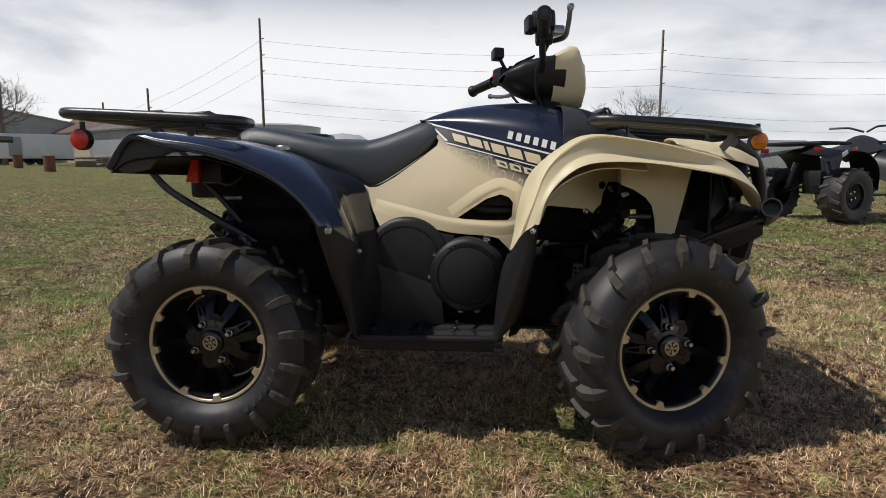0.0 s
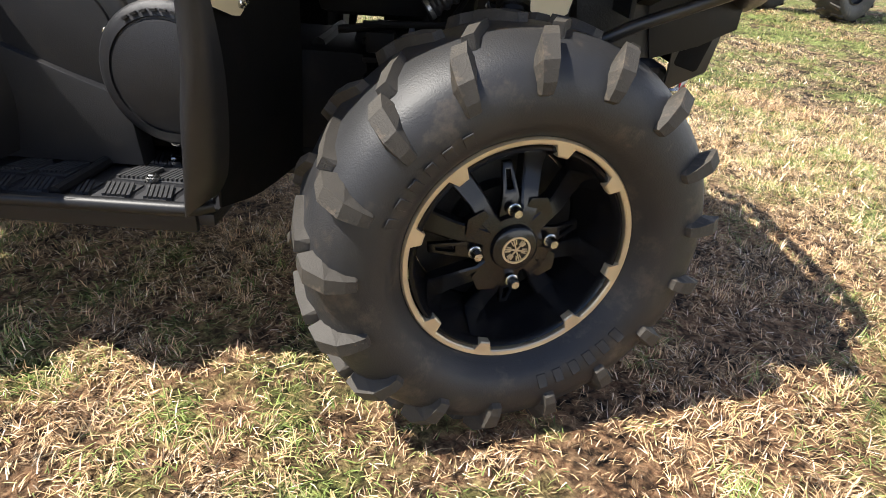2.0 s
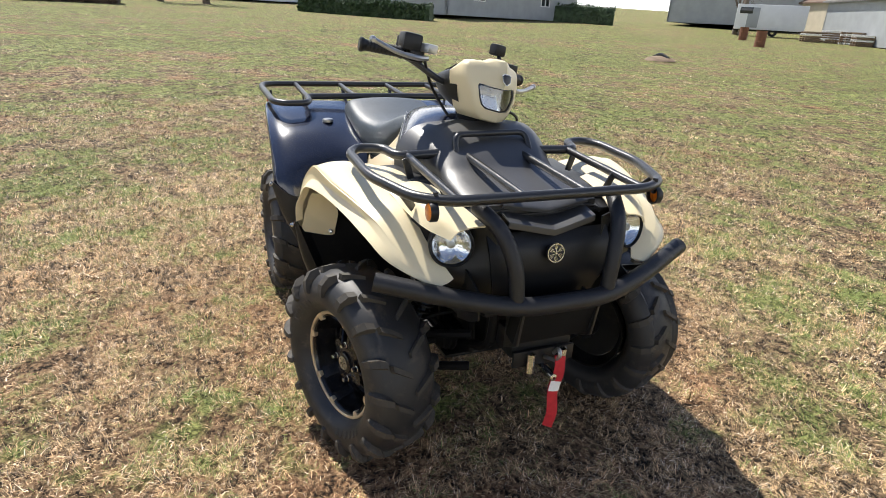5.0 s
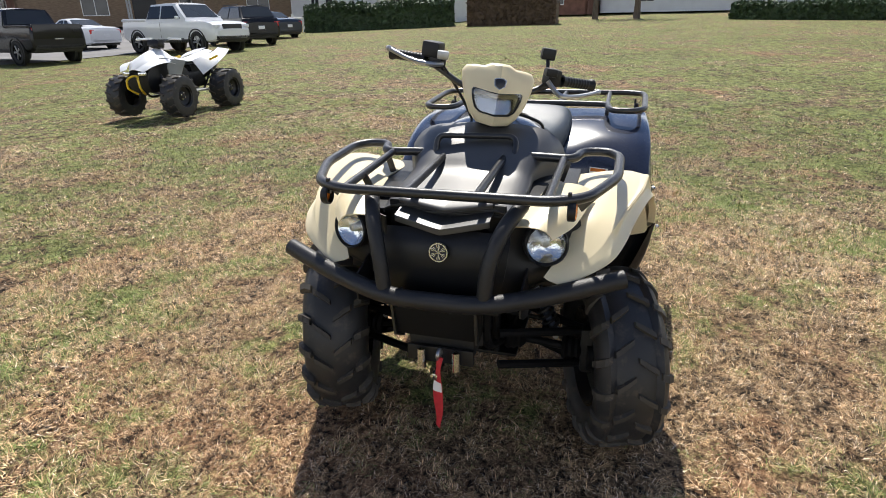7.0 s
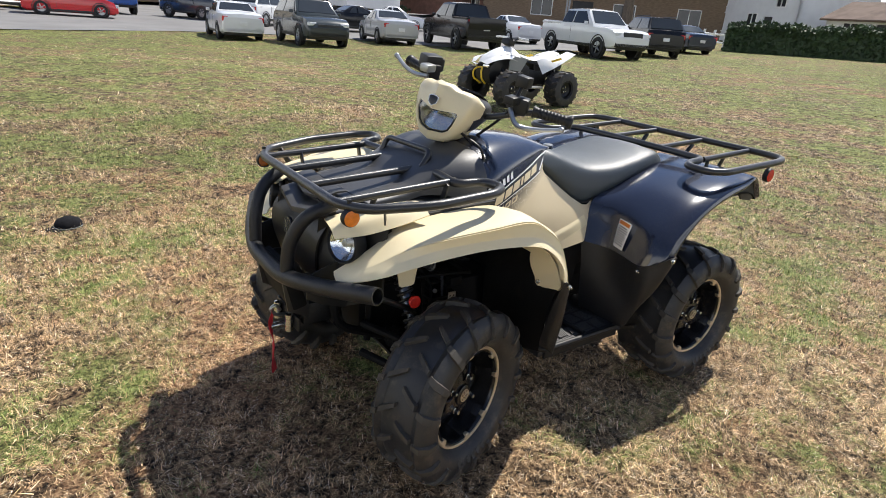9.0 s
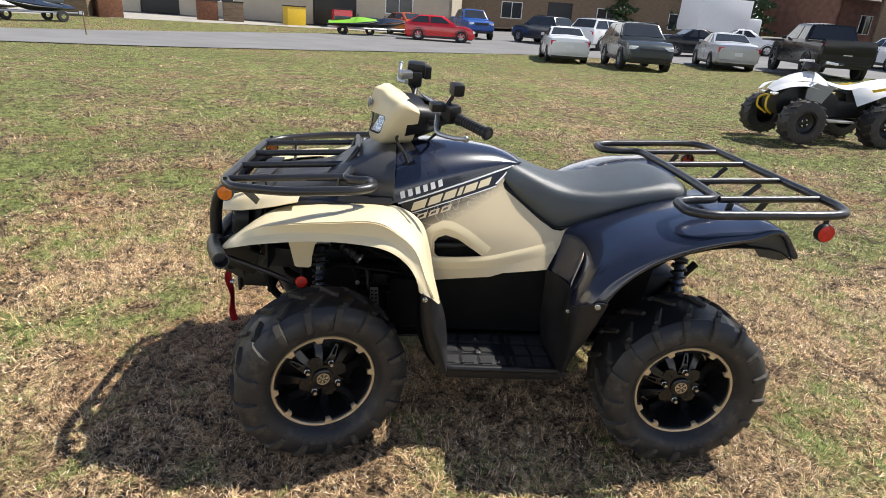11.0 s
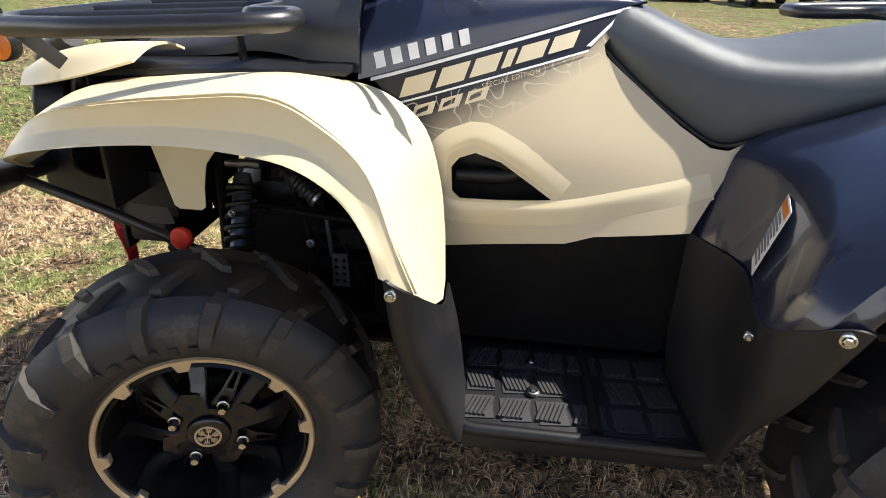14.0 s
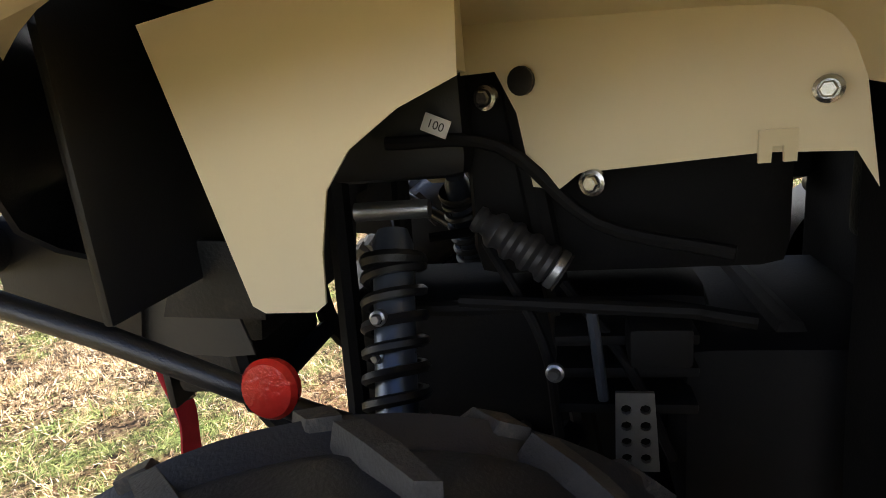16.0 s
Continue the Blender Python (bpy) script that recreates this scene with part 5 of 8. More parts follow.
bumper = part("bumper", tube(fillet([(1.560, 0.490, 0.693), (1.640, 0.30, 0.655), (1.690, 0.13, 0.628), (1.690, -0.13, 0.628), (1.640, -0.30, 0.655), (1.560, -0.490, 0.693)], 0.08, 6), 0.0255, 16, False, None, False), TEXP, quad, "black tubular steel front bumper")
for s in (-1, 1):
    m = Matrix.Translation((1.560, s * 0.490, 0.693)) @ Vector((-0.42, s, 0.2)).to_track_quat("Y", "Z").to_matrix().to_4x4()
    part("tube_end", lathe([(0.0255, 0), (0.0258, 0.001), (0.0215, 0.001), (0.0215, -0.08), (0, -0.08)], 24, m), STEEL, bumper, "open tube end")
    part("upright", tube(fillet([(1.680, s * 0.140, 0.632), (1.676, s * 0.150, 0.74), (1.640, s * 0.180, 0.830), (1.555, s * 0.215, 0.872)], 0.10, 7), 0.021, 14), TEXP, bumper)
    part("gusset", prism([(1.60, 0.62), (1.69, 0.62), (1.67, 0.50), (1.60, 0.46)], 0.008, lambda u, v, w: (u, s * (0.115 + w), v), 0.002), STEEL, bumper)
# plate blackened for the shade below the nose
part("cross_plate", box((0.05, 0.25, 0.13), m=Matrix.Translation((1.645, 0, 0.565)) @ Matrix.Rotation(radians(15), 4, "Y"), bevel=0.008), SHADEBLACK, bumper)
bm = box((0.10, 0.20, 0.08), (1.56, 0, 0.46), 0.012)
winch = part("winch", bm, DARKMETAL, quad, "black electric winch with roller fairlead")
part("winch_plate", box((0.010, 0.20, 0.05), (1.622, 0, 0.425), 0.003), BLACKP, winch)
for s in (-1, 1):
    part("fairlead_roller", lathe([(0.004, -0.032), (0.013, -0.030), (0.013, 0.030), (0.004, 0.032)], 18, Matrix.Translation((1.640, s * 0.052, 0.420)) @ Matrix.Rotation(radians(90), 4, "X")), CHROME, winch, "bright vertical roller")
part("fairlead_roller", lathe([(0.004, -0.05), (0.011, -0.048), (0.011, 0.048), (0.004, 0.05)], 18, Matrix.Translation((1.640, 0, 0.390)) @ Matrix.Rotation(radians(90), 4, "Z")), CHROME, winch, "bright roller")
bm = tube(fillet([(1.63, 0.0, 0.425), (1.672, 0.01, 0.435), (1.69, 0.012, 0.462), (1.672, 0.014, 0.475), (1.655, 0.012, 0.45)], 0.012), 0.006, 8)
part("hook", bm, ALU, winch, "steel winch hook")
# hanging strap
cl = catmull([(1.682, 0.016, 0.455), (1.690, 0.014, 0.41), (1.680, 0.008, 0.34), (1.684, 0.012, 0.27), (1.678, 0.006, 0.215)], 6)
rows = []
for i, p in enumerate(cl):
    a = 0.35 * math.sin(i * 0.35)
    d = Vector((math.sin(a + 0.6) * 0.8, math.cos(a + 0.6), 0)) * 0.0155
    rows.append([p - d + Vector((0.0015, 0, 0)), p + Vector((0.003, 0, 0)), p + d + Vector((0.0015, 0, 0)), p + d - Vector((0.0015, 0, 0)), p - Vector((0.001, 0, 0)), p - d - Vector((0.0015, 0, 0)), p - d + Vector((0.0015, 0, 0))])
strap = part("winch_strap", grid(rows), REDSTRAP, winch, "red webbing pull strap", 60)
rows2 = [[q + Vector((0.0016, 0, 0)) for q in r[:3]] for r in rows[9:13]]
part("strap_label", grid(rows2), WHITEINK, strap, "white sewn label", 60)

# ---- steering: bar, grips, levers, headlight pod ----
AX = Vector((-math.sin(radians(30)), 0, math.cos(radians(30))))
PIV = Vector((1.0, 0, 1.02))
H = Matrix.Translation(PIV) @ Matrix.Rotation(radians(20), 4, AX) @ Matrix.Translation(-PIV)
bm = tube(fillet([(0.845, -0.375, 1.165), (0.895, -0.235, 1.165), (0.955, -0.10, 1.10), (0.955, 0.10, 1.10), (0.895, 0.235, 1.165), (0.845, 0.375, 1.165)], 0.05, 6), 0.011, 10)
tube([(1.0, 0.0, 0.92), (0.955, 0, 1.10)], 0.02, 10, False, bm)
bars = part("handlebar", bm, STEEL, quad, "black handlebar turned to its left")
bars.matrix_world = H
for s in (-1, 1):
    a, b = Vector((0.905, s * 0.225, 1.168)), Vector((0.845, s * 0.375, 1.165))
    d = b - a
    m = Matrix.Translation(a) @ d.to_track_quat("Y", "Z").to_matrix().to_4x4()
    prof = [(0.016, 0.02), (0.022, 0.022), (0.019, 0.030)]
    for k in range(9):
        prof += [(0.0185, 0.034 + k * 0.012), (0.0170, 0.037 + k * 0.012), (0.0170, 0.042 + k * 0.012)]
    prof += [(0.0195, 0.146), (0.0225, 0.150), (0.0225, 0.158), (0.019, 0.161), (0, 0.161)]
    part("grip", lathe(prof, 20, m), BLACKP, bars, "ribbed black rubber grip").matrix_parent_inverse = Matrix()
    # switch housing
    bm = box((0.055, 0.052, 0.060), m=Matrix.Translation(Vector((0.915, s * 0.205, 1.175))) @ Matrix.Rotation(radians(s * 20), 4, "Z"), bevel=0.012)
    if s < 0:
        box((0.072, 0.065, 0.055), m=Matrix.Translation((0.905, s * 0.225, 1.205)) @ Matrix.Rotation(radians(s * 20), 4, "Z"), bevel=0.012, bm=bm)
        box((0.03, 0.045, 0.05), (0.865, s * 0.22, 1.195), 0.008, None, bm)
    else:
        tube([(0.930, s * 0.185, 1.185), (0.900, s * 0.180, 1.235)], 0.007, 8, False, bm)
        box((0.040, 0.050, 0.040), (0.892, s * 0.180, 1.250), 0.008, None, bm)
    part("switch_housing", bm, BLACKP, bars, "black switch housing")
    bm = box((0.050, 0.040, 0.028), m=Matrix.Translation((0.960, s * 0.190, 1.195)), bevel=0.006)
    part("fluid_reservoir", bm, ALU if s < 0 else BLACKP, bars, "brake fluid reservoir")
    low = 0.035 if s > 0 else 0.0
    bm = tube(catmull([(0.955, s * 0.185, 1.165), (0.970, s * 0.235, 1.160 - low), (0.950, s * 0.305, 1.165 - low), (0.925, s * 0.375, 1.185 - low)], 5), [0.0085] * 8 + [0.0075] * 8, 8)
    lathe([(0, -0.011), (0.008, -0.008), (0.011, 0), (0.008, 0.008), (0, 0.011)], 12, Matrix.Translation((0.924, s * 0.378, 1.186 - low)), bm)
    part("brake_lever", bm, ALU, bars, "bright alloy brake lever with a ball end")
    part("cable", tube(catmull([(0.940, s * 0.18, 1.155), (0.920, s * 0.12, 1.085), (0.945, s * 0.07, 1.02), (0.985, s * 0.04, 0.97)], 5), 0.005, 6), BLACKP, bars, "black control cable")
part("switch_button", box((0.02, 0.012, 0.012), (0.888, 0.205, 1.175), 0.003), REDREF, bars, "red switch")

def ring(x, zl, zh, w, e=2.6, n=28, tip=0.0):
    zc, h = (zl + zh) / 2, (zh - zl) / 2
    out = []
    for k in range(n + 1):
        a = 2 * math.pi * k / n
        ca, sa = math.cos(a), math.sin(a)
        yy = math.copysign(abs(ca) ** (2 / e), ca) * w * (1 + 0.30 * sa)
        out.append((x + tip * sa, yy, zc + math.copysign(abs(sa) ** (2 / e), sa) * h))
    return out


bm = grid([ring(0.845, 1.085, 1.105, 0.03), ring(0.85, 1.075, 1.115, 0.045), ring(0.90, 1.045, 1.145, 0.080), ring(0.97, 1.022, 1.165, 0.100), ring(1.035, 1.012, 1.176, 0.104)])
part("instrument_pod", bm, BLACKP, bars, "black instrument pod", 50)
part("display", box((0.075, 0.10, 0.006), m=Matrix.Translation((0.915, 0, 1.152)) @ Matrix.Rotation(radians(-26), 4, "Y"), bevel=0.002), RIM, bars, "dark instrument display")
PO = [(0.0, 1.208), (0.030, 1.205), (0.052, 1.193), (0.085, 1.191), (0.110, 1.185), (0.122, 1.168), (0.117, 1.132), (0.102, 1.083), (0.080, 1.038), (0.054, 1.013), (0.0, 1.008)]
PO = PO + [(-y, z) for y, z in PO[-2:0:-1]]
PI = [(0.0, 1.119), (0.030, 1.120), (0.050, 1.122), (0.068, 1.124), (0.080, 1.124), (0.085, 1.117), (0.083, 1.101), (0.077, 1.081), (0.067, 1.060), (0.049, 1.048), (0.0, 1.044)]
PI = PI + [(-y, z) for y, z in PI[-2:0:-1]]


def face_x(y, z):
    """The sloping, swept-back front of the pod."""
    return 1.148 - 0.40 * abs(y) - 0.30 * max(0, z - 1.10) - 0.25 * max(0, 1.05 - z) + 0.012 * math.exp(-(y / 0.03) ** 2) * (z > 1.13)


def loop(pts, fx, k=1.0):
    out = [(fx(y, z), y * k, 1.10 + (z - 1.10) * k) for y, z in pts]
    return out + out[:1]


rows = [[(x, y * 0.94, z - 0.035 * max(0, (z - 1.10) / 0.1)) for x, y, z in loop(PO, lambda y, z: 1.006 - 0.10 * abs(y))], loop(PO, lambda y, z: face_x(y, z) - 0.030, 1.0), loop(PO, lambda y, z: face_x(y, z) - 0.010, 0.985), loop(PO, lambda y, z: face_x(y, z), 0.95),
        loop([((a + c * 1.2) / 2.2, (b + d * 1.2) / 2.2) for (a, b), (c, d) in zip(PO, PI)], face_x), loop(PI, face_x), loop(PI, lambda y, z: face_x(y, z) - 0.022, 0.97)]
bm = grid(rows)
bmesh.ops.remove_doubles(bm, verts=bm.verts, dist=1e-5)
bmesh.ops.recalc_face_normals(bm, faces=bm.faces)
part("headlight_pod", bm, TAN, bars, "angular tan plastic headlight pod", 42)
LO = [(y * 0.985, 1.09 + (z - 1.09) * 0.985) for y, z in PI]
sl = lambda u, v, w: (face_x(u, min(v, 1.12)) + w - 0.006, u, v)
LI = [(y * 0.90, 1.09 + (z - 1.09) * 0.88) for y, z in PI]
part("lamp_bezel", prism(LO, 0.006, lambda u, v, w: sl(u, v, w - 0.004), 0.001, [LI]), BLACKP, bars, "black lamp bezel")
part("lamp_mirror", prism(LI, 0.003, lambda u, v, w: (sl(u, v, w)[0] - 0.010 - 0.45 * (v - 1.045), u, v)), MIRROR, bars, "silver lamp reflector")
ln = part("lens", prism(LO, 0.003, lambda u, v, w: sl(u, v, w - 0.001), 0.0), LENS, bars, "clear lens")
ln.visible_shadow = False
sh = [(-0.018, 0.015), (-0.008, 0.021), (0.008, 0.021), (0.018, 0.015), (0.015, -0.010), (0.0, -0.023), (-0.015, -0.010)]
part("pod_emblem", prism(sh, 0.004, lambda u, v, w: (face_x(0, 1.150 + v * 0.7) + w - 0.002, u, 1.150 + v * 0.7), 0.001), BLACKINK, bars, "small dark shield emblem")
part("pod_emblem_rim", prism([(u * 1.15, v * 1.15) for u, v in sh], 0.003, lambda u, v, w: (face_x(0, 1.150 + v * 0.7) + w - 0.002, u, 1.150 + v * 0.7), 0.0, [[(u * 0.92, v * 0.92) for u, v in sh]]), CHROME, bars)
part("steering_boot", lathe([(0.045, 0), (0.055, 0.02), (0.045, 0.04), (0.05, 0.06), (0.04, 0.08), (0.03, 0.11)], 20, Matrix.Translation((1.01, 0, 0.965)) @ Matrix.Rotation(radians(90), 4, "X")), BLACKP, quad)


# ---- ground ----
def ground_z(x, y):
    """The field: level round the quad bike, rising gently away behind it."""
    a, b = np.maximum(0, -x - 3.5), np.maximum(0, -y - 22)
    r = 0.033 * a * a / (a + 3.0) + 0.012 * b - 0.012 * np.minimum(np.maximum(0, -y - 6), 22)
    c = np.maximum(0, x + y - 5)
    return r + 0.13 * (1 - np.exp(-c / 4.0)) + 0.012 * np.sin(x * 0.9 + 1) * np.sin(y * 0.8)


def turf_nodes(m, blade):
    n, k = m.node_tree.nodes, m.node_tree.links
    b = n["Principled BSDF"]
    b.inputs["Roughness"].default_value = 0.85 if not blade else 0.65
    b.inputs["Specular IOR Level"].default_value = 0.2 if not blade else 0.3
    tc = n.new("ShaderNodeTexCoord")

    def noise_of(scale, detail=4.0, rough=0.55):
        t = n.new("ShaderNodeTexNoise")
        t.inputs["Scale"].default_value, t.inputs["Detail"].default_value, t.inputs["Roughness"].default_value = scale, detail, rough
        k.new(tc.outputs["Object"], t.inputs["Vector"])
        return t.outputs["Fac"]

    def math_of(op, a, c):
        t = n.new("ShaderNodeMath")
        t.operation = op
        for i, v in enumerate((a, c)):
            if isinstance(v, (int, float)):
                t.inputs[i].default_value = v
            else:
                k.new(v, t.inputs[i])
        return t.outputs[0]

    def ramp_of(v, lo, hi):
        t = n.new("ShaderNodeMapRange")
        t.inputs["From Min"].default_value, t.inputs["From Max"].default_value = lo, hi
        k.new(v, t.inputs["Value"])
        return t.outputs["Result"]

    def mix_of(f, a, c):
        t = n.new("ShaderNodeMix")
        t.data_type = "RGBA"
        for key, v in (("Factor", f), ("A", a), ("B", c)):
            if isinstance(v, tuple):
                t.inputs[key].default_value = (*v, 1)
            elif isinstance(v, (int, float)):
                t.inputs[key].default_value = v
            else:
                k.new(v, t.inputs[key])
        return t.outputs["Result"]

    broad, patch, small, tiny = noise_of(0.16, 3), noise_of(1.3, 5, 0.62), noise_of(7, 4, 0.6), noise_of(26, 3, 0.6)
    green = math_of("ADD", math_of("MULTIPLY", broad, 0.70), math_of("ADD", math_of("MULTIPLY", patch, 1.5), math_of("SUBTRACT", math_of("MULTIPLY", small, 1.10), 0.487)))
    red = ramp_of(noise_of(0.8, 5, 0.65), 0.50, 0.64)
    dist = n.new("ShaderNodeVectorMath")
    dist.operation = "LENGTH"
    k.new(tc.outputs["Object"], dist.inputs[0])
    bare = n.new("ShaderNodeVectorMath")
    bare.operation = "DISTANCE"
    bare.inputs[1].default_value = (0.8, -1.3, 0)
    k.new(tc.outputs["Object"], bare.inputs[0])
    close = ramp_of(bare.outputs["Value"], 3.3, 1.2)
    red = math_of("MINIMUM", math_of("ADD", red, math_of("MULTIPLY", close, 0.42)), 1.0)
    green = math_of("SUBTRACT", green, math_of("MULTIPLY", close, 0.16))
    green = math_of("ADD", green, math_of("MULTIPLY", ramp_of(dist.outputs["Value"], 2.5, 11.0), 0.11))
    speck = noise_of(68, 2, 0.5)
    value = math_of("ADD", math_of("MULTIPLY", ramp_of(tiny, 0.43, 0.57), 0.90), math_of("MULTIPLY", ramp_of(small, 0.43, 0.57), 0.70))
    value = math_of("ADD", value, math_of("MULTIPLY", ramp_of(patch, 0.40, 0.60), 0.34))
    value = math_of("ADD", value, math_of("MULTIPLY", ramp_of(speck, 0.42, 0.58), 0.85))
    value = math_of("ADD", value, 0.02)
    apart = math_of("MULTIPLY", ramp_of(dist.outputs["Value"], 0.8, 7.0), 0.70)
    value = math_of("MAXIMUM", math_of("ADD", value, math_of("MULTIPLY", apart, math_of("SUBTRACT", value, 1.45))), 0.08)
    value = math_of("MULTIPLY", value, math_of("ADD", 1.0, math_of("MULTIPLY", ramp_of(dist.outputs["Value"], 3.0, 11.0), 0.24)))
    if blade:
        g = n.new("ShaderNodeNewGeometry")
        rnd = g.outputs["Random Per Island"]
        value = math_of("MULTIPLY", value, math_of("ADD", 0.30, math_of("MULTIPLY", math_of("FRACT", math_of("MULTIPLY", rnd, 37.3), 0), 1.42)))
        value = math_of("MINIMUM", value, 1.75)
        green = math_of("ADD", green, math_of("MULTIPLY", math_of("SUBTRACT", rnd, 0.5), 0.50))
        gf = ramp_of(green, 1.14, 1.24)
        rnd2 = math_of("FRACT", math_of("MULTIPLY", rnd, 91.7), 0)
        straw = mix_of(rnd2, (0.68, 0.49, 0.275), (0.23, 0.142, 0.070))
        straw = mix_of(ramp_of(rnd2, 0.78, 0.96), straw, (0.82, 0.70, 0.53))
        straw = mix_of(math_of("MULTIPLY", red, 0.30), straw, (0.46, 0.245, 0.125))
        grn = mix_of(rnd2, (0.085, 0.135, 0.026), (0.27, 0.30, 0.10))
        colour = mix_of(gf, straw, grn)
    else:
        gf = ramp_of(green, 1.08, 1.28)
        fib = n.new("ShaderNodeTexNoise")
        fib.inputs["Scale"].default_value, fib.inputs["Detail"].default_value, fib.inputs["Roughness"].default_value, fib.inputs["Distortion"].default_value = 60, 6, 0.75, 1.2
        k.new(tc.outputs["Object"], fib.inputs["Vector"])
        # soil and green darks lowered: shade between the blades is in the colour
        soil = mix_of(ramp_of(fib.outputs["Fac"], 0.38, 0.66), (0.032, 0.020, 0.012), (0.30, 0.21, 0.12))
        soil = mix_of(math_of("MULTIPLY", red, 0.32), soil, (0.28, 0.125, 0.060))
        grn = mix_of(ramp_of(fib.outputs["Fac"], 0.38, 0.66), (0.016, 0.024, 0.006), (0.17, 0.185, 0.055))
        colour = mix_of(math_of("MULTIPLY", gf, 0.9), soil, grn)
        bp = n.new("ShaderNodeBump")
        bp.inputs["Strength"].default_value, bp.inputs["Distance"].default_value = 0.9, 0.03
        k.new(fib.outputs["Fac"], bp.inputs["Height"])
        k.new(bp.outputs["Normal"], b.inputs["Normal"])
    vm = n.new("ShaderNodeVectorMath")
    vm.operation = "SCALE"
    k.new(colour, vm.inputs[0])
    k.new(value, vm.inputs["Scale"])
    k.new(vm.outputs[0], b.inputs["Base Color"])


TURF = bpy.data.materials.new("dry_turf")
TURF.use_nodes = True
turf_nodes(TURF, False)
BLADE = bpy.data.materials.new("grass_blades")
BLADE.use_nodes = True
turf_nodes(BLADE, True)


def spread(k):
    return np.sign(k) * (np.abs(k) * 12 + np.abs(k) ** 5 * 900)


ax_ = spread(np.linspace(-1, 1, 141))
gx, gy = np.meshgrid(ax_, ax_, indexing="ij")
gz = ground_z(gx, gy)
verts = np.stack([gx, gy, gz], -1).reshape(-1, 3)
idx = np.arange(141 * 141).reshape(141, 141)
quads = np.stack([idx[:-1, :-1], idx[1:, :-1], idx[1:, 1:], idx[:-1, 1:]], -1).reshape(-1, 4)
me = bpy.data.meshes.new("ground")
me.from_pydata(verts.tolist(), [], quads.tolist())
me.materials.append(TURF)
me.polygons.foreach_set("use_smooth", [True] * len(me.polygons))
tagged(new("ground", me), "dry patchy lawn with straw, green tufts and bare soil", "ground", "", "structure")


def lumps(x, y, size, seed):
    """Smooth random values from 0 to 1 over the field."""
    u, v = x / size, y / size
    i, j = np.floor(u).astype(np.int64), np.floor(v).astype(np.int64)
    a, b = u - i, v - j
    a, b = a * a * (3 - 2 * a), b * b * (3 - 2 * b)

    def h(p, q):
        k = (p * 374761393 + q * 668265263 + seed * 982451653) & 0x7FFFFFFF
        k = ((k ^ (k >> 13)) * 1274126177) & 0x7FFFFFFF
        return ((k ^ (k >> 16)) & 0xFFFF) / 65535.0

    return (h(i, j) * (1 - a) + h(i + 1, j) * a) * (1 - b) + (h(i, j + 1) * (1 - a) + h(i + 1, j + 1) * a) * b


def blades(name, count, place, size, label, seed, flat, wide=0.026, bent=True):
    """Many thin blades of grass in one mesh: bent, or one plain triangle each."""
    rg = np.random.default_rng(seed)
    x, y = place(rg, count)
    grow = 0.55 * lumps(x, y, size * 2.2, 1) + 0.45 * lumps(x, y, size * 6.5, 2)
    keep = rg.random(len(x)) < np.clip((grow - 0.15) * 2.4, 0.25, 1.0)
    x, y, grow = x[keep], y[keep], grow[keep]
    n = len(x)
    z = ground_z(x, y)
    az = 2 * np.pi * 1.6 * lumps(x, y, size * 1.6, 5) + rg.normal(0, 0.9, n)
    ln = rg.uniform(0.5, 1.0, n) * size * (0.6 + 0.8 * grow)
    tilt = np.where(rg.random(n) < flat, rg.uniform(0.05, 0.50, n), rg.uniform(0.45, 1.35, n))
    wd = rg.uniform(0.6, 1.4, n) * (size * wide + 0.0002)
    dx, dy = np.cos(az), np.sin(az)
    base = np.stack([x, y, z + rg.uniform(0.0, 0.008, n)], -1)
    sid = np.stack([-dy, dx, np.zeros(n)], -1) * wd[:, None]
    d1 = np.stack([dx * np.cos(tilt), dy * np.cos(tilt), np.sin(tilt)], -1) * (ln * 0.55)[:, None]
    t2 = tilt - rg.uniform(0.1, 0.7, n)
    d2 = np.stack([dx * np.cos(t2), dy * np.cos(t2), np.sin(t2)], -1) * (ln * 0.45)[:, None]
    mid = base + d1
    tip = mid + d2
    tip[:, 2] = np.maximum(tip[:, 2], z + 0.002)
    if bent:
        v, nv, nt = np.stack([base - sid, base + sid, mid + sid * 0.8, mid - sid * 0.8, tip], 1).reshape(-1, 3), 5, 3
        o = np.arange(n) * 5
        q = np.stack([o, o + 1, o + 2, o, o + 2, o + 3, o + 3, o + 2, o + 4], -1).reshape(-1)
    else:
        v, nv, nt = np.stack([base - sid * 1.3, base + sid * 1.3, tip], 1).reshape(-1, 3), 3, 1
        q = np.arange(n * 3)
    m = bpy.data.meshes.new(name)
    m.vertices.add(n * nv)
    m.vertices.foreach_set("co", v.astype(np.float32).ravel())
    m.loops.add(len(q))
    m.loops.foreach_set("vertex_index", q.astype(np.int32))
    m.polygons.add(n * nt)
    m.polygons.foreach_set("loop_start", (np.arange(n * nt) * 3).astype(np.int32))
    m.update(calc_edges=True)
    m.materials.append(BLADE)
    return tagged(new(name, m), label, "grass", "", "stuff")


def ring_place(r0, r1, power, wide=1.0):
    """Places round the quad bike, from r0 to r1 away."""
    def at(rg, n):
        r = r0 + (r1 - r0) * rg.random(n) ** power
        a = rg.uniform(0, 2 * np.pi, n)
        return 0.8 + r * np.cos(a) * wide, r * np.sin(a)
    return at


def tuft_place(rg, n):
    t = 900
    cx, cy = rg.uniform(-7, 8, t), rg.uniform(-7, 7, t)
    i = rg.integers(0, t, n)
    k = 0.025 + 0.05 * (i % 7) / 7
    return cx[i] + rg.normal(0, 1, n) * k, cy[i] + rg.normal(0, 1, n) * k


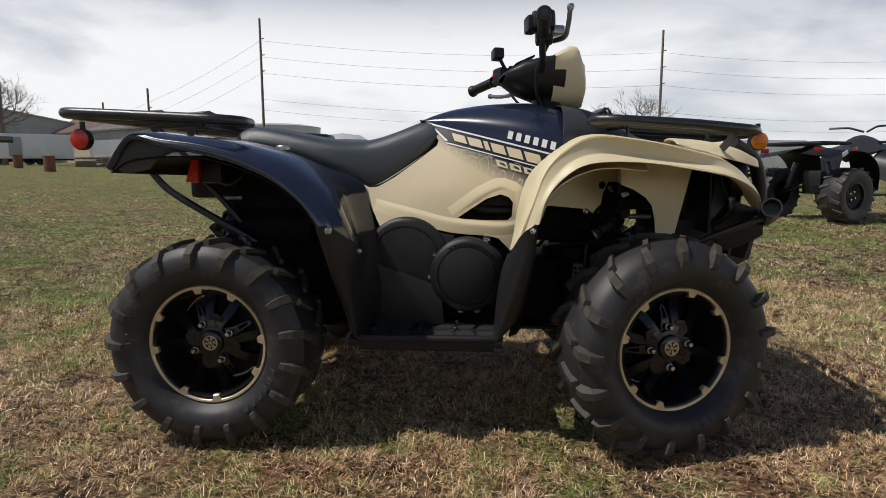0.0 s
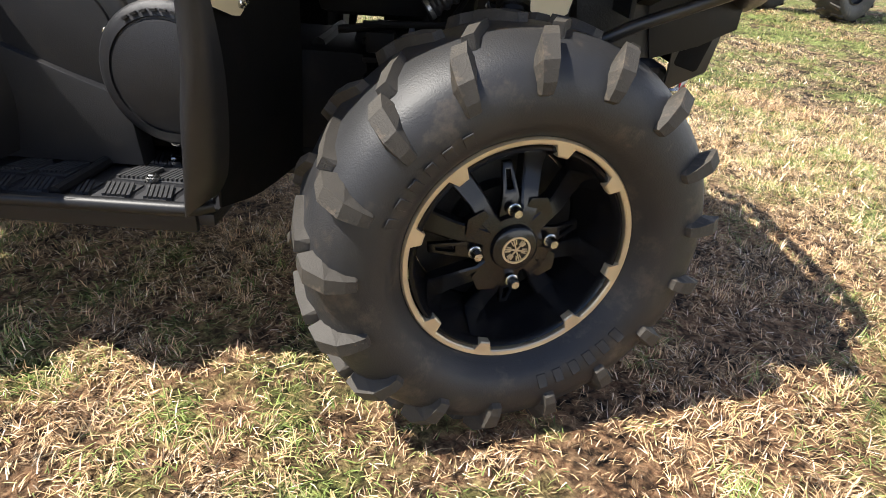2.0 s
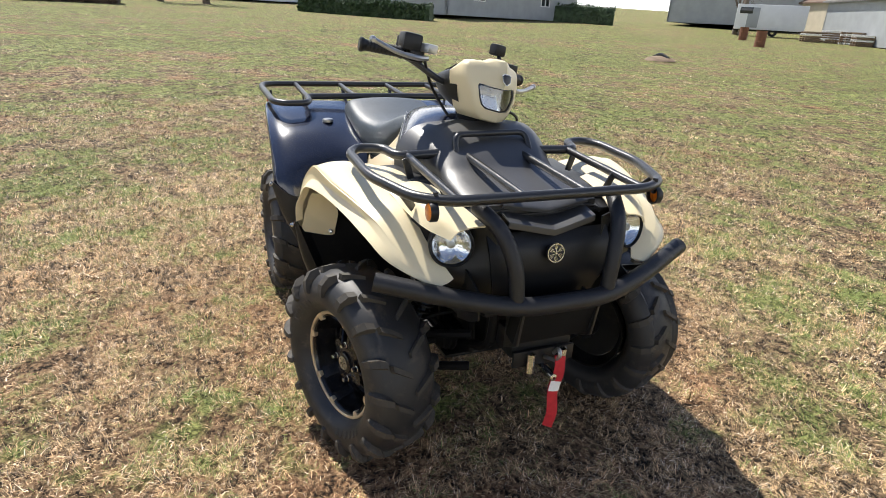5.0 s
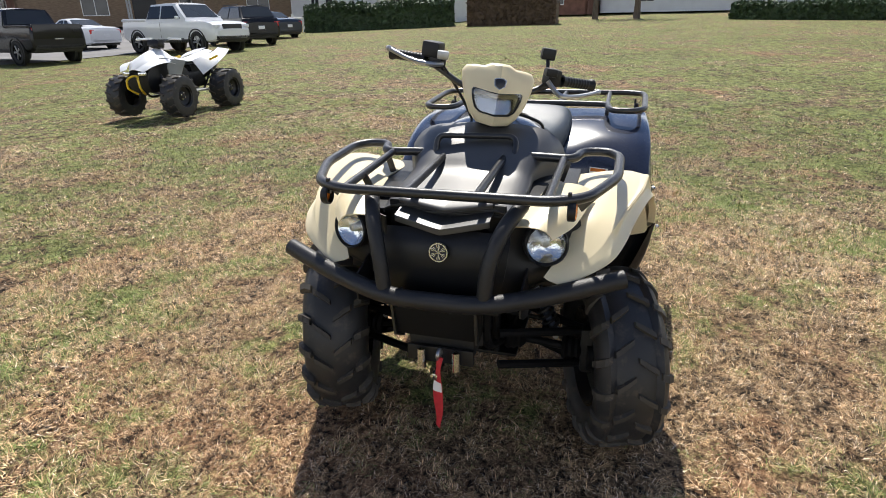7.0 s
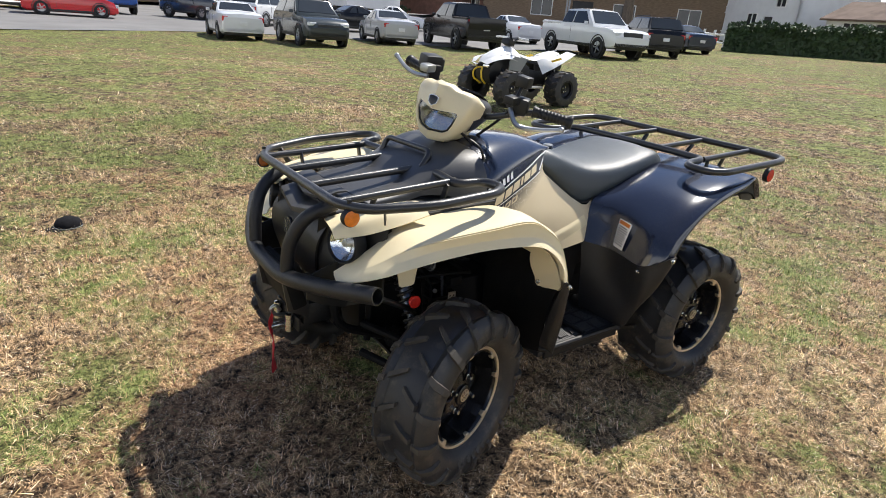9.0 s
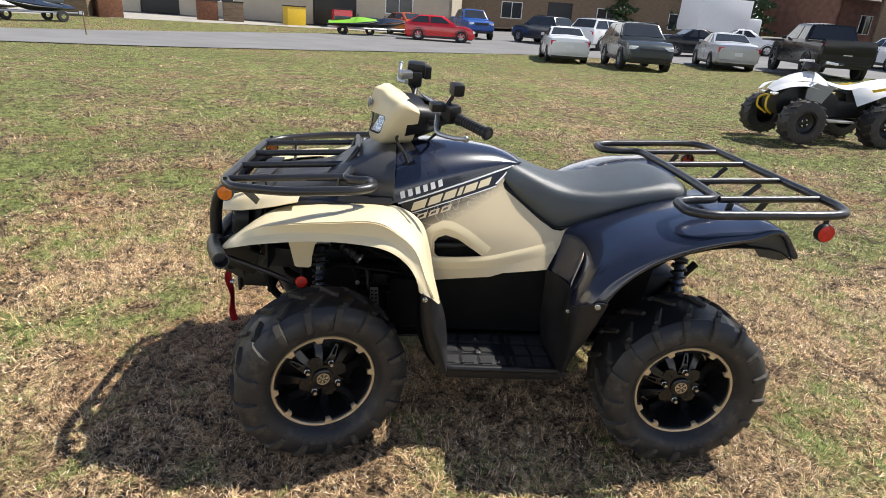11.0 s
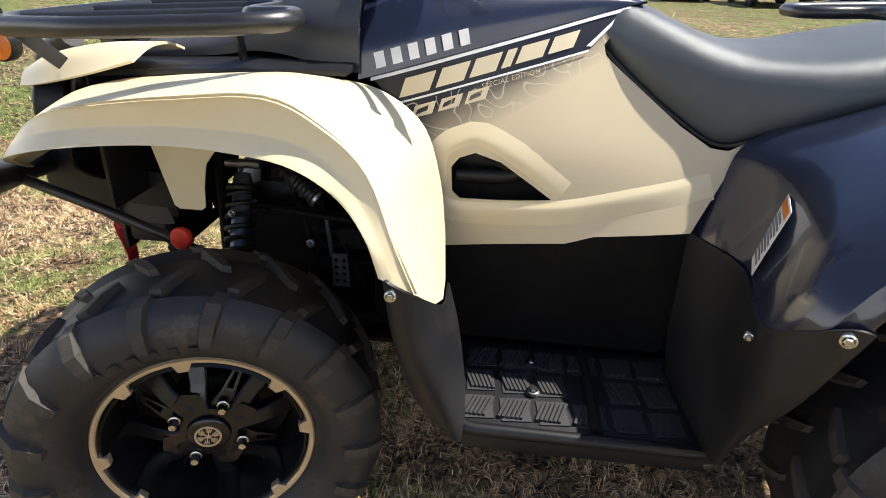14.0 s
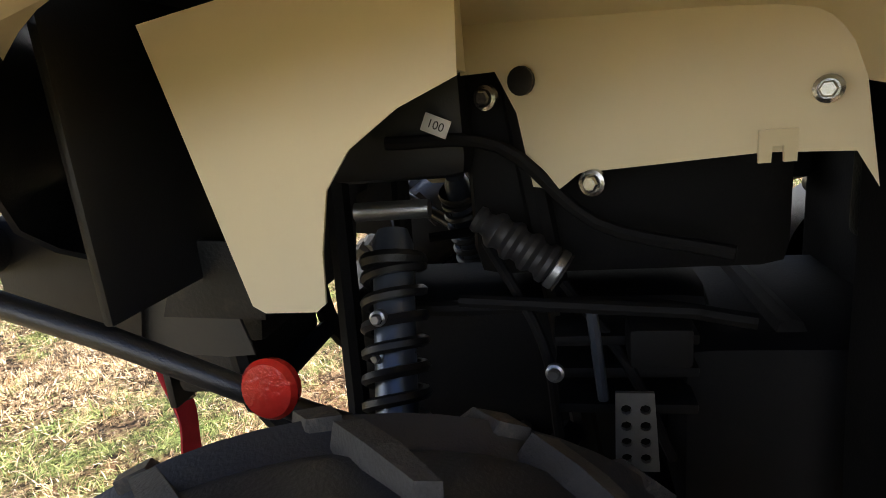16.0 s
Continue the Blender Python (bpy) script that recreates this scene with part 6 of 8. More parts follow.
blades("grass_near", 520000, ring_place(0.0, 2.7, 0.55, 1.2), 0.033, "short dry and green blades of grass", 3, 0.62, 0.019)
blades("grass_middle", 800000, ring_place(1.6, 7.5, 0.80), 0.044, "short dry and green blades of grass", 4, 0.72, 0.036, False)
blades("grass_tufts", 60000, tuft_place, 0.055, "small upright tufts of grass", 5, 0.1, 0.018, False)
blades("grass_field", 260000, ring_place(6.0, 16.0, 0.80), 0.080, "blades of grass across the field", 7, 1.0, 0.06, False)
blades("grass_far", 130000, ring_place(13.0, 32.0, 0.9), 0.12, "far blades of grass", 6, 1.0, 0.06, False)


# ---- other quad bikes on the field ----
WHITEP = material("white_plastic", (0.78, 0.79, 0.80), 0.3, vary=0.05, scale=6, grain=300, bump=0.02)
GREYP = material("grey_plastic", (0.30, 0.32, 0.33), 0.4, vary=0.1, scale=6, grain=300, bump=0.05)
YELLOWP = material("yellow_plastic", (0.75, 0.50, 0.03), 0.35, vary=0.1, scale=6, bump=0.02)


def place_on(x, y, turn, dz=0.0):
    return pose(x, y, float(ground_z(np.array(x), np.array(y))) + dz, 0, 0, turn)


def simple_wheel(parent, x, y, r, width, rim_r, rim_mat, bars=16):
    """A plain knobbly wheel about the local y axis, under its vehicle."""
    s = 1 if y > 0 else -1
    w2 = width / 2
    bm = lathe([(rim_r, w2 * 0.75), (rim_r * 1.12, w2 * 0.95), (r * 0.82, w2), (r * 0.93, w2 * 0.9), (r * 0.965, w2 * 0.6), (r * 0.97, 0), (r * 0.965, -w2 * 0.6), (r * 0.93, -w2 * 0.9), (r * 0.82, -w2), (rim_r, -w2 * 0.75)], 40, Matrix.Translation((x, y, r)))
    tyre = part("tyre", bm, RUBBER, parent, "knobbly black tyre")
    knob = bpy.data.meshes.new("tread_block")
    kb = box((r * 0.075, w2 * 0.80, r * 0.115), bevel=0.004, seg=1)
    kb.to_mesh(knob)
    kb.free()
    knob.materials.append(LUG)
    for i in range(bars):
        for sd, off in ((1, 0), (-1, 0.5)):
            a = 2 * math.pi * (i + off) / bars
            ob = new("tread_block", knob)
            ob.parent = tyre
            ob.matrix_basis = Matrix.Translation((x, y, r)) @ Matrix.Rotation(-a, 4, "Y") @ Matrix.Translation((r * 0.965, sd * w2 * 0.58, 0)) @ Matrix.Rotation(radians(sd * 24), 4, "X")
    m = Matrix.Translation((x, y, r)) @ Matrix.Rotation(0 if s > 0 else math.pi, 4, "Z")
    bm = lathe([(rim_r * 1.04, w2 * 0.8), (rim_r * 0.95, w2 * 0.82), (rim_r * 0.9, w2 * 0.55), (rim_r * 0.5, w2 * 0.35), (rim_r * 0.3, w2 * 0.5), (0, w2 * 0.5)], 32, m)
    rim = part("rim", bm, rim_mat, tyre, "wheel rim")
    for k in range(4):
        a = k * math.pi / 2 + 0.5
        part("lug_nut", lathe([(rim_r * 0.09, w2 * 0.4), (rim_r * 0.09, w2 * 0.58), (0, w2 * 0.6)], 6, m @ Matrix.Translation((rim_r * 0.32 * math.cos(a), 0, rim_r * 0.32 * math.sin(a)))), CHROME, tyre)
    return tyre


def sport_quad():
    q = thing("sport_quad_bike", "white sport quad bike with yellow accents on the lawn", "quad bike")
    for x, y, w in ((1.30, -0.47, 0.25), (1.30, 0.47, 0.25), (0, -0.45, 0.31), (0, 0.45, 0.31)):
        simple_wheel(q, x, y, 0.315, w, 0.15, BLACKP)
    bm = box((1.1, 0.26, 0.26), (0.62, 0, 0.48), 0.05)
    part("engine_block", bm, DARKMETAL, q)
    bm = prism([(1.50, 0.38), (1.56, 0.50), (1.54, 0.66), (1.36, 0.80), (0.86, 0.80), (0.60, 0.66), (0.56, 0.36)], 0.36, lambda u, v, w: (u, w - 0.18, v), 0.03)
    part("front_shell", bm, BLACKP, q, "black front bodywork")
    bm = prism([(0.45, 0.74), (0.40, 0.50), (0.05, 0.48), (-0.30, 0.62), (-0.34, 0.84), (0.1, 0.78)], 0.24, lambda u, v, w: (u, w - 0.12, v), 0.03)
    part("rear_shell", bm, BLACKP, q, "black rear bodywork")
    bm = bmesh.new()
    for s in (-1, 1):
        tube(fillet([(-0.1, s * 0.13, 0.62), (0.2, s * 0.14, 0.30), (1.2, s * 0.12, 0.28), (1.45, s * 0.10, 0.55), (1.15, s * 0.10, 0.80), (0.2, s * 0.12, 0.70)], 0.06), 0.018, 8, False, bm)
        for x in (1.30, 0.0):
            tube([(x - 0.12, s * 0.1, 0.38), (x, s * 0.36, 0.32)], 0.014, 8, False, bm)
            tube([(x + 0.12, s * 0.1, 0.38), (x, s * 0.36, 0.32)], 0.014, 8, False, bm)
            tube([(x - 0.05, s * 0.12, 0.68), (x, s * 0.33, 0.34)], 0.028, 10, False, bm)
    part("frame", bm, STEEL, q)
    rows = [[(1.58, -0.10, 0.70), (1.62, 0, 0.72), (1.58, 0.10, 0.70)], [(1.45, -0.17, 0.80), (1.48, 0, 0.84), (1.45, 0.17, 0.80)], [(1.25, -0.19, 0.86), (1.25, 0, 0.95), (1.25, 0.19, 0.86)], [(0.98, -0.16, 0.84), (0.98, 0, 0.99), (0.98, 0.16, 0.84)], [(0.72, -0.12, 0.76), (0.72, 0, 0.86), (0.72, 0.12, 0.76)]]
    part("nose", skin(rows, 4, 4, 0.004), WHITEP, q, "white nose panel")
    for s in (-1, 1):
        rows = [[(1.66, s * 0.08, 0.72), (1.64, s * 0.20, 0.69)], [(1.50, s * 0.14, 0.80), (1.50, s * 0.30, 0.77)], [(1.28, s * 0.18, 0.85), (1.26, s * 0.34, 0.80)], [(1.02, s * 0.18, 0.84), (1.00, s * 0.30, 0.76)]]
        part("front_fender", skin(rows, 4, 3, 0.005), WHITEP, q, "white front fender")
        part("radiator_shroud", prism([(0.80, 0.80), (1.12, 0.84), (1.22, 0.76), (1.16, 0.52), (0.94, 0.48)], 0.02, lambda u, v, w: (u, s * (0.22 + w + 0.25 * (v - 0.5)), v), 0.004), GREYP, q, "grey side shroud")
        part("headlight", box((0.06, 0.11, 0.05), m=Matrix.Translation((1.60, s * 0.14, 0.66)) @ Matrix.Rotation(radians(s * 18), 4, "Z"), bevel=0.015), MIRROR, q, "headlight")
        rows = [[(0.40, s * 0.14, 0.78), (0.34, s * 0.27, 0.55)], [(0.15, s * 0.16, 0.84), (0.10, s * 0.38, 0.70)], [(-0.15, s * 0.15, 0.88), (-0.15, s * 0.42, 0.84)], [(-0.40, s * 0.12, 0.95), (-0.40, s * 0.34, 0.92)]]
        part("rear_fender", skin(rows, 4, 3, 0.005), WHITEP, q, "white rear fender")
        part("yellow_stripe", prism([(-0.02, 0.0), (0.22, -0.05), (0.26, -0.02), (0.02, 0.03)], 0.006, lambda u, v, w: (u, s * (0.36 + 0.2 * v), 0.815 + v + w), 0.001), YELLOWP, q, "yellow stripe")
        part("foot_rest", box((0.42, 0.20, 0.03), (0.62, s * 0.30, 0.33), 0.01), ALU, q, "alloy foot rest")
        part("handle", tube(fillet([(0.96, s * 0.02, 1.06), (0.90, s * 0.16, 1.12), (0.84, s * 0.38, 1.12)], 0.04), 0.012, 8), STEEL, q)
        part("hand_guard", tube(fillet([(0.90, s * 0.14, 1.13), (1.0, s * 0.24, 1.13), (0.94, s * 0.40, 1.12)], 0.05), 0.016, 8), WHITEP, q, "white hand guard")
    part("bumper", tube(fillet([(1.52, -0.06, 0.36), (1.66, -0.11, 0.45), (1.67, -0.10, 0.58), (1.60, -0.05, 0.63), (1.60, 0.05, 0.63), (1.67, 0.10, 0.58), (1.66, 0.11, 0.45), (1.52, 0.06, 0.36)], 0.05), 0.016, 8), YELLOWP, q, "yellow bumper hoop")
    rows = [[(0.75, -0.11, 0.82), (0.75, 0, 0.87), (0.75, 0.11, 0.82)], [(0.45, -0.14, 0.77), (0.45, 0, 0.82), (0.45, 0.14, 0.77)], [(0.10, -0.15, 0.83), (0.10, 0, 0.87), (0.10, 0.15, 0.83)], [(-0.22, -0.12, 0.90), (-0.22, 0, 0.93), (-0.22, 0.12, 0.90)]]
    part("seat", skin(rows, 4, 4, 0.006), WHITEP, q, "white and grey seat")
    part("instrument_pod", box((0.16, 0.20, 0.10), m=Matrix.Translation((1.02, 0, 1.05)) @ Matrix.Rotation(radians(-20), 4, "Y"), bevel=0.03), BLACKP, q, "black instrument pod")
    return q


sport_quad().matrix_world = place_on(-5.90, -6.60, 3)


def black_quad():
    q = thing("black_quad_bike", "black utility quad bike with a rear rack on the lawn", "quad bike")
    for x, y, w in ((1.28, -0.48, 0.22), (1.28, 0.48, 0.22), (0, -0.48, 0.28), (0, 0.48, 0.28)):
        simple_wheel(q, x, y, 0.34, w, 0.165, BLACKP)
    part("engine_block", box((1.2, 0.26, 0.30), (0.62, 0, 0.50), 0.05), DARKMETAL, q)
    for s in (-1, 1):
        rows = [[(-0.38, s * 0.12, 0.86), (-0.40, s * 0.50, 0.80)], [(-0.10, s * 0.12, 0.93), (-0.10, s * 0.58, 0.88)], [(0.20, s * 0.14, 0.92), (0.20, s * 0.60, 0.84)], [(0.42, s * 0.18, 0.84), (0.40, s * 0.60, 0.66)], [(0.52, s * 0.20, 0.60), (0.48, s * 0.56, 0.40)]]
        part("rear_fender", skin(rows, 4, 4, 0.006), BLACKP, q, "glossy black rear fender")
        rows = [[(0.85, s * 0.20, 0.60), (0.86, s * 0.56, 0.44)], [(0.95, s * 0.20, 0.84), (0.98, s * 0.60, 0.74)], [(1.22, s * 0.20, 0.95), (1.22, s * 0.60, 0.88)], [(1.55, s * 0.20, 0.88), (1.55, s * 0.54, 0.76)]]
        part("front_fender", skin(rows, 4, 4, 0.006), BLACKP, q, "glossy black front fender")
        part("tail_lamp", box((0.04, 0.10, 0.06), (-0.41, s * 0.36, 0.90), 0.012), REDREF, q, "red tail lamp")
        part("side_reflector", box((0.06, 0.012, 0.05), (-0.10, s * 0.60, 0.90), 0.006), REDREF, q, "red side reflector")
        part("fender_plate", box((0.10, 0.008, 0.05), m=Matrix.Translation((-0.24, s * 0.575, 0.85)) @ Matrix.Rotation(radians(-25), 4, "Y"), bevel=0.003), WHITEP, q, "white reflective plate")
        part("foot_board", box((0.42, 0.26, 0.03), (0.66, s * 0.36, 0.34), 0.01), BLACKP, q)
        part("damper", tube([(0.0, s * 0.2, 0.75), (0.0, s * 0.33, 0.38)], 0.035, 12), SHOCK, q, "grey damper")
        bm = tube([(-0.12, s * 0.12, 0.45), (0, s * 0.38, 0.36)], 0.018, 8)
        tube([(0.12, s * 0.12, 0.45), (0, s * 0.38, 0.36)], 0.018, 8, False, bm)
        part("suspension_arm", bm, STEEL, q)
        part("handle", tube(fillet([(1.05, s * 0.02, 1.16), (0.98, s * 0.18, 1.22), (0.90, s * 0.40, 1.22)], 0.04), 0.014, 8), STEEL, q)
    rows = [[(0.0, -0.18, 0.92), (0.0, 0, 0.99), (0.0, 0.18, 0.92)], [(0.30, -0.20, 0.88), (0.30, 0, 0.93), (0.30, 0.20, 0.88)], [(0.60, -0.15, 0.92), (0.60, 0, 0.98), (0.60, 0.15, 0.92)]]
    part("seat", skin(rows, 4, 4, 0.006), SEAT, q)
    rows = [[(0.60, -0.14, 0.86), (0.60, 0, 1.00), (0.60, 0.14, 0.86)], [(0.85, -0.2, 0.88), (0.85, 0, 1.10), (0.85, 0.2, 0.88)], [(1.15, -0.24, 0.92), (1.15, 0, 1.10), (1.15, 0.24, 0.92)], [(1.55, -0.22, 0.86), (1.55, 0, 0.92), (1.55, 0.22, 0.86)]]
    part("tank_cover", skin(rows, 4, 4, 0.006), SATIN, q, "black tank cover")
    rk = part("rear_rack", tube(fillet([(-0.48, -0.44, 0.98), (-0.48, 0.44, 0.98), (0.08, 0.46, 0.98), (0.08, -0.46, 0.98)], 0.06, 5, True), 0.018, 8, True), STEEL, q, "black rear rack")
    for y in (-0.3, -0.1, 0.1, 0.3):
        part("rack_bar", tube([(-0.47, y, 0.98), (0.07, y, 0.98)], 0.013, 8), STEEL, rk)
    part("front_rack", tube(fillet([(1.65, -0.40, 1.0), (1.65, 0.40, 1.0), (1.15, 0.42, 1.02), (1.15, -0.42, 1.02)], 0.06, 5, True), 0.018, 8, True), STEEL, q, "black front rack")
    return q


black_quad().matrix_world = place_on(4.96, 5.92, 28)

# dropped black cap on the grass
bm = lathe([(0.085, 0), (0.083, 0.03), (0.070, 0.06), (0.04, 0.078), (0, 0.082)], 20, Matrix.Rotation(radians(90), 4, "X"))
brim = prism([(0.05, -0.075), (0.13, -0.06), (0.155, 0), (0.13, 0.06), (0.05, 0.075)], 0.004, lambda u, v, w: (u, v, 0.012 + w - 0.2 * v * v * 10))
CLOTH = material("black_cloth", (0.012, 0.012, 0.014), 0.9, spec=0.15, vary=0.3, scale=30, grain=700, bump=0.4)
rag = part("cap", bm, CLOTH)
part("brim", brim, CLOTH, rag, "flat black brim")
part("sweat_band", tube([(0.083 * math.cos(a), 0.083 * math.sin(a), 0.008) for a in (2 * math.pi * k / 20 for k in range(20))], 0.004, 6, True), GREYP, rag)
rag.matrix_world = place_on(2.12, -2.42, 35, 0.005) @ Matrix.Diagonal((0.95, 0.9, 0.72, 1))
tagged(rag, "small black cloth cap lying on the grass", "cap")

# ---- road and lot ----
ASPHALT = material("asphalt", (0.21, 0.205, 0.20), 0.9, vary=0.2, scale=0.5, grain=60, bump=0.3)
CONCRETE = material("pale_gravel", (0.42, 0.39, 0.34), 0.9, vary=0.2, scale=0.6, grain=40, bump=0.3)


def sheet(name, outline, mat, label, lift, step=1.5, kind="structure"):
    """A flat piece of paving draped over the ground."""
    bm = bmesh.new()
    vs = [bm.verts.new((x, y, 0)) for x, y in outline]
    es = [bm.edges.new((vs[i], vs[(i + 1) % len(vs)])) for i in range(len(vs))]
    bmesh.ops.triangle_fill(bm, use_beauty=True, edges=es)
    for _ in range(6):
        long = [e for e in bm.edges if e.calc_length() > step * 2]
        if not long:
            break
        bmesh.ops.subdivide_edges(bm, edges=long, cuts=1)
        bmesh.ops.triangulate(bm, faces=[f for f in bm.faces if len(f.verts) > 3])
    for v in bm.verts:
        v.co.z = float(ground_z(np.array(v.co.x), np.array(v.co.y))) + lift
    bmesh.ops.recalc_face_normals(bm, faces=bm.faces)
    if sum(f.normal.z for f in bm.faces) < 0:
        bmesh.ops.reverse_faces(bm, faces=bm.faces)
    return tagged(part(name, bm, mat), label, name.split("_")[0], "", kind)


sheet("road", [(60, 25), (21, -8), (14.9, -16.1), (10.4, -18.1), (2.6, -24.2), (-4.2, -28.8), (-10.4, -28.3), (-14.9, -21.3), (-20, -20.1), (-25.1, -20.6), (-34.2, -27.4), (-68.1, -45.5), (-68.1, -70.3), (-3.6, -68.1), (-3.6, -45.5), (2.6, -40.4), (8.8, -33.6), (18.4, -22.6), (29.1, -13.8), (66, 18)], ASPHALT, "sunlit grey asphalt drive and car park", 0.03)
sheet("pavement_shop", [(49.3, -26.6), (21.8, -37.6), (6.4, -43.1), (-1.3, -44.2), (-2.4, -64), (49.3, -66.2), (65.8, -33.2)], CONCRETE, "pale gravel forecourt", 0.02)


# ---- cars ----
def paint(name, c, rough=0.2, coat=0.6):
    return material(name, c, rough, vary=0.04, scale=2, grain=200, bump=0.0, coat=coat, spec=0.25 + 0.4 * coat)


GLASSD = material("tinted_glass", (0.03, 0.035, 0.04), 0.05, vary=0.2, scale=1, bump=0)
CARTYRE = material("car_tyre", (0.03, 0.03, 0.03), 0.8, vary=0.2, scale=10, grain=60, bump=0.2)
WHITELAMP = material("lamp_glass", (0.75, 0.77, 0.8), 0.08, vary=0.1, scale=20, bump=0)
TRIM = material("black_trim", (0.02, 0.02, 0.02), 0.5, vary=0.2, scale=10, bump=0.1)
STYLES = {
    "sedan": dict(L=4.45, W=1.76, low=0.20, nose=0.66, hood=0.92, belt=0.98, deck=1.06, roof=1.45, cab=(-0.92, -0.30, 0.42, 0.98), tail=1.0, r=0.31, wb=(-1.33, 1.27), bed=None),
    "hatchback": dict(L=4.25, W=1.78, low=0.18, nose=0.62, hood=0.92, belt=0.98, deck=1.02, roof=1.46, cab=(-0.90, -0.20, 1.30, 1.88), tail=0.98, r=0.33, wb=(-1.30, 1.30), bed=None),
    "suv": dict(L=4.70, W=1.90, low=0.30, nose=0.85, hood=1.08, belt=1.14, deck=1.14, roof=1.74, cab=(-1.00, -0.35, 1.75, 2.20), tail=1.12, r=0.37, wb=(-1.40, 1.38), bed=None),
    "pickup": dict(L=5.85, W=2.03, low=0.42, nose=1.02, hood=1.22, belt=1.28, deck=1.30, roof=1.95, cab=(-1.30, -0.62, 1.00, 1.22), tail=1.28, r=0.42, wb=(-1.90, 1.85), bed=(1.28, 2.82)),
}


def build_car(kind, label, body_mat, x, y, heading, category):
    p = STYLES[kind]
    L2, W2 = p["L"] / 2, p["W"] / 2
    car = thing("pickup_truck" if kind == "pickup" else kind + "_car" if kind != "suv" else "suv_car", label, category, "parked cars")
    # x local: nose at -L2, tail at +L2, turned at the end
    c0, c1, c2, c3 = p["cab"]
    zb, zr, wt = p["belt"], p["roof"], W2 * 0.76
    truck = p["bed"] is not None
    deck = zb - 0.03 if truck else p["deck"]

    def section(x0, k, lo, top, cabin):
        w = W2 * k
        sh = min(zb, top) if not cabin else zb
        half = [(w * 0.88, lo), (w * 0.975, lo + 0.07), (w, lo + (sh - lo) * 0.42), (w * 0.985, lo + (sh - lo) * 0.74), (w * 0.94, sh - 0.01)]
        if cabin:
            f = max(0.0, min(1.0, (top - zb) / (zr - zb)))
            we = W2 * 0.92 * (1 - f) + wt * f
            half += [(we, zb + (top - zb) * 0.84), (we * 0.93, top - 0.025 * f), (we * 0.5, top), (0, top + 0.02)]
        else:
            half += [(w * 0.84, top), (w * 0.66, top + 0.008), (w * 0.35, top + 0.022), (0, top + 0.028)]
        return [(x0, yy, z) for yy, z in half] + [(x0, -yy, z) for yy, z in reversed(half[:-1])]

    lo = p["low"]
    rows = [section(-L2, 0.80, lo + 0.12, p["nose"] - 0.16, False), section(-L2 + 0.05, 0.88, lo + 0.05, p["nose"] - 0.03, False), section(-L2 + 0.20, 0.95, lo, p["nose"] * 0.5 + p["hood"] * 0.5, False),
            section(-L2 + 0.55, 0.985, lo, p["hood"] - 0.03, False), section(c0 - 0.03, 1.0, lo, p["hood"], False), section(c0, 1.0, lo, zb + 0.015, True), section(c1, 1.0, lo, zr - 0.035, True),
            section(c1 * 0.6 + c2 * 0.4, 1.0, lo, zr, True), section(c2, 1.0, lo, zr - 0.045, True), section(c3, 1.0, lo, deck + 0.02 if not truck else zb + 0.02, True), section(c3 + 0.04, 1.0, lo, deck, False),
            section(max(L2 - 0.30, c3 + 0.08), 0.985, lo + 0.02, min(deck, p["tail"] + 0.03), False), section(L2 - 0.05, 0.95, lo + 0.08, p["tail"] - 0.03, False), section(L2, 0.88, lo + 0.14, p["tail"] - 0.16, False)]
    bm = grid(rows)
    for r in (rows[0], rows[-1]):
        bm.faces.new([bm.verts.new(v) for v in r])
    bmesh.ops.recalc_face_normals(bm, faces=bm.faces)
    part("body", bm, body_mat, car, "", 32)
    part("underbody", box((p["L"] * 0.94, p["W"] * 0.86, 0.16), (0, 0, p["low"] + 0.05), 0.05), TRIM, car)

    def pane(name, corners, out):
        """A dark glass slab over four corners of the cabin."""
        v = [Vector(c) for c in corners]
        nrm = (v[1] - v[0]).cross(v[3] - v[0]).normalized()
        if nrm.dot(Vector(out)) < 0:
            nrm = -nrm
        own = bmesh.new()
        lower, upper = [own.verts.new(c - nrm * 0.03) for c in v], [own.verts.new(c + nrm * 0.010) for c in v]
        own.faces.new(upper)
        for i in range(4):
            own.faces.new((lower[i], lower[(i + 1) % 4], upper[(i + 1) % 4], upper[i]))
        bmesh.ops.recalc_face_normals(own, faces=own.faces)
        part(name, own, GLASSD, car, "dark tinted glass", 20)

    cm = c1 * 0.52 + c2 * 0.48 + 0.12
    z0, z1 = zb + 0.045, zb + (zr - zb) * 0.80
    y0, y1 = W2 * 0.937, wt + 0.012
    back = c3 - 0.10 if kind != "sedan" else c3 - 0.30
    for s in (-1, 1):
        pane("side_window", ((c0 + 0.30, s * y0, z0), (cm - 0.05, s * y0, z0), (cm - 0.05, s * y1, z1), (c1 + 0.14, s * y1, z1)), (0, s, 0))
        pane("side_window", ((cm + 0.05, s * y0, z0), (back, s * y0, z0), (c2 - 0.02, s * y1, z1), (cm + 0.05, s * y1, z1)), (0, s, 0))
    for xa, xb, za, zc, name, out in ((c0, c1, zb + 0.015, zr - 0.035, "windscreen", -1), (c3, c2, deck + 0.02 if not truck else zb + 0.02, zr - 0.045, "rear_window", 1)):
        lerp = lambda f: (xa + (xb - xa) * f, za + (zc - za) * f)
        (xl, zl), (xh, zh) = lerp(0.10), lerp(0.90)
        pane(name, ((xl, -W2 * 0.80, zl + 0.012), (xl, W2 * 0.80, zl + 0.012), (xh, wt * 0.86, zh + 0.012), (xh, -wt * 0.86, zh + 0.012)), (out, 0, 0.6))
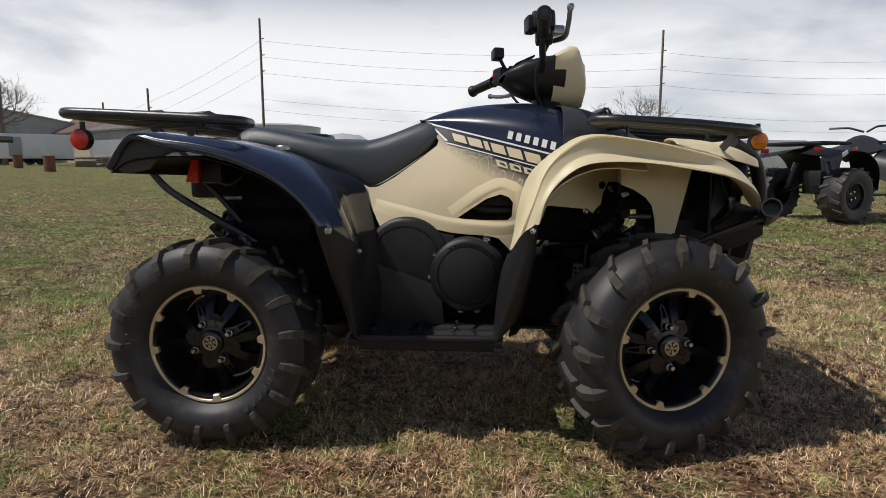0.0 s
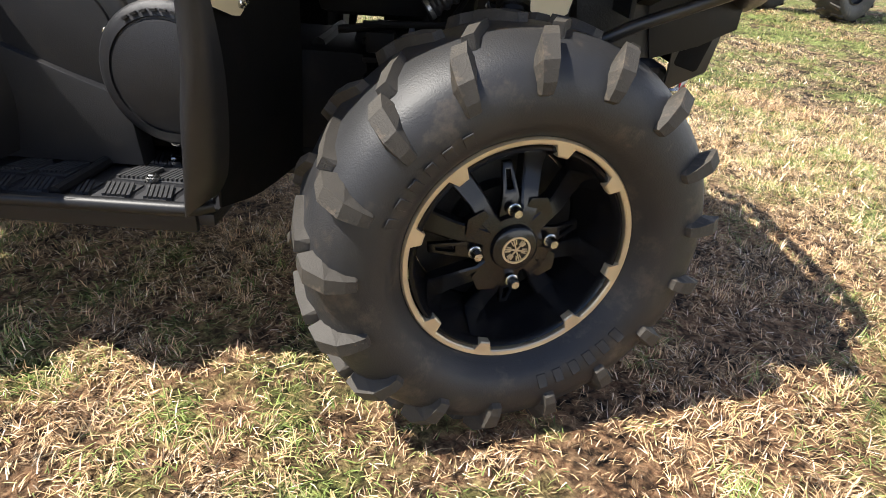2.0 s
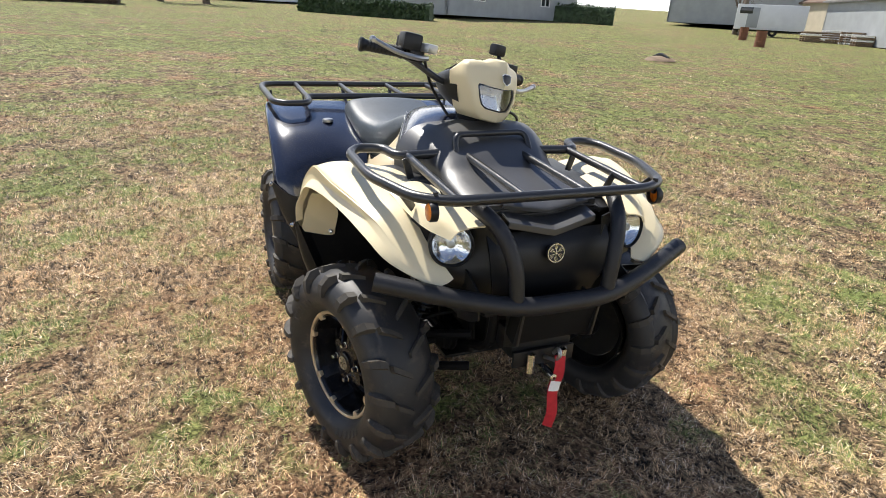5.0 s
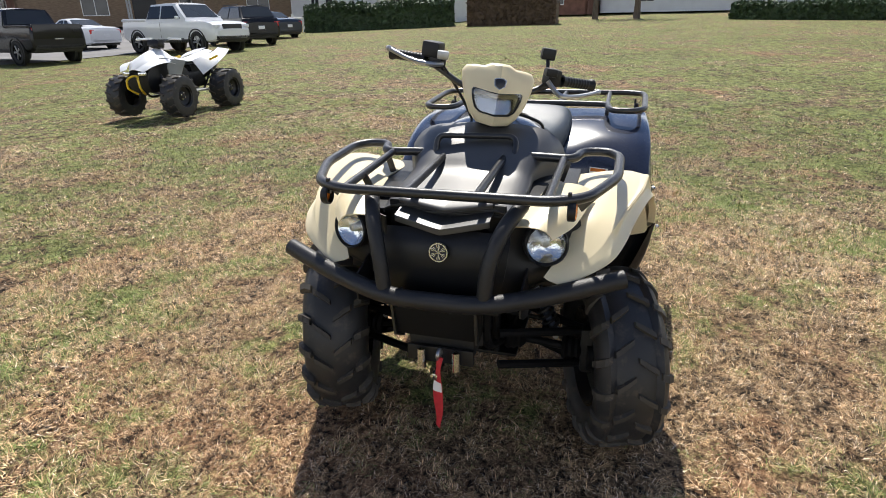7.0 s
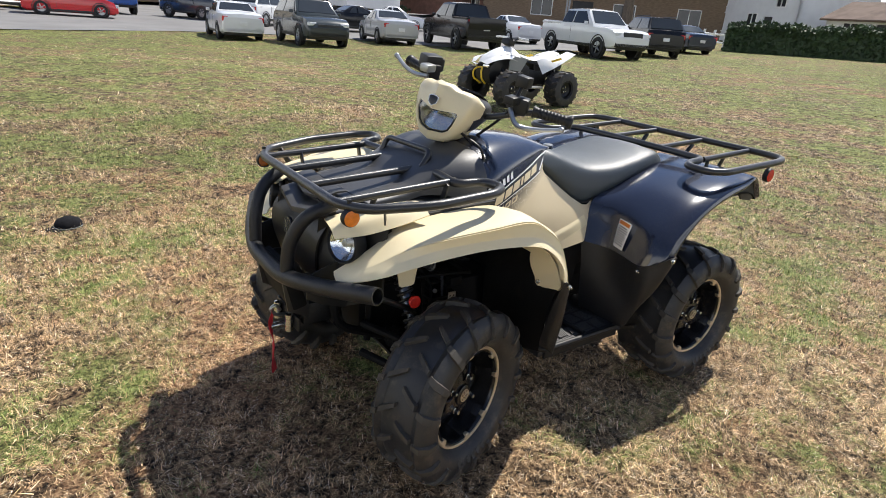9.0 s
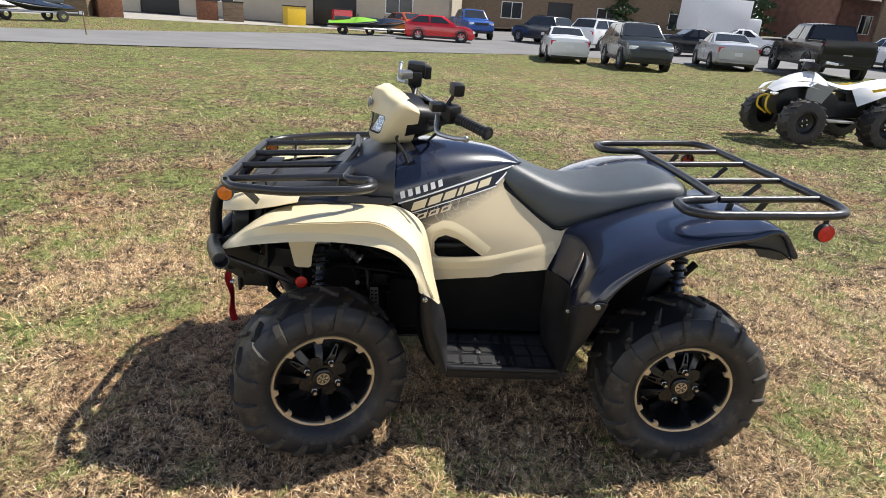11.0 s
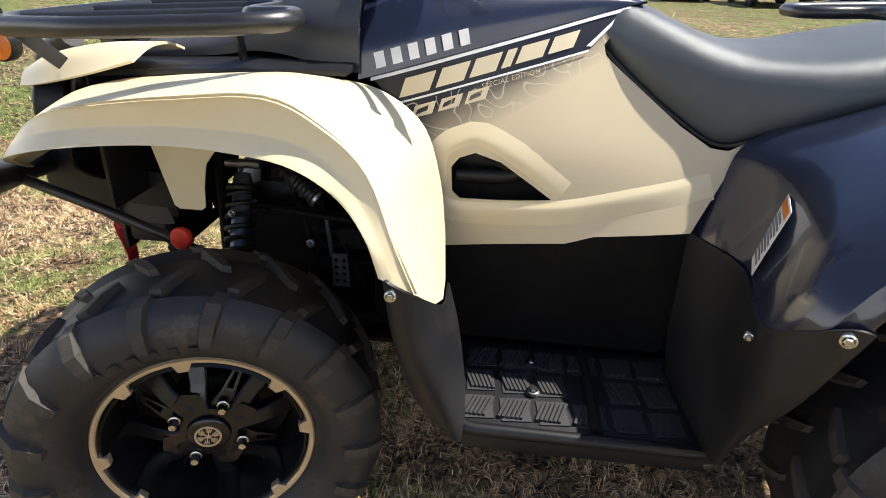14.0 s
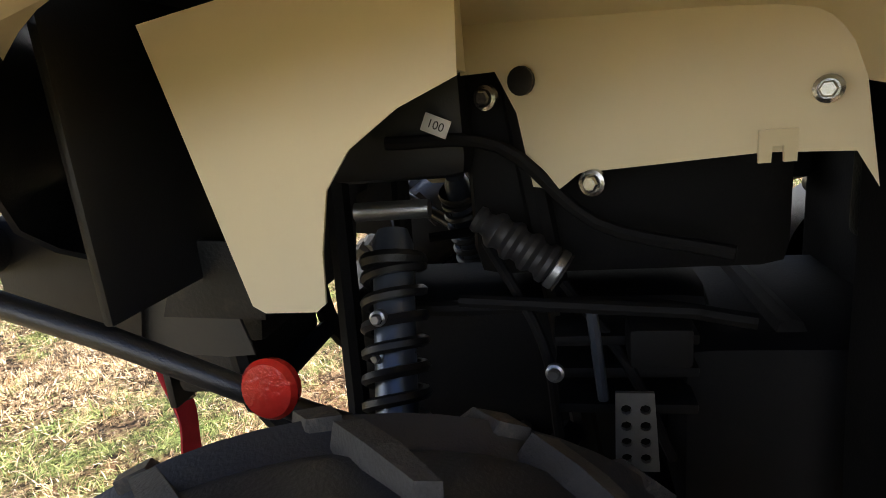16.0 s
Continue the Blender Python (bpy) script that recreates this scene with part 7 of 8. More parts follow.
    for s in (-1, 1):
        for hx in (cm - 0.18, back - 0.32):
            part("door_handle", box((0.16, 0.03, 0.03), (hx, s * W2 * 0.985, zb - 0.10), 0.008), body_mat, car)
        part("door_gap", box((0.012, 0.012, (zb - lo) * 0.72), (cm, s * (W2 * 0.992), lo + (zb - lo) * 0.55), 0.003), TRIM, car)
        part("sill_trim", box((p["L"] * 0.56, 0.03, 0.10), (0, s * W2 * 0.97, p["low"] + 0.06), 0.01), TRIM, car)
        part("mirror", box((0.10, 0.16, 0.12), (c0 + 0.35, s * (W2 + 0.05), zb + 0.08), 0.03), body_mat, car)
        part("headlight", box((0.16, 0.34, 0.13), m=Matrix.Translation((-L2 + 0.10, s * W2 * 0.70, p["nose"] - 0.02)) @ Matrix.Rotation(radians(s * 20), 4, "Z"), bevel=0.03), WHITELAMP, car, "clear headlight")
        part("tail_light", box((0.10, 0.24, 0.20) if kind != "pickup" else (0.10, 0.12, 0.36), (L2 - 0.06, s * W2 * 0.80, p["tail"] - 0.20), 0.03), REDREF, car, "red tail light")
        for wx in p["wb"]:
            r = p["r"]
            m = Matrix.Translation((wx, s * (W2 - 0.10), r)) @ Matrix.Rotation(0 if s > 0 else math.pi, 4, "Z")
            part("wheel_arch", lathe([(r * 1.20, 0.03), (r * 1.22, 0.112), (r * 1.12, 0.116), (r * 1.1, 0.0), (0, 0)], 28, m), TRIM, car)
            ty = part("tyre", lathe([(r * 0.62, 0.09), (r * 0.72, 0.125), (r * 0.93, 0.12), (r, 0.08), (r, -0.10), (r * 0.9, -0.12)], 28, m), CARTYRE, car, "black road tyre")
            bm = lathe([(r * 0.64, 0.10), (r * 0.60, 0.112), (r * 0.56, 0.07), (r * 0.2, 0.06), (0, 0.065)], 28, m)
            part("rim", bm, RIM if "black" in label else ALU, ty)
            bm = bmesh.new()
            for k in range(5):
                q = m @ Matrix.Rotation(2 * math.pi * k / 5, 4, "Y") @ Matrix.Translation((r * 0.32, 0.09, 0))
                box((r * 0.56, 0.03, r * 0.15), m=q, bevel=0.008, bm=bm, seg=1)
            part("hub_spokes", bm, ALU, ty, "alloy spokes")
    part("front_bumper", box((0.16, p["W"] * 0.84, 0.20), (-L2 + 0.08, 0, p["low"] + 0.16), 0.05), TRIM if kind in ("pickup", "suv") else body_mat, car)
    part("front_grille", box((0.06, p["W"] * 0.48, 0.16 if kind != "pickup" else 0.34), (-L2 + 0.04, 0, p["nose"] - 0.10), 0.02), TRIM, car, "dark radiator grille")
    part("rear_bumper", box((0.16, p["W"] * 0.86, 0.20), (L2 - 0.08, 0, p["low"] + 0.18), 0.05), TRIM if kind in ("pickup", "suv") else body_mat, car)
    part("number_plate", box((0.02, 0.30, 0.15), (L2 + 0.006, 0, p["tail"] - 0.36), 0.004), WHITEP, car, "blank pale number plate")
    if kind == "suv":
        for s in (-1, 1):
            part("roof_rail", tube([(c1 + 0.2, s * wt * 0.92, zr + 0.02), (c2 - 0.2, s * wt * 0.92, zr + 0.02)], 0.02, 6), TRIM, car)
    if p["bed"]:
        b0, b1 = p["bed"]
        part("load_bed", box((b1 - b0, p["W"] * 0.80, 0.06), ((b0 + b1) / 2, 0, p["belt"] - 0.015), 0.01), TRIM, car, "dark open load bed")
        for s in (-1, 1):
            part("bed_rail", box((b1 - b0 + 0.1, 0.09, 0.09), ((b0 + b1) / 2, s * W2 * 0.92, p["belt"] + 0.01), 0.02), body_mat, car)
        part("tailgate", box((0.08, p["W"] * 0.84, 0.50), (L2 - 0.02, 0, p["belt"] - 0.16), 0.02), body_mat, car)
    car.matrix_world = place_on(x, y, heading + 180, 0.03)
    return car


WHITEC, BLACKC, GREYC = paint("white_car_paint", (0.78, 0.79, 0.80)), paint("black_car_paint", (0.010, 0.011, 0.014), 0.2, 0.15), paint("grey_green_car_paint", (0.045, 0.055, 0.060), 0.2, 0.3)
SILVERC, REDC, BLUEC = paint("silver_car_paint", (0.50, 0.51, 0.52), 0.25), paint("red_car_paint", (0.60, 0.012, 0.02)), paint("dark_blue_car_paint", (0.02, 0.03, 0.05))
build_car("sedan", "white compact sedan car parked on the field's edge", WHITEC, -6.00, -26.19, -96, "car")
build_car("suv", "dark grey suv car with a slotted grille, parked", GREYC, -8.30, -23.20, 85, "car")
build_car("sedan", "silver two-door sedan car parked on the asphalt", SILVERC, -12.96, -24.91, -102, "car")
build_car("pickup", "black crew-cab pickup truck parked on the asphalt", BLACKC, -15.52, -22.36, -104, "pickup truck")
build_car("pickup", "white crew-cab pickup truck with black lower trim", WHITEC, -19.69, -17.95, 77, "pickup truck")
build_car("suv", "black suv car parked beside the white pickup", BLACKC, -23.87, -18.07, -122, "car")
build_car("sedan", "dark green sedan car parked by the white fence", BLUEC, -30.02, -20.27, -118, "car")
build_car("sedan", "white sedan car parked in the second row", WHITEC, -22.24, -26.54, -100, "car")
build_car("hatchback", "red hatchback car with dark wheels on the drive", REDC, -0.78, -36.51, 178, "car")
build_car("suv", "white suv car parked in the second row", WHITEC, -10.64, -35.58, -140, "car")
build_car("suv", "dark blue suv car in the far row", BLUEC, -7.98, -40.46, -60, "car")
build_car("sedan", "dark sedan car in the second row", BLACKC, -14.94, -32.22, 175, "car")
build_car("sedan", "white sedan car in the far row", WHITEC, -19.34, -35.35, 160, "car")
build_car("hatchback", "orange hatchback car behind the red one", paint("orange_car_paint", (0.55, 0.10, 0.02)), 1.07, -41.15, 120, "car")
build_car("pickup", "blue pickup truck in the far row", paint("blue_car_paint", (0.03, 0.10, 0.35)), -3.34, -43.82, 100, "pickup truck")


def box_truck():
    t = thing("box_truck", "white box truck with yellow panels on its side", "truck", "parked cars")
    part("cargo_box", box((5.2, 2.4, 2.5), (0, 0, 2.15), 0.04), WHITEP, t, "white cargo box")
    for x in (-1.6, 1.7):
        part("yellow_panel", box((1.0, 0.02, 0.9), (x, 1.205, 2.3), 0.004), YELLOWP, t, "yellow panel")
    for k in range(3):
        part("printed_bar", box((1.5 - 0.2 * k, 0.02, 0.16), (0.1, 1.205, 2.65 - k * 0.32), 0.004), GREYP, t, "grey printed bar")
    part("cab", box((1.5, 2.1, 1.5), (3.35, 0, 1.35), 0.15), WHITEP, t)
    part("windscreen", box((0.5, 1.9, 0.6), (3.75, 0, 1.75), 0.08), GLASSD, t)
    part("chassis", box((7.0, 0.9, 0.3), (0.6, 0, 0.65), 0.03), TRIM, t)
    for x in (-1.6, 3.2):
        for s in (-1, 1):
            part("tyre", lathe([(0.2, 0.14), (0.42, 0.14), (0.46, 0.10), (0.46, -0.14), (0.2, -0.14)], 24, Matrix.Translation((x, s * 0.95, 0.46))), CARTYRE, t)
    return t


box_truck().matrix_world = place_on(-23.9, -49.0, 196, 0.03)

# ---- hedges, fence, houses ----
LEAF = material("hedge_leaf", (0.045, 0.085, 0.028), 0.6, vary=0.5, scale=3, grain=60, bump=0.2)
LEAFB = material("brown_hedge_leaf", (0.13, 0.085, 0.05), 0.7, vary=0.4, scale=3, grain=60, bump=0.2)
BARK = material("bark", (0.16, 0.125, 0.095), 0.9, vary=0.4, scale=6, grain=40, bump=0.8, stretch=(3, 3, 0.5))


def leaf_mass(pts, size, seed):
    """A mesh of many small bent leaves at the given points."""
    rg = np.random.default_rng(seed)
    n = len(pts)
    d = rg.normal(size=(n, 3)); d /= np.linalg.norm(d, axis=1)[:, None]
    e = np.cross(d, rg.normal(size=(n, 3))); e /= np.linalg.norm(e, axis=1)[:, None] + 1e-9
    s = (rg.uniform(0.5, 1.2, n) * size)[:, None]
    v = np.stack([pts - d * s, pts + e * s * 0.45, pts + d * s, pts - e * s * 0.45], 1).reshape(-1, 3)
    o = np.arange(n)[:, None] * 4
    me = bpy.data.meshes.new("leaves")
    me.from_pydata(v.tolist(), [], (o + np.array([[0, 1, 2, 3]])).tolist())
    return me


def hedge(a, b, height, depth, mat, label, seed, n=7000):
    h = thing("hedge", label, "hedge", "hedges")
    rg = np.random.default_rng(seed)
    a, b = np.array(a, float), np.array(b, float)
    L = np.linalg.norm(b - a)
    u = (b - a) / L
    w = np.array([-u[1], u[0]])
    t = rg.uniform(0, L, n)
    ang = rg.uniform(-0.15, np.pi + 0.15, n)
    top = height * (1 + 0.05 * np.sin(t * 1.3 + seed) + 0.03 * np.sin(t * 3.7))
    rr = rg.uniform(0.86, 1.05, n)
    off = np.sign(np.cos(ang)) * np.abs(np.cos(ang)) ** 0.45 * depth / 2 * rr
    z = np.clip(np.sign(np.sin(ang)) * np.abs(np.sin(ang)) ** 0.45, 0, 1) * top * rr
    side = rg.random(n) < 0.45
    z = np.where(side, rg.uniform(0, 1, n) * top * 0.95, z)
    off = np.where(side, np.where(rg.random(n) < 0.5, -1, 1) * depth / 2 * rr, off)
    xy = a + t[:, None] * u + off[:, None] * w
    gz0 = ground_z(xy[:, 0], xy[:, 1])
    me = leaf_mass(np.column_stack([xy, gz0 + z]), 0.16, seed)
    me.materials.append(mat)
    lo = new("leaves", me)
    lo.parent = h
    # dense dark core
    bm = bmesh.new()
    rows = []
    for k in range(13):
        c = a + u * L * k / 12
        g = float(ground_z(np.array(c[0]), np.array(c[1])))
        hh = height * (0.92 + 0.04 * math.sin(k * 1.7 + seed))
        rows.append([(c[0] + w[0] * o, c[1] + w[1] * o, g + z) for o, z in ((-depth * 0.44, -0.05), (-depth * 0.46, hh * 0.6), (-depth * 0.36, hh * 0.93), (0, hh), (depth * 0.36, hh * 0.93), (depth * 0.46, hh * 0.6), (depth * 0.44, -0.05))])
    grid(rows, bm)
    for r in (rows[0], rows[-1]):
        bm.faces.new([bm.verts.new(p) for p in r])
    bmesh.ops.recalc_face_normals(bm, faces=bm.faces)
    part("twig_core", bm, mat, h)
    return h


hedge((-36.4, -21.4), (-40.2, -11.8), 1.75, 1.6, LEAF, "long clipped dark green hedge along the field's edge", 11)
hedge((-39.0, -10.3), (-39.0, -4.4), 2.3, 1.7, LEAFB, "brown winter hedge along the field's edge", 12, 5000)
hedge((-41.6, 6.6), (-36.5, 14.2), 1.0, 1.4, LEAF, "low dark green hedge by the grey building", 13, 4000)
hedge((-60, 18), (-46, 36), 1.6, 1.6, LEAF, "dark green hedge beyond the field", 14, 5000)

WHITEWOOD = material("white_painted_wood", (0.80, 0.80, 0.78), 0.5, vary=0.08, scale=5, grain=80, bump=0.2)
fence = thing("rail_fence", "white painted rail fence beside the hedge", "fence")
fa, fb = Vector((-41.1, -27.7, 0)), Vector((-37.0, -21.9, 0))
for k in range(5):
    p = fa.lerp(fb, k / 4)
    g = float(ground_z(np.array(p.x), np.array(p.y)))
    part("post", box((0.13, 0.13, 1.25), (p.x, p.y, g + 0.60), 0.01), WHITEWOOD, fence)
    if k < 4:
        q = fa.lerp(fb, (k + 1) / 4)
        g2 = float(ground_z(np.array(q.x), np.array(q.y)))
        for z in (0.45, 0.95):
            part("rail", tube([(p.x, p.y, g + z), (q.x, q.y, g2 + z)], 0.06, 6), WHITEWOOD, fence)

SIDING = material("white_siding", (0.74, 0.75, 0.76), 0.6, vary=0.08, scale=1.5, grain=30, bump=0.2)
BRICK = material("red_brown_brick", (0.26, 0.13, 0.09), 0.85, vary=0.35, scale=2, grain=20, bump=0.5)
TANWALL = material("tan_metal_siding", (0.50, 0.44, 0.34), 0.6, vary=0.1, scale=1.5, grain=20, bump=0.2)
GREYWALL = material("grey_metal_siding", (0.34, 0.36, 0.37), 0.55, vary=0.12, scale=1.2, grain=20, bump=0.2)
ROOFING = material("grey_shingle", (0.17, 0.165, 0.16), 0.9, vary=0.3, scale=1.5, grain=25, bump=0.5)
ROOFB = material("brown_shingle", (0.16, 0.11, 0.085), 0.9, vary=0.3, scale=1.5, grain=25, bump=0.5)
WOODD = material("weathered_wood", (0.24, 0.17, 0.11), 0.85, vary=0.4, scale=3, grain=60, bump=0.5, stretch=(1, 1, 6))


def house(name, label, x, y, turn, L, W, H, rise, wall, roof, windows, doors=(), eave=0.35, category="house"):
    """A gabled building: local x along the ridge; openings on its -y and +y sides as (side, x, z, w, h)."""
    h = thing(name, label, category, "buildings")
    bm = bmesh.new()
    for s in (-1, 1):
        outline = [(-L / 2, 0), (L / 2, 0), (L / 2, H), (-L / 2, H)]
        holes = [[(wx - ww / 2, wz), (wx + ww / 2, wz), (wx + ww / 2, wz + wh), (wx - ww / 2, wz + wh)] for sd, wx, wz, ww, wh in (*windows, *doors) if sd == s]
        prism(outline, 0.2, lambda u, v, w: (u, s * (W / 2 - 0.2 + w), v), 0, holes, bm)
        prism([(-W / 2, 0), (W / 2, 0), (W / 2, H), (0, H + rise), (-W / 2, H)], 0.2, lambda u, v, w: (s * (L / 2 - 0.2 + w), u, v), 0, (), bm)
    part("wall", bm, wall, h, "", 30)
    for s in (-1, 1):
        k = math.hypot(W / 2 + eave, rise * (1 + 2 * eave / W))
        bm = bmesh.new()
        z1 = H - rise * 2 * eave / W
        pts = [(-L / 2 - eave, s * (W / 2 + eave), z1), (L / 2 + eave, s * (W / 2 + eave), z1), (L / 2 + eave, 0, H + rise), (-L / 2 - eave, 0, H + rise)]
        vs = [bm.verts.new(p) for p in pts]
        vt = [bm.verts.new((a, b, c + 0.14)) for a, b, c in pts]
        bm.faces.new(vs); bm.faces.new(vt)
        for i in range(4):
            bm.faces.new((vs[i], vs[(i + 1) % 4], vt[(i + 1) % 4], vt[i]))
        bmesh.ops.recalc_face_normals(bm, faces=bm.faces)
        part("roof", bm, roof, h)
    for sd, wx, wz, ww, wh in windows:
        win = part("window", prism([(wx - ww / 2 - 0.07, wz - 0.07), (wx + ww / 2 + 0.07, wz - 0.07), (wx + ww / 2 + 0.07, wz + wh + 0.07), (wx - ww / 2 - 0.07, wz + wh + 0.07)], 0.08, lambda u, v, w: (u, sd * (W / 2 - 0.03 + w), v), 0,
                   [[(wx - ww / 2, wz), (wx - 0.03, wz), (wx - 0.03, wz + wh), (wx - ww / 2, wz + wh)], [(wx + 0.03, wz), (wx + ww / 2, wz), (wx + ww / 2, wz + wh), (wx + 0.03, wz + wh)]]), WHITEWOOD, h, "white window frame")
        part("pane", box((ww, 0.02, wh), (wx, sd * (W / 2 - 0.05), wz + wh / 2)), GLASSD, win)
    for sd, wx, wz, ww, wh in doors:
        part("door", box((ww - 0.02, 0.06, wh - 0.02), (wx, sd * (W / 2 - 0.12), wz + wh / 2), 0.01), TRIM, h, "dark doorway")
    h.matrix_world = place_on(x, y, turn)
    return h


house("house", "white sided house with a grey shingle roof", -56, -28, 70, 11, 8, 5.2, 2.4, SIDING, ROOFING, [(-1, -3.5, 0.9, 1.1, 1.5), (-1, 0.5, 0.9, 1.1, 1.5), (-1, 3.5, 3.0, 1.0, 1.3), (-1, -3.5, 3.0, 1.0, 1.3)], [(-1, 2.4, 0.1, 1.0, 2.1)])
house("garage", "low white outbuilding behind the hedge", -50, -17, 75, 7, 5, 2.3, 1.2, SIDING, ROOFB, [(-1, -1.5, 0.9, 1.1, 1.1)], [(-1, 1.6, 0.0, 2.4, 2.0)], category="garage")
house("brick_house", "red brown brick house with a porch", -60, -10, 82, 14, 8, 3.2, 2.2, BRICK, ROOFB, [(-1, -4.5, 0.9, 1.3, 1.4), (-1, -1.5, 0.9, 1.3, 1.4), (-1, 4.0, 0.9, 1.6, 1.4)], [(-1, 1.2, 0.1, 1.0, 2.1)])
house("long_building", "long pale green building beyond the field", -62, 8, 95, 22, 8, 3.0, 1.6, SIDING, ROOFING, [(-1, -7, 0.9, 1.2, 1.2), (-1, 0, 0.9, 1.2, 1.2), (-1, 6, 0.9, 1.2, 1.2)], [], category="building")
house("grey_building", "grey metal building behind a low hedge", -50, 24, 118, 20, 9, 3.4, 1.4, GREYWALL, ROOFING, [(-1, -6, 1.2, 1.4, 1.0), (-1, 4, 1.2, 1.4, 1.0)], [], category="building")
house("brick_shop", "brown brick shop with a white porch front", -46, -63, 20, 18, 9, 3.8, 2.0, BRICK, ROOFB, [(1, -5, 0.8, 1.6, 1.6), (1, 5, 0.8, 1.6, 1.6)], [(1, 0, 0.1, 2.0, 2.3)], category="shop")
house("dark_barn", "long dark brown building beyond the car park", -16, -66, 8, 34, 10, 4.2, 2.2, WOODD, ROOFB, [(1, -10, 1.0, 2, 1.4), (1, -2, 1.0, 2, 1.4), (1, 8, 1.0, 2, 1.4)], [(1, 3, 0.1, 2.6, 2.6)], category="building")
house("workshop", "pale workshop building behind the forecourt", 12, -54, -8, 30, 12, 4.5, 2.0, TANWALL, GREYWALL, [(1, -11, 1.2, 2.0, 1.2), (1, 3, 1.2, 2.0, 1.2), (1, 12, 1.2, 2, 1.2)], [(1, -6, 0.0, 3.4, 3.2), (1, 8, 0.0, 3.2, 3.2)], category="building")
house("timber_building", "long brown timber building beyond the parked cars", -50, -44, -50, 24, 10, 4.8, 2.6, WOODD, ROOFB, [(1, -8, 1.0, 2, 1.4), (1, -2, 1.0, 2, 1.4), (1, 6, 1.0, 2, 1.4)], [(1, 2, 0.1, 2.0, 2.4)], category="building")
house("gabled_shed", "tan gabled shed with a brown roof", -40, 62, 155, 14, 7, 3.5, 2.0, TANWALL, ROOFB, [], [(-1, 0, 0, 2.4, 2.4)], category="shed")
house("warehouse", "long grey warehouse with a metal roof", -66, 76, 128, 46, 16, 3.6, 1.6, GREYWALL, GREYWALL, [], [(-1, -8, 0, 4, 4), (-1, 6, 0, 4, 4)], category="warehouse")
house("store_shed", "pale grey storage shed beyond the field", -27, 48, 150, 12, 7, 3.2, 1.2, GREYWALL, ROOFING, [], [(-1, -3, 0, 2.4, 2.4)], category="shed")

# ---- tanks, trailers, poles, wires, trees ----
# white paint greyed, so the backlit tanks' shade sits in the colour
TANKW = material("shaded_white_tank_paint", (0.50, 0.51, 0.51), 0.5, vary=0.12, scale=0.4, grain=4, bump=0.1, stretch=(1, 1, 0.3))
for x, y, r, h, dome in ((-46.5, 130, 9.6, 9.6, 1.0), (-33, 136, 6.0, 7.0, 1.8)):
    t = thing("storage_tank", "large white cylindrical storage tank on the skyline", "tank", "tanks", pose(x, y, 0))
    part("shell", lathe([(r, 0), (r, h), (r + 0.12, h), (r + 0.12, h + 0.18), (r, h + 0.2)], 64, Matrix.Rotation(radians(90), 4, "X")), TANKW, t)
    part("lid", lathe([(r, h + 0.15), (r * 0.7, h + dome * 0.7), (0, h + dome)], 64, Matrix.Rotation(radians(90), 4, "X")), TANKW, t)
    for k in range(1, 4):
        part("band", lathe([(r, h * k / 4), (r + 0.06, h * k / 4 + 0.05), (r, h * k / 4 + 0.1)], 64, Matrix.Rotation(radians(90), 4, "X")), TANKW, t)

for x, y, turn, L in ((-37.2, 45.6, 42, 5.4), (19.5, 41, 20, 6.0)):
    t = thing("enclosed_trailer", "weathered white enclosed cargo trailer", "trailer", "trailers", place_on(x, y, turn))
    part("body", box((L, 2.2, 2.0), (0, 0, 1.5), 0.06), SIDING, t)
    part("door", box((0.9, 0.03, 1.6), (-L * 0.25, -1.11, 1.45), 0.01), GREYWALL, t, "side door")
    part("window", box((1.0, 0.03, 0.5), (-L * 0.36, -1.112, 2.0), 0.01), GLASSD, t)
    part("chassis", box((L + 1.2, 0.2, 0.16), (0.6, 0, 0.45), 0.02), TRIM, t)
    for s in (-1, 1):
        for k in (-0.4, 0.4):
            part("tyre", lathe([(0.16, 0.1), (0.32, 0.1), (0.34, 0.06), (0.34, -0.1)], 24, Matrix.Translation((k, s * 1.08, 0.34))), CARTYRE, t)

POLEW = material("pole_wood", (0.20, 0.16, 0.125), 0.9, vary=0.3, scale=2, grain=30, bump=0.5, stretch=(3, 3, 0.3))
pole_tops = []
for x, y, h, arms in ((-31.2, 82, 21.5, 1), (24.7, 84.6, 19.5, 1), (-49.5, 84.3, 12.5, 1), (-71, 106, 13, 1), (-38.2, 43.6, 9.5, 0), (70, 88, 19, 1)):
    p = thing("utility_pole", "weathered wooden utility pole with short cross arms", "pole", "utility poles", pose(x, y, 0))
    part("shaft", tube([(0, 0, 0), (0, 0, h)], [0.22, 0.15], 10), POLEW, p)
    for k in range(3):
        z = h - 2.8 - k * 2.2
        if z > 3:
            part("insulator", tube([(0, 0, z), (0.55, 0, z + 0.12)], 0.07, 6), GREYWALL, p)
    pole_tops.append((x, y, h))
wires = thing("power_lines", "thin sagging power lines between the poles", "cable")
for dz in (3.0, 5.2, 7.4, 11.0, 12.5):
    for (x0, y0, h0), (x1, y1, h1) in ((pole_tops[3], pole_tops[0]), (pole_tops[0], pole_tops[1]), (pole_tops[1], pole_tops[5])):
        a, b = Vector((x0, y0, max(4, h0 - dz))), Vector((x1, y1, max(4, h1 - dz)))
        if a.z < 5 or b.z < 5:
            continue
        pts = [a.lerp(b, i / 14) - Vector((0, 0, 1.1 * 4 * (i / 14) * (1 - i / 14))) for i in range(15)]
        part("wire", tube(pts, 0.014, 5), TRIM, wires)


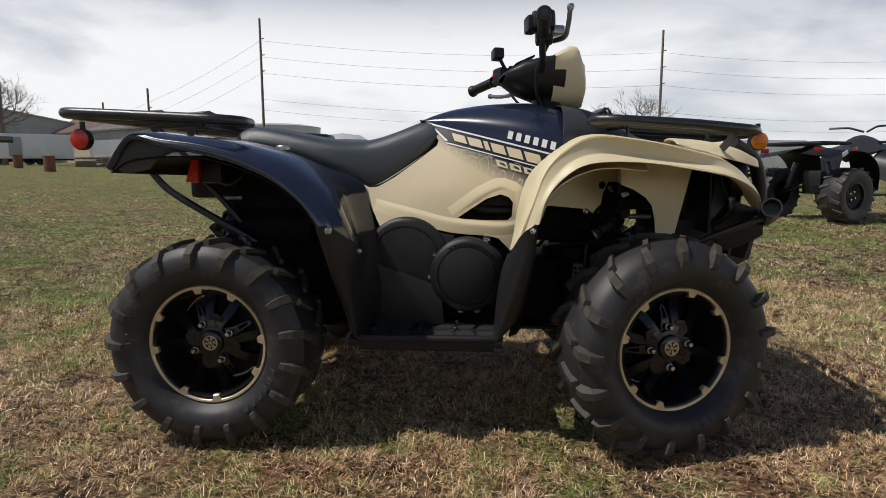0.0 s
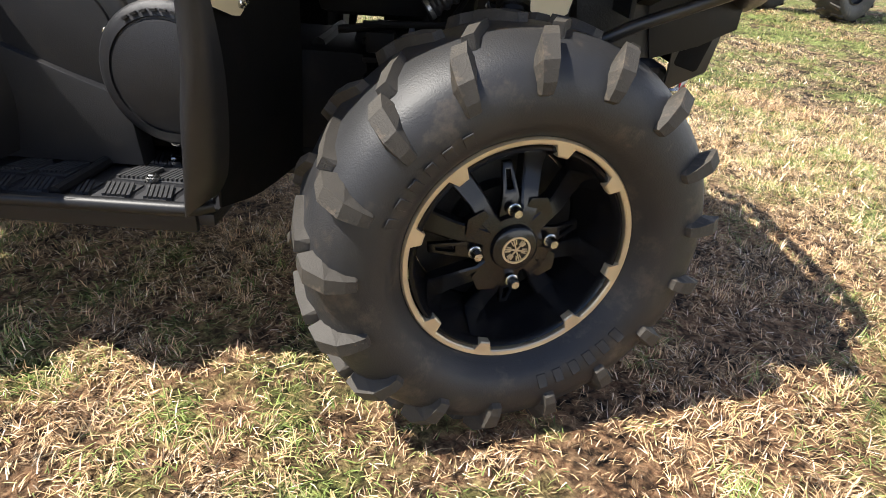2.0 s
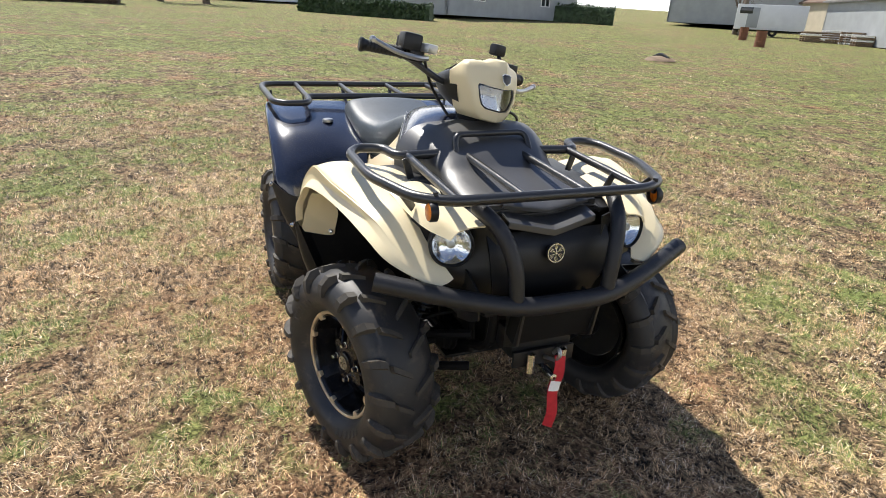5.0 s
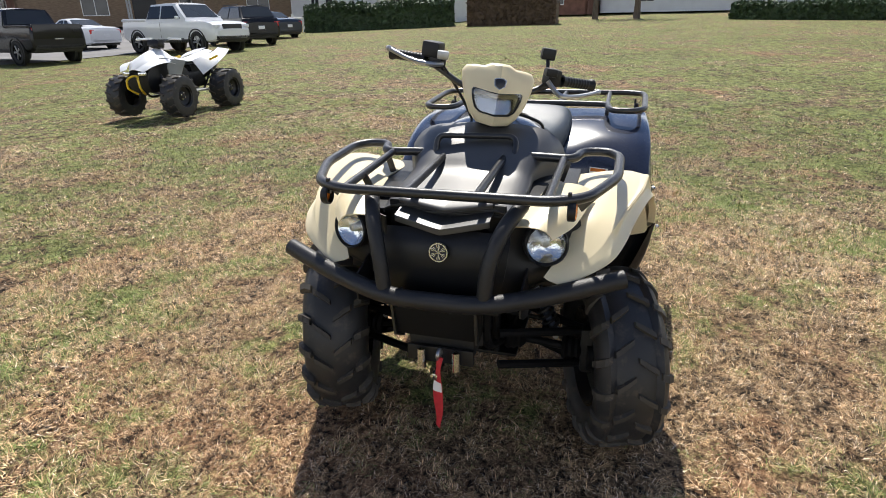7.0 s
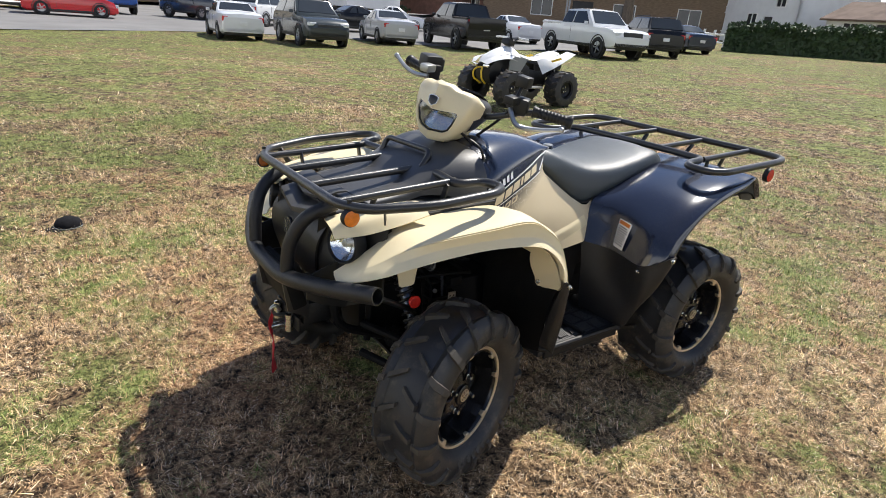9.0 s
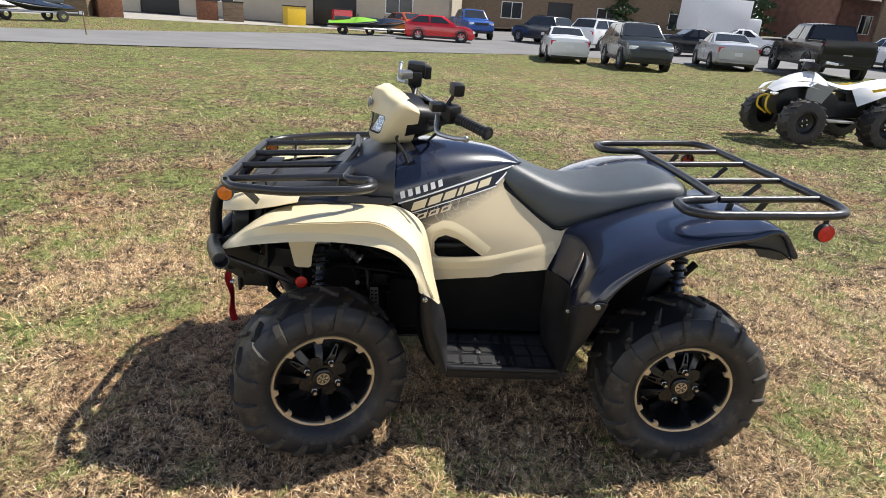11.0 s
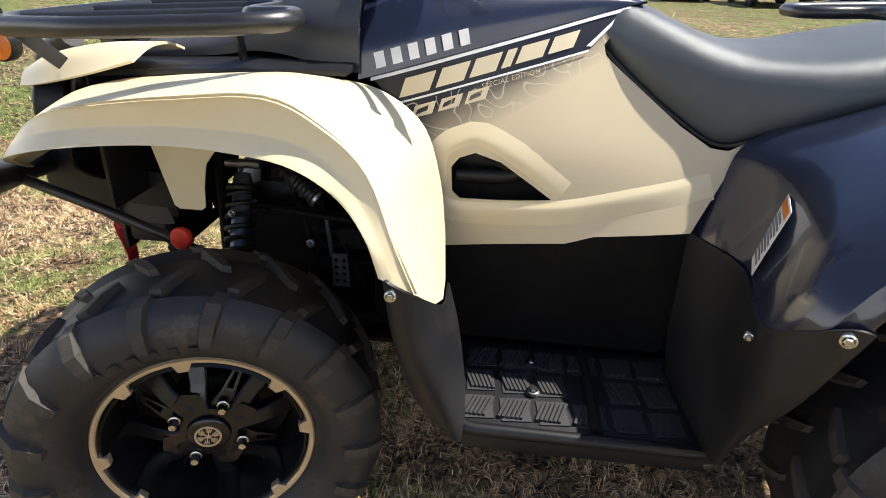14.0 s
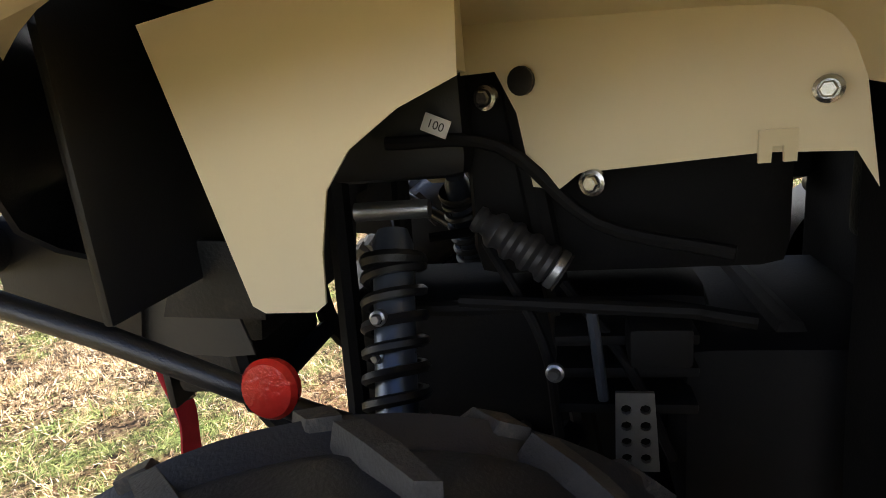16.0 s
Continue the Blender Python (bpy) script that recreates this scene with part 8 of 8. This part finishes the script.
def bare_tree(name, label, x, y, h, seed, spread=0.5, trunk=0.28, depth=6, budget=1800):
    """A leafless tree: tapered trunk and limbs that fork into fine twigs."""
    rg = random.Random(seed)
    t = thing(name, label, "tree", "trees", place_on(x, y, rg.uniform(0, 360)))
    limbs = bmesh.new()
    twigs = bmesh.new()
    count = [0]

    def grow(p, d, ln, r, lev):
        if lev == 0 or count[0] > budget:
            return
        count[0] += 1
        pts, q = [p], p
        for i in range(3):
            d = (d + Vector((rg.gauss(0, 0.13), rg.gauss(0, 0.13), 0.06))).normalized()
            q = q + d * ln / 3
            pts.append(q)
        tube(pts, [r, r * 0.88, r * 0.77, r * 0.66], 7 if r > 0.04 else 3, False, limbs if r > 0.03 else twigs, False)
        for k in range(3 if lev > 2 else 4):
            ang = rg.uniform(0.3, 0.85) * (1 + spread * 0.3)
            ax = d.cross(Vector((rg.gauss(0, 1), rg.gauss(0, 1), rg.gauss(0, 1)))).normalized()
            start = pts[rg.choice((2, 3, 3))]
            grow(start, (Matrix.Rotation(ang, 3, ax) @ d).normalized(), ln * rg.uniform(0.62, 0.85), r * rg.uniform(0.5, 0.68), lev - 1)

    tb = tube([(0, 0, -0.1), (0, 0, h * 0.14), (0.05, 0, h * 0.26)], [trunk * 1.25, trunk, trunk * 0.85], 12)
    part("trunk", tb, BARK, t)
    for k in range(4):
        a = 2 * math.pi * k / 4 + rg.uniform(0, 1)
        grow(Vector((0.05, 0, h * 0.25)), Vector((math.cos(a) * spread, math.sin(a) * spread, 1)).normalized(), h * 0.22, trunk * 0.50, depth)
    part("limb", limbs, BARK, t)
    part("twig", twigs, BARK, t)
    return t


bare_tree("bare_tree", "leafless spreading tree at the lot's edge", -39.6, 44.5, 7.8, 4, 0.7, 0.22)
bare_tree("bare_tree", "leafless crown showing above the racks", 16.5, 68, 10.5, 9, 0.8)
bare_tree("bare_tree", "large leafless tree behind the parked cars", -41, -33.5, 12, 15, 0.9, 0.45)
bare_tree("bare_tree", "slender leafless tree on the lawn", -46, -2.4, 6.5, 21, 0.5, 0.2)
bare_tree("bare_tree", "slender leafless tree on the lawn", -46, 0.6, 6.5, 22, 0.5, 0.22)

# evergreen belt behind the car park
for i, (x, y, h) in enumerate(((-6, -64, 8), (-11, -66, 9), (-20, -62, 8), (-27, -64, 10), (-33, -60, 9), (-62, -46, 9), (-67, -38, 8), (-66, -2, 8), (-70, 16, 8))):
    rg = np.random.default_rng(40 + i)
    t = thing("evergreen_tree", "dark green bushy evergreen tree beyond the lot", "tree", "trees", place_on(x, y, 0))
    part("trunk", tube([(0, 0, 0), (0, 0, h * 0.8)], [0.22, 0.06], 8), BARK, t)
    n = 2600
    hh = rg.random(n) ** 0.8 * h * 0.95 + 0.4
    rad = (1 - hh / (h * 1.05)) * h * 0.30 * (0.75 + 0.35 * np.sin(hh * 5 + i)) * np.sqrt(rg.uniform(0.35, 1.1, n))
    an = rg.uniform(0, 2 * np.pi, n)
    me = leaf_mass(np.column_stack([rad * np.cos(an), rad * np.sin(an), hh]), 0.32, 60 + i)
    me.materials.append(LEAF)
    cr = new("crown", me)
    cr.parent = t

# roadside sign
sg = thing("roadside_sign", "tall roadside sign with dark and yellow boards", "sign", "", place_on(-41, -40.5, 35))
for s in (-0.7, 0.7):
    part("post", tube([(s, 0, 0), (s, 0, 6.2)], 0.08, 8), GREYWALL, sg)
for k, (mt, hh) in enumerate(((WHITEP, 0.7), (TRIM, 0.6), (REDC, 0.6), (YELLOWP, 0.4))):
    part("board", box((2.3, 0.12, hh), (0, 0, 5.9 - k * 0.75), 0.02), mt, sg)
    part("lettering_bar", box((1.5, 0.02, hh * 0.3), (0, 0.07, 5.9 - k * 0.75), 0.004), TRIM if mt is WHITEP or mt is YELLOWP else WHITEP, sg, "plain lettering bar")

# watercraft on trailers along the forecourt
for i, (x, y, turn, cm) in enumerate(((23.8, -28.4, 60, YELLOWP), (21.7, -29.8, 62, WHITEP), (19.6, -31.0, 58, BLUEC), (4.6, -37.0, 190, paint("green_craft", (0.25, 0.55, 0.05))), (3.0, -38.2, 185, BLUEC), (26.0, -27.2, 60, paint("teal_craft", (0.02, 0.30, 0.36))))):
    t = thing("watercraft_trailer", "small jet boat on a galvanised trailer", "boat trailer", "boat trailers", place_on(x, y, turn))
    rows = [[(-1.5, -0.42, 0.62), (-1.5, 0, 0.55), (-1.5, 0.42, 0.62)], [(-0.5, -0.56, 0.66), (-0.5, 0, 0.50), (-0.5, 0.56, 0.66)], [(0.7, -0.5, 0.72), (0.7, 0, 0.52), (0.7, 0.5, 0.72)], [(1.6, -0.08, 0.90), (1.62, 0, 0.86), (1.6, 0.08, 0.90)]]
    part("hull", skin(rows, 4, 3, 0.03), TRIM, t)
    rows = [[(-1.45, -0.40, 0.66), (-1.45, 0, 0.80), (-1.45, 0.40, 0.66)], [(-0.3, -0.44, 0.72), (-0.3, 0, 0.98), (-0.3, 0.44, 0.72)], [(0.5, -0.44, 0.80), (0.5, 0, 1.10), (0.5, 0.44, 0.80)], [(1.5, -0.08, 0.92), (1.5, 0, 1.0), (1.5, 0.08, 0.92)]]
    part("deck", skin(rows, 4, 4, 0.02), cm, t)
    part("seat", box((1.0, 0.34, 0.2), (-0.6, 0, 0.98), 0.06), SEAT, t)
    part("steering", tube([(0.35, -0.35, 1.2), (0.3, 0, 1.15), (0.35, 0.35, 1.2)], 0.03, 6), TRIM, t)
    part("trailer_frame", tube(fillet([(-1.5, -0.5, 0.45), (0.6, -0.5, 0.45), (2.2, 0, 0.45), (0.6, 0.5, 0.45), (-1.5, 0.5, 0.45)], 0.2), 0.045, 6), ALU, t)
    for s in (-1, 1):
        part("tyre", lathe([(0.12, 0.07), (0.26, 0.07), (0.28, 0.04), (0.28, -0.07)], 20, Matrix.Translation((-0.6, s * 0.68, 0.28))), CARTYRE, t)

# clutter beside the workshop and beyond the field
RUST = material("rusty_steel", (0.20, 0.085, 0.045), 0.85, vary=0.4, scale=6, grain=60, bump=0.4)
for x, y in ((-23.2, 29.0), (-30.5, 35.6)):
    d = thing("steel_drum", "rusty brown steel drum on the lawn", "drum", "drums", place_on(x, y, 0))
    part("shell", lathe([(0, 0), (0.28, 0), (0.30, 0.02), (0.28, 0.04), (0.28, 0.29), (0.295, 0.30), (0.28, 0.31), (0.28, 0.58), (0.295, 0.59), (0.28, 0.60), (0.28, 0.86), (0.30, 0.88), (0.27, 0.88), (0.27, 0.84), (0, 0.84)], 24, Matrix.Rotation(radians(90), 4, "X")), RUST, d)
    part("lid", lathe([(0.27, 0.865), (0.1, 0.87), (0, 0.87)], 24, Matrix.Rotation(radians(90), 4, "X")), RUST, d)
rg = random.Random(8)
for i in range(12):
    x, y = -32 + i * 0.9 + rg.uniform(-0.4, 0.4), 43.5 + rg.uniform(-1.5, 1.5)
    p = thing("pallet_stack", "stack of weathered wooden pallets and boards", "pallets", "pallet stacks", place_on(x, y, rg.uniform(0, 90)))
    for k in range(rg.randint(2, 6)):
        bm = bmesh.new()
        for j in range(6):
            box((0.10, 1.2, 0.02), (-0.5 + j * 0.2, 0, 0.13 + k * 0.15), 0.004, None, bm)
        for j in (-0.5, 0, 0.5):
            box((1.1, 0.09, 0.10), (0, j, 0.06 + k * 0.15), 0.004, None, bm)
        part("pallet", bm, WOODD if rg.random() < 0.7 else WHITEWOOD, p)
for i, (x, y, c) in enumerate(((15.5, -44, RUST), (13.8, -44.5, WOODD), (9.6, -45.2, YELLOWP), (6.2, -45.8, REDC), (1.6, -46.0, YELLOWP), (20, -39, RUST), (21.5, -38.4, WOODD))):
    p = thing("storage_crate", "coloured storage crate by the workshop wall", "crate", "crates", place_on(x, y, rg.uniform(0, 40)))
    part("body", box((1.4, 1.0, 1.3), (0, 0, 0.65), 0.04), c, p)
    part("lid", box((1.46, 1.06, 0.08), (0, 0, 1.32), 0.02), TRIM, p)
bag = thing("debris", "small pale heap of debris on the lawn", "debris", "", place_on(-14.2, 14.2, 20))
part("heap", lathe([(0.55, 0), (0.42, 0.10), (0.18, 0.16), (0, 0.17)], 14, Matrix.Rotation(radians(90), 4, "X")), WOODD, bag)
part("bundle", tube(catmull([(-0.3, 0.1, 0.1), (0, 0, 0.2), (0.35, -0.1, 0.08)], 4), 0.07, 8), BLACKP, bag)
mk = thing("marker_stake", "thin marker stake beside the drive", "stake", "", place_on(13.4, -22.6, 0))
part("stake", tube([(0, 0, 0), (0.03, 0, 0.9)], 0.025, 6), WOODD, mk)
part("flag", box((0.16, 0.02, 0.12), (0.08, 0, 0.82), 0.004), WHITEP, mk)
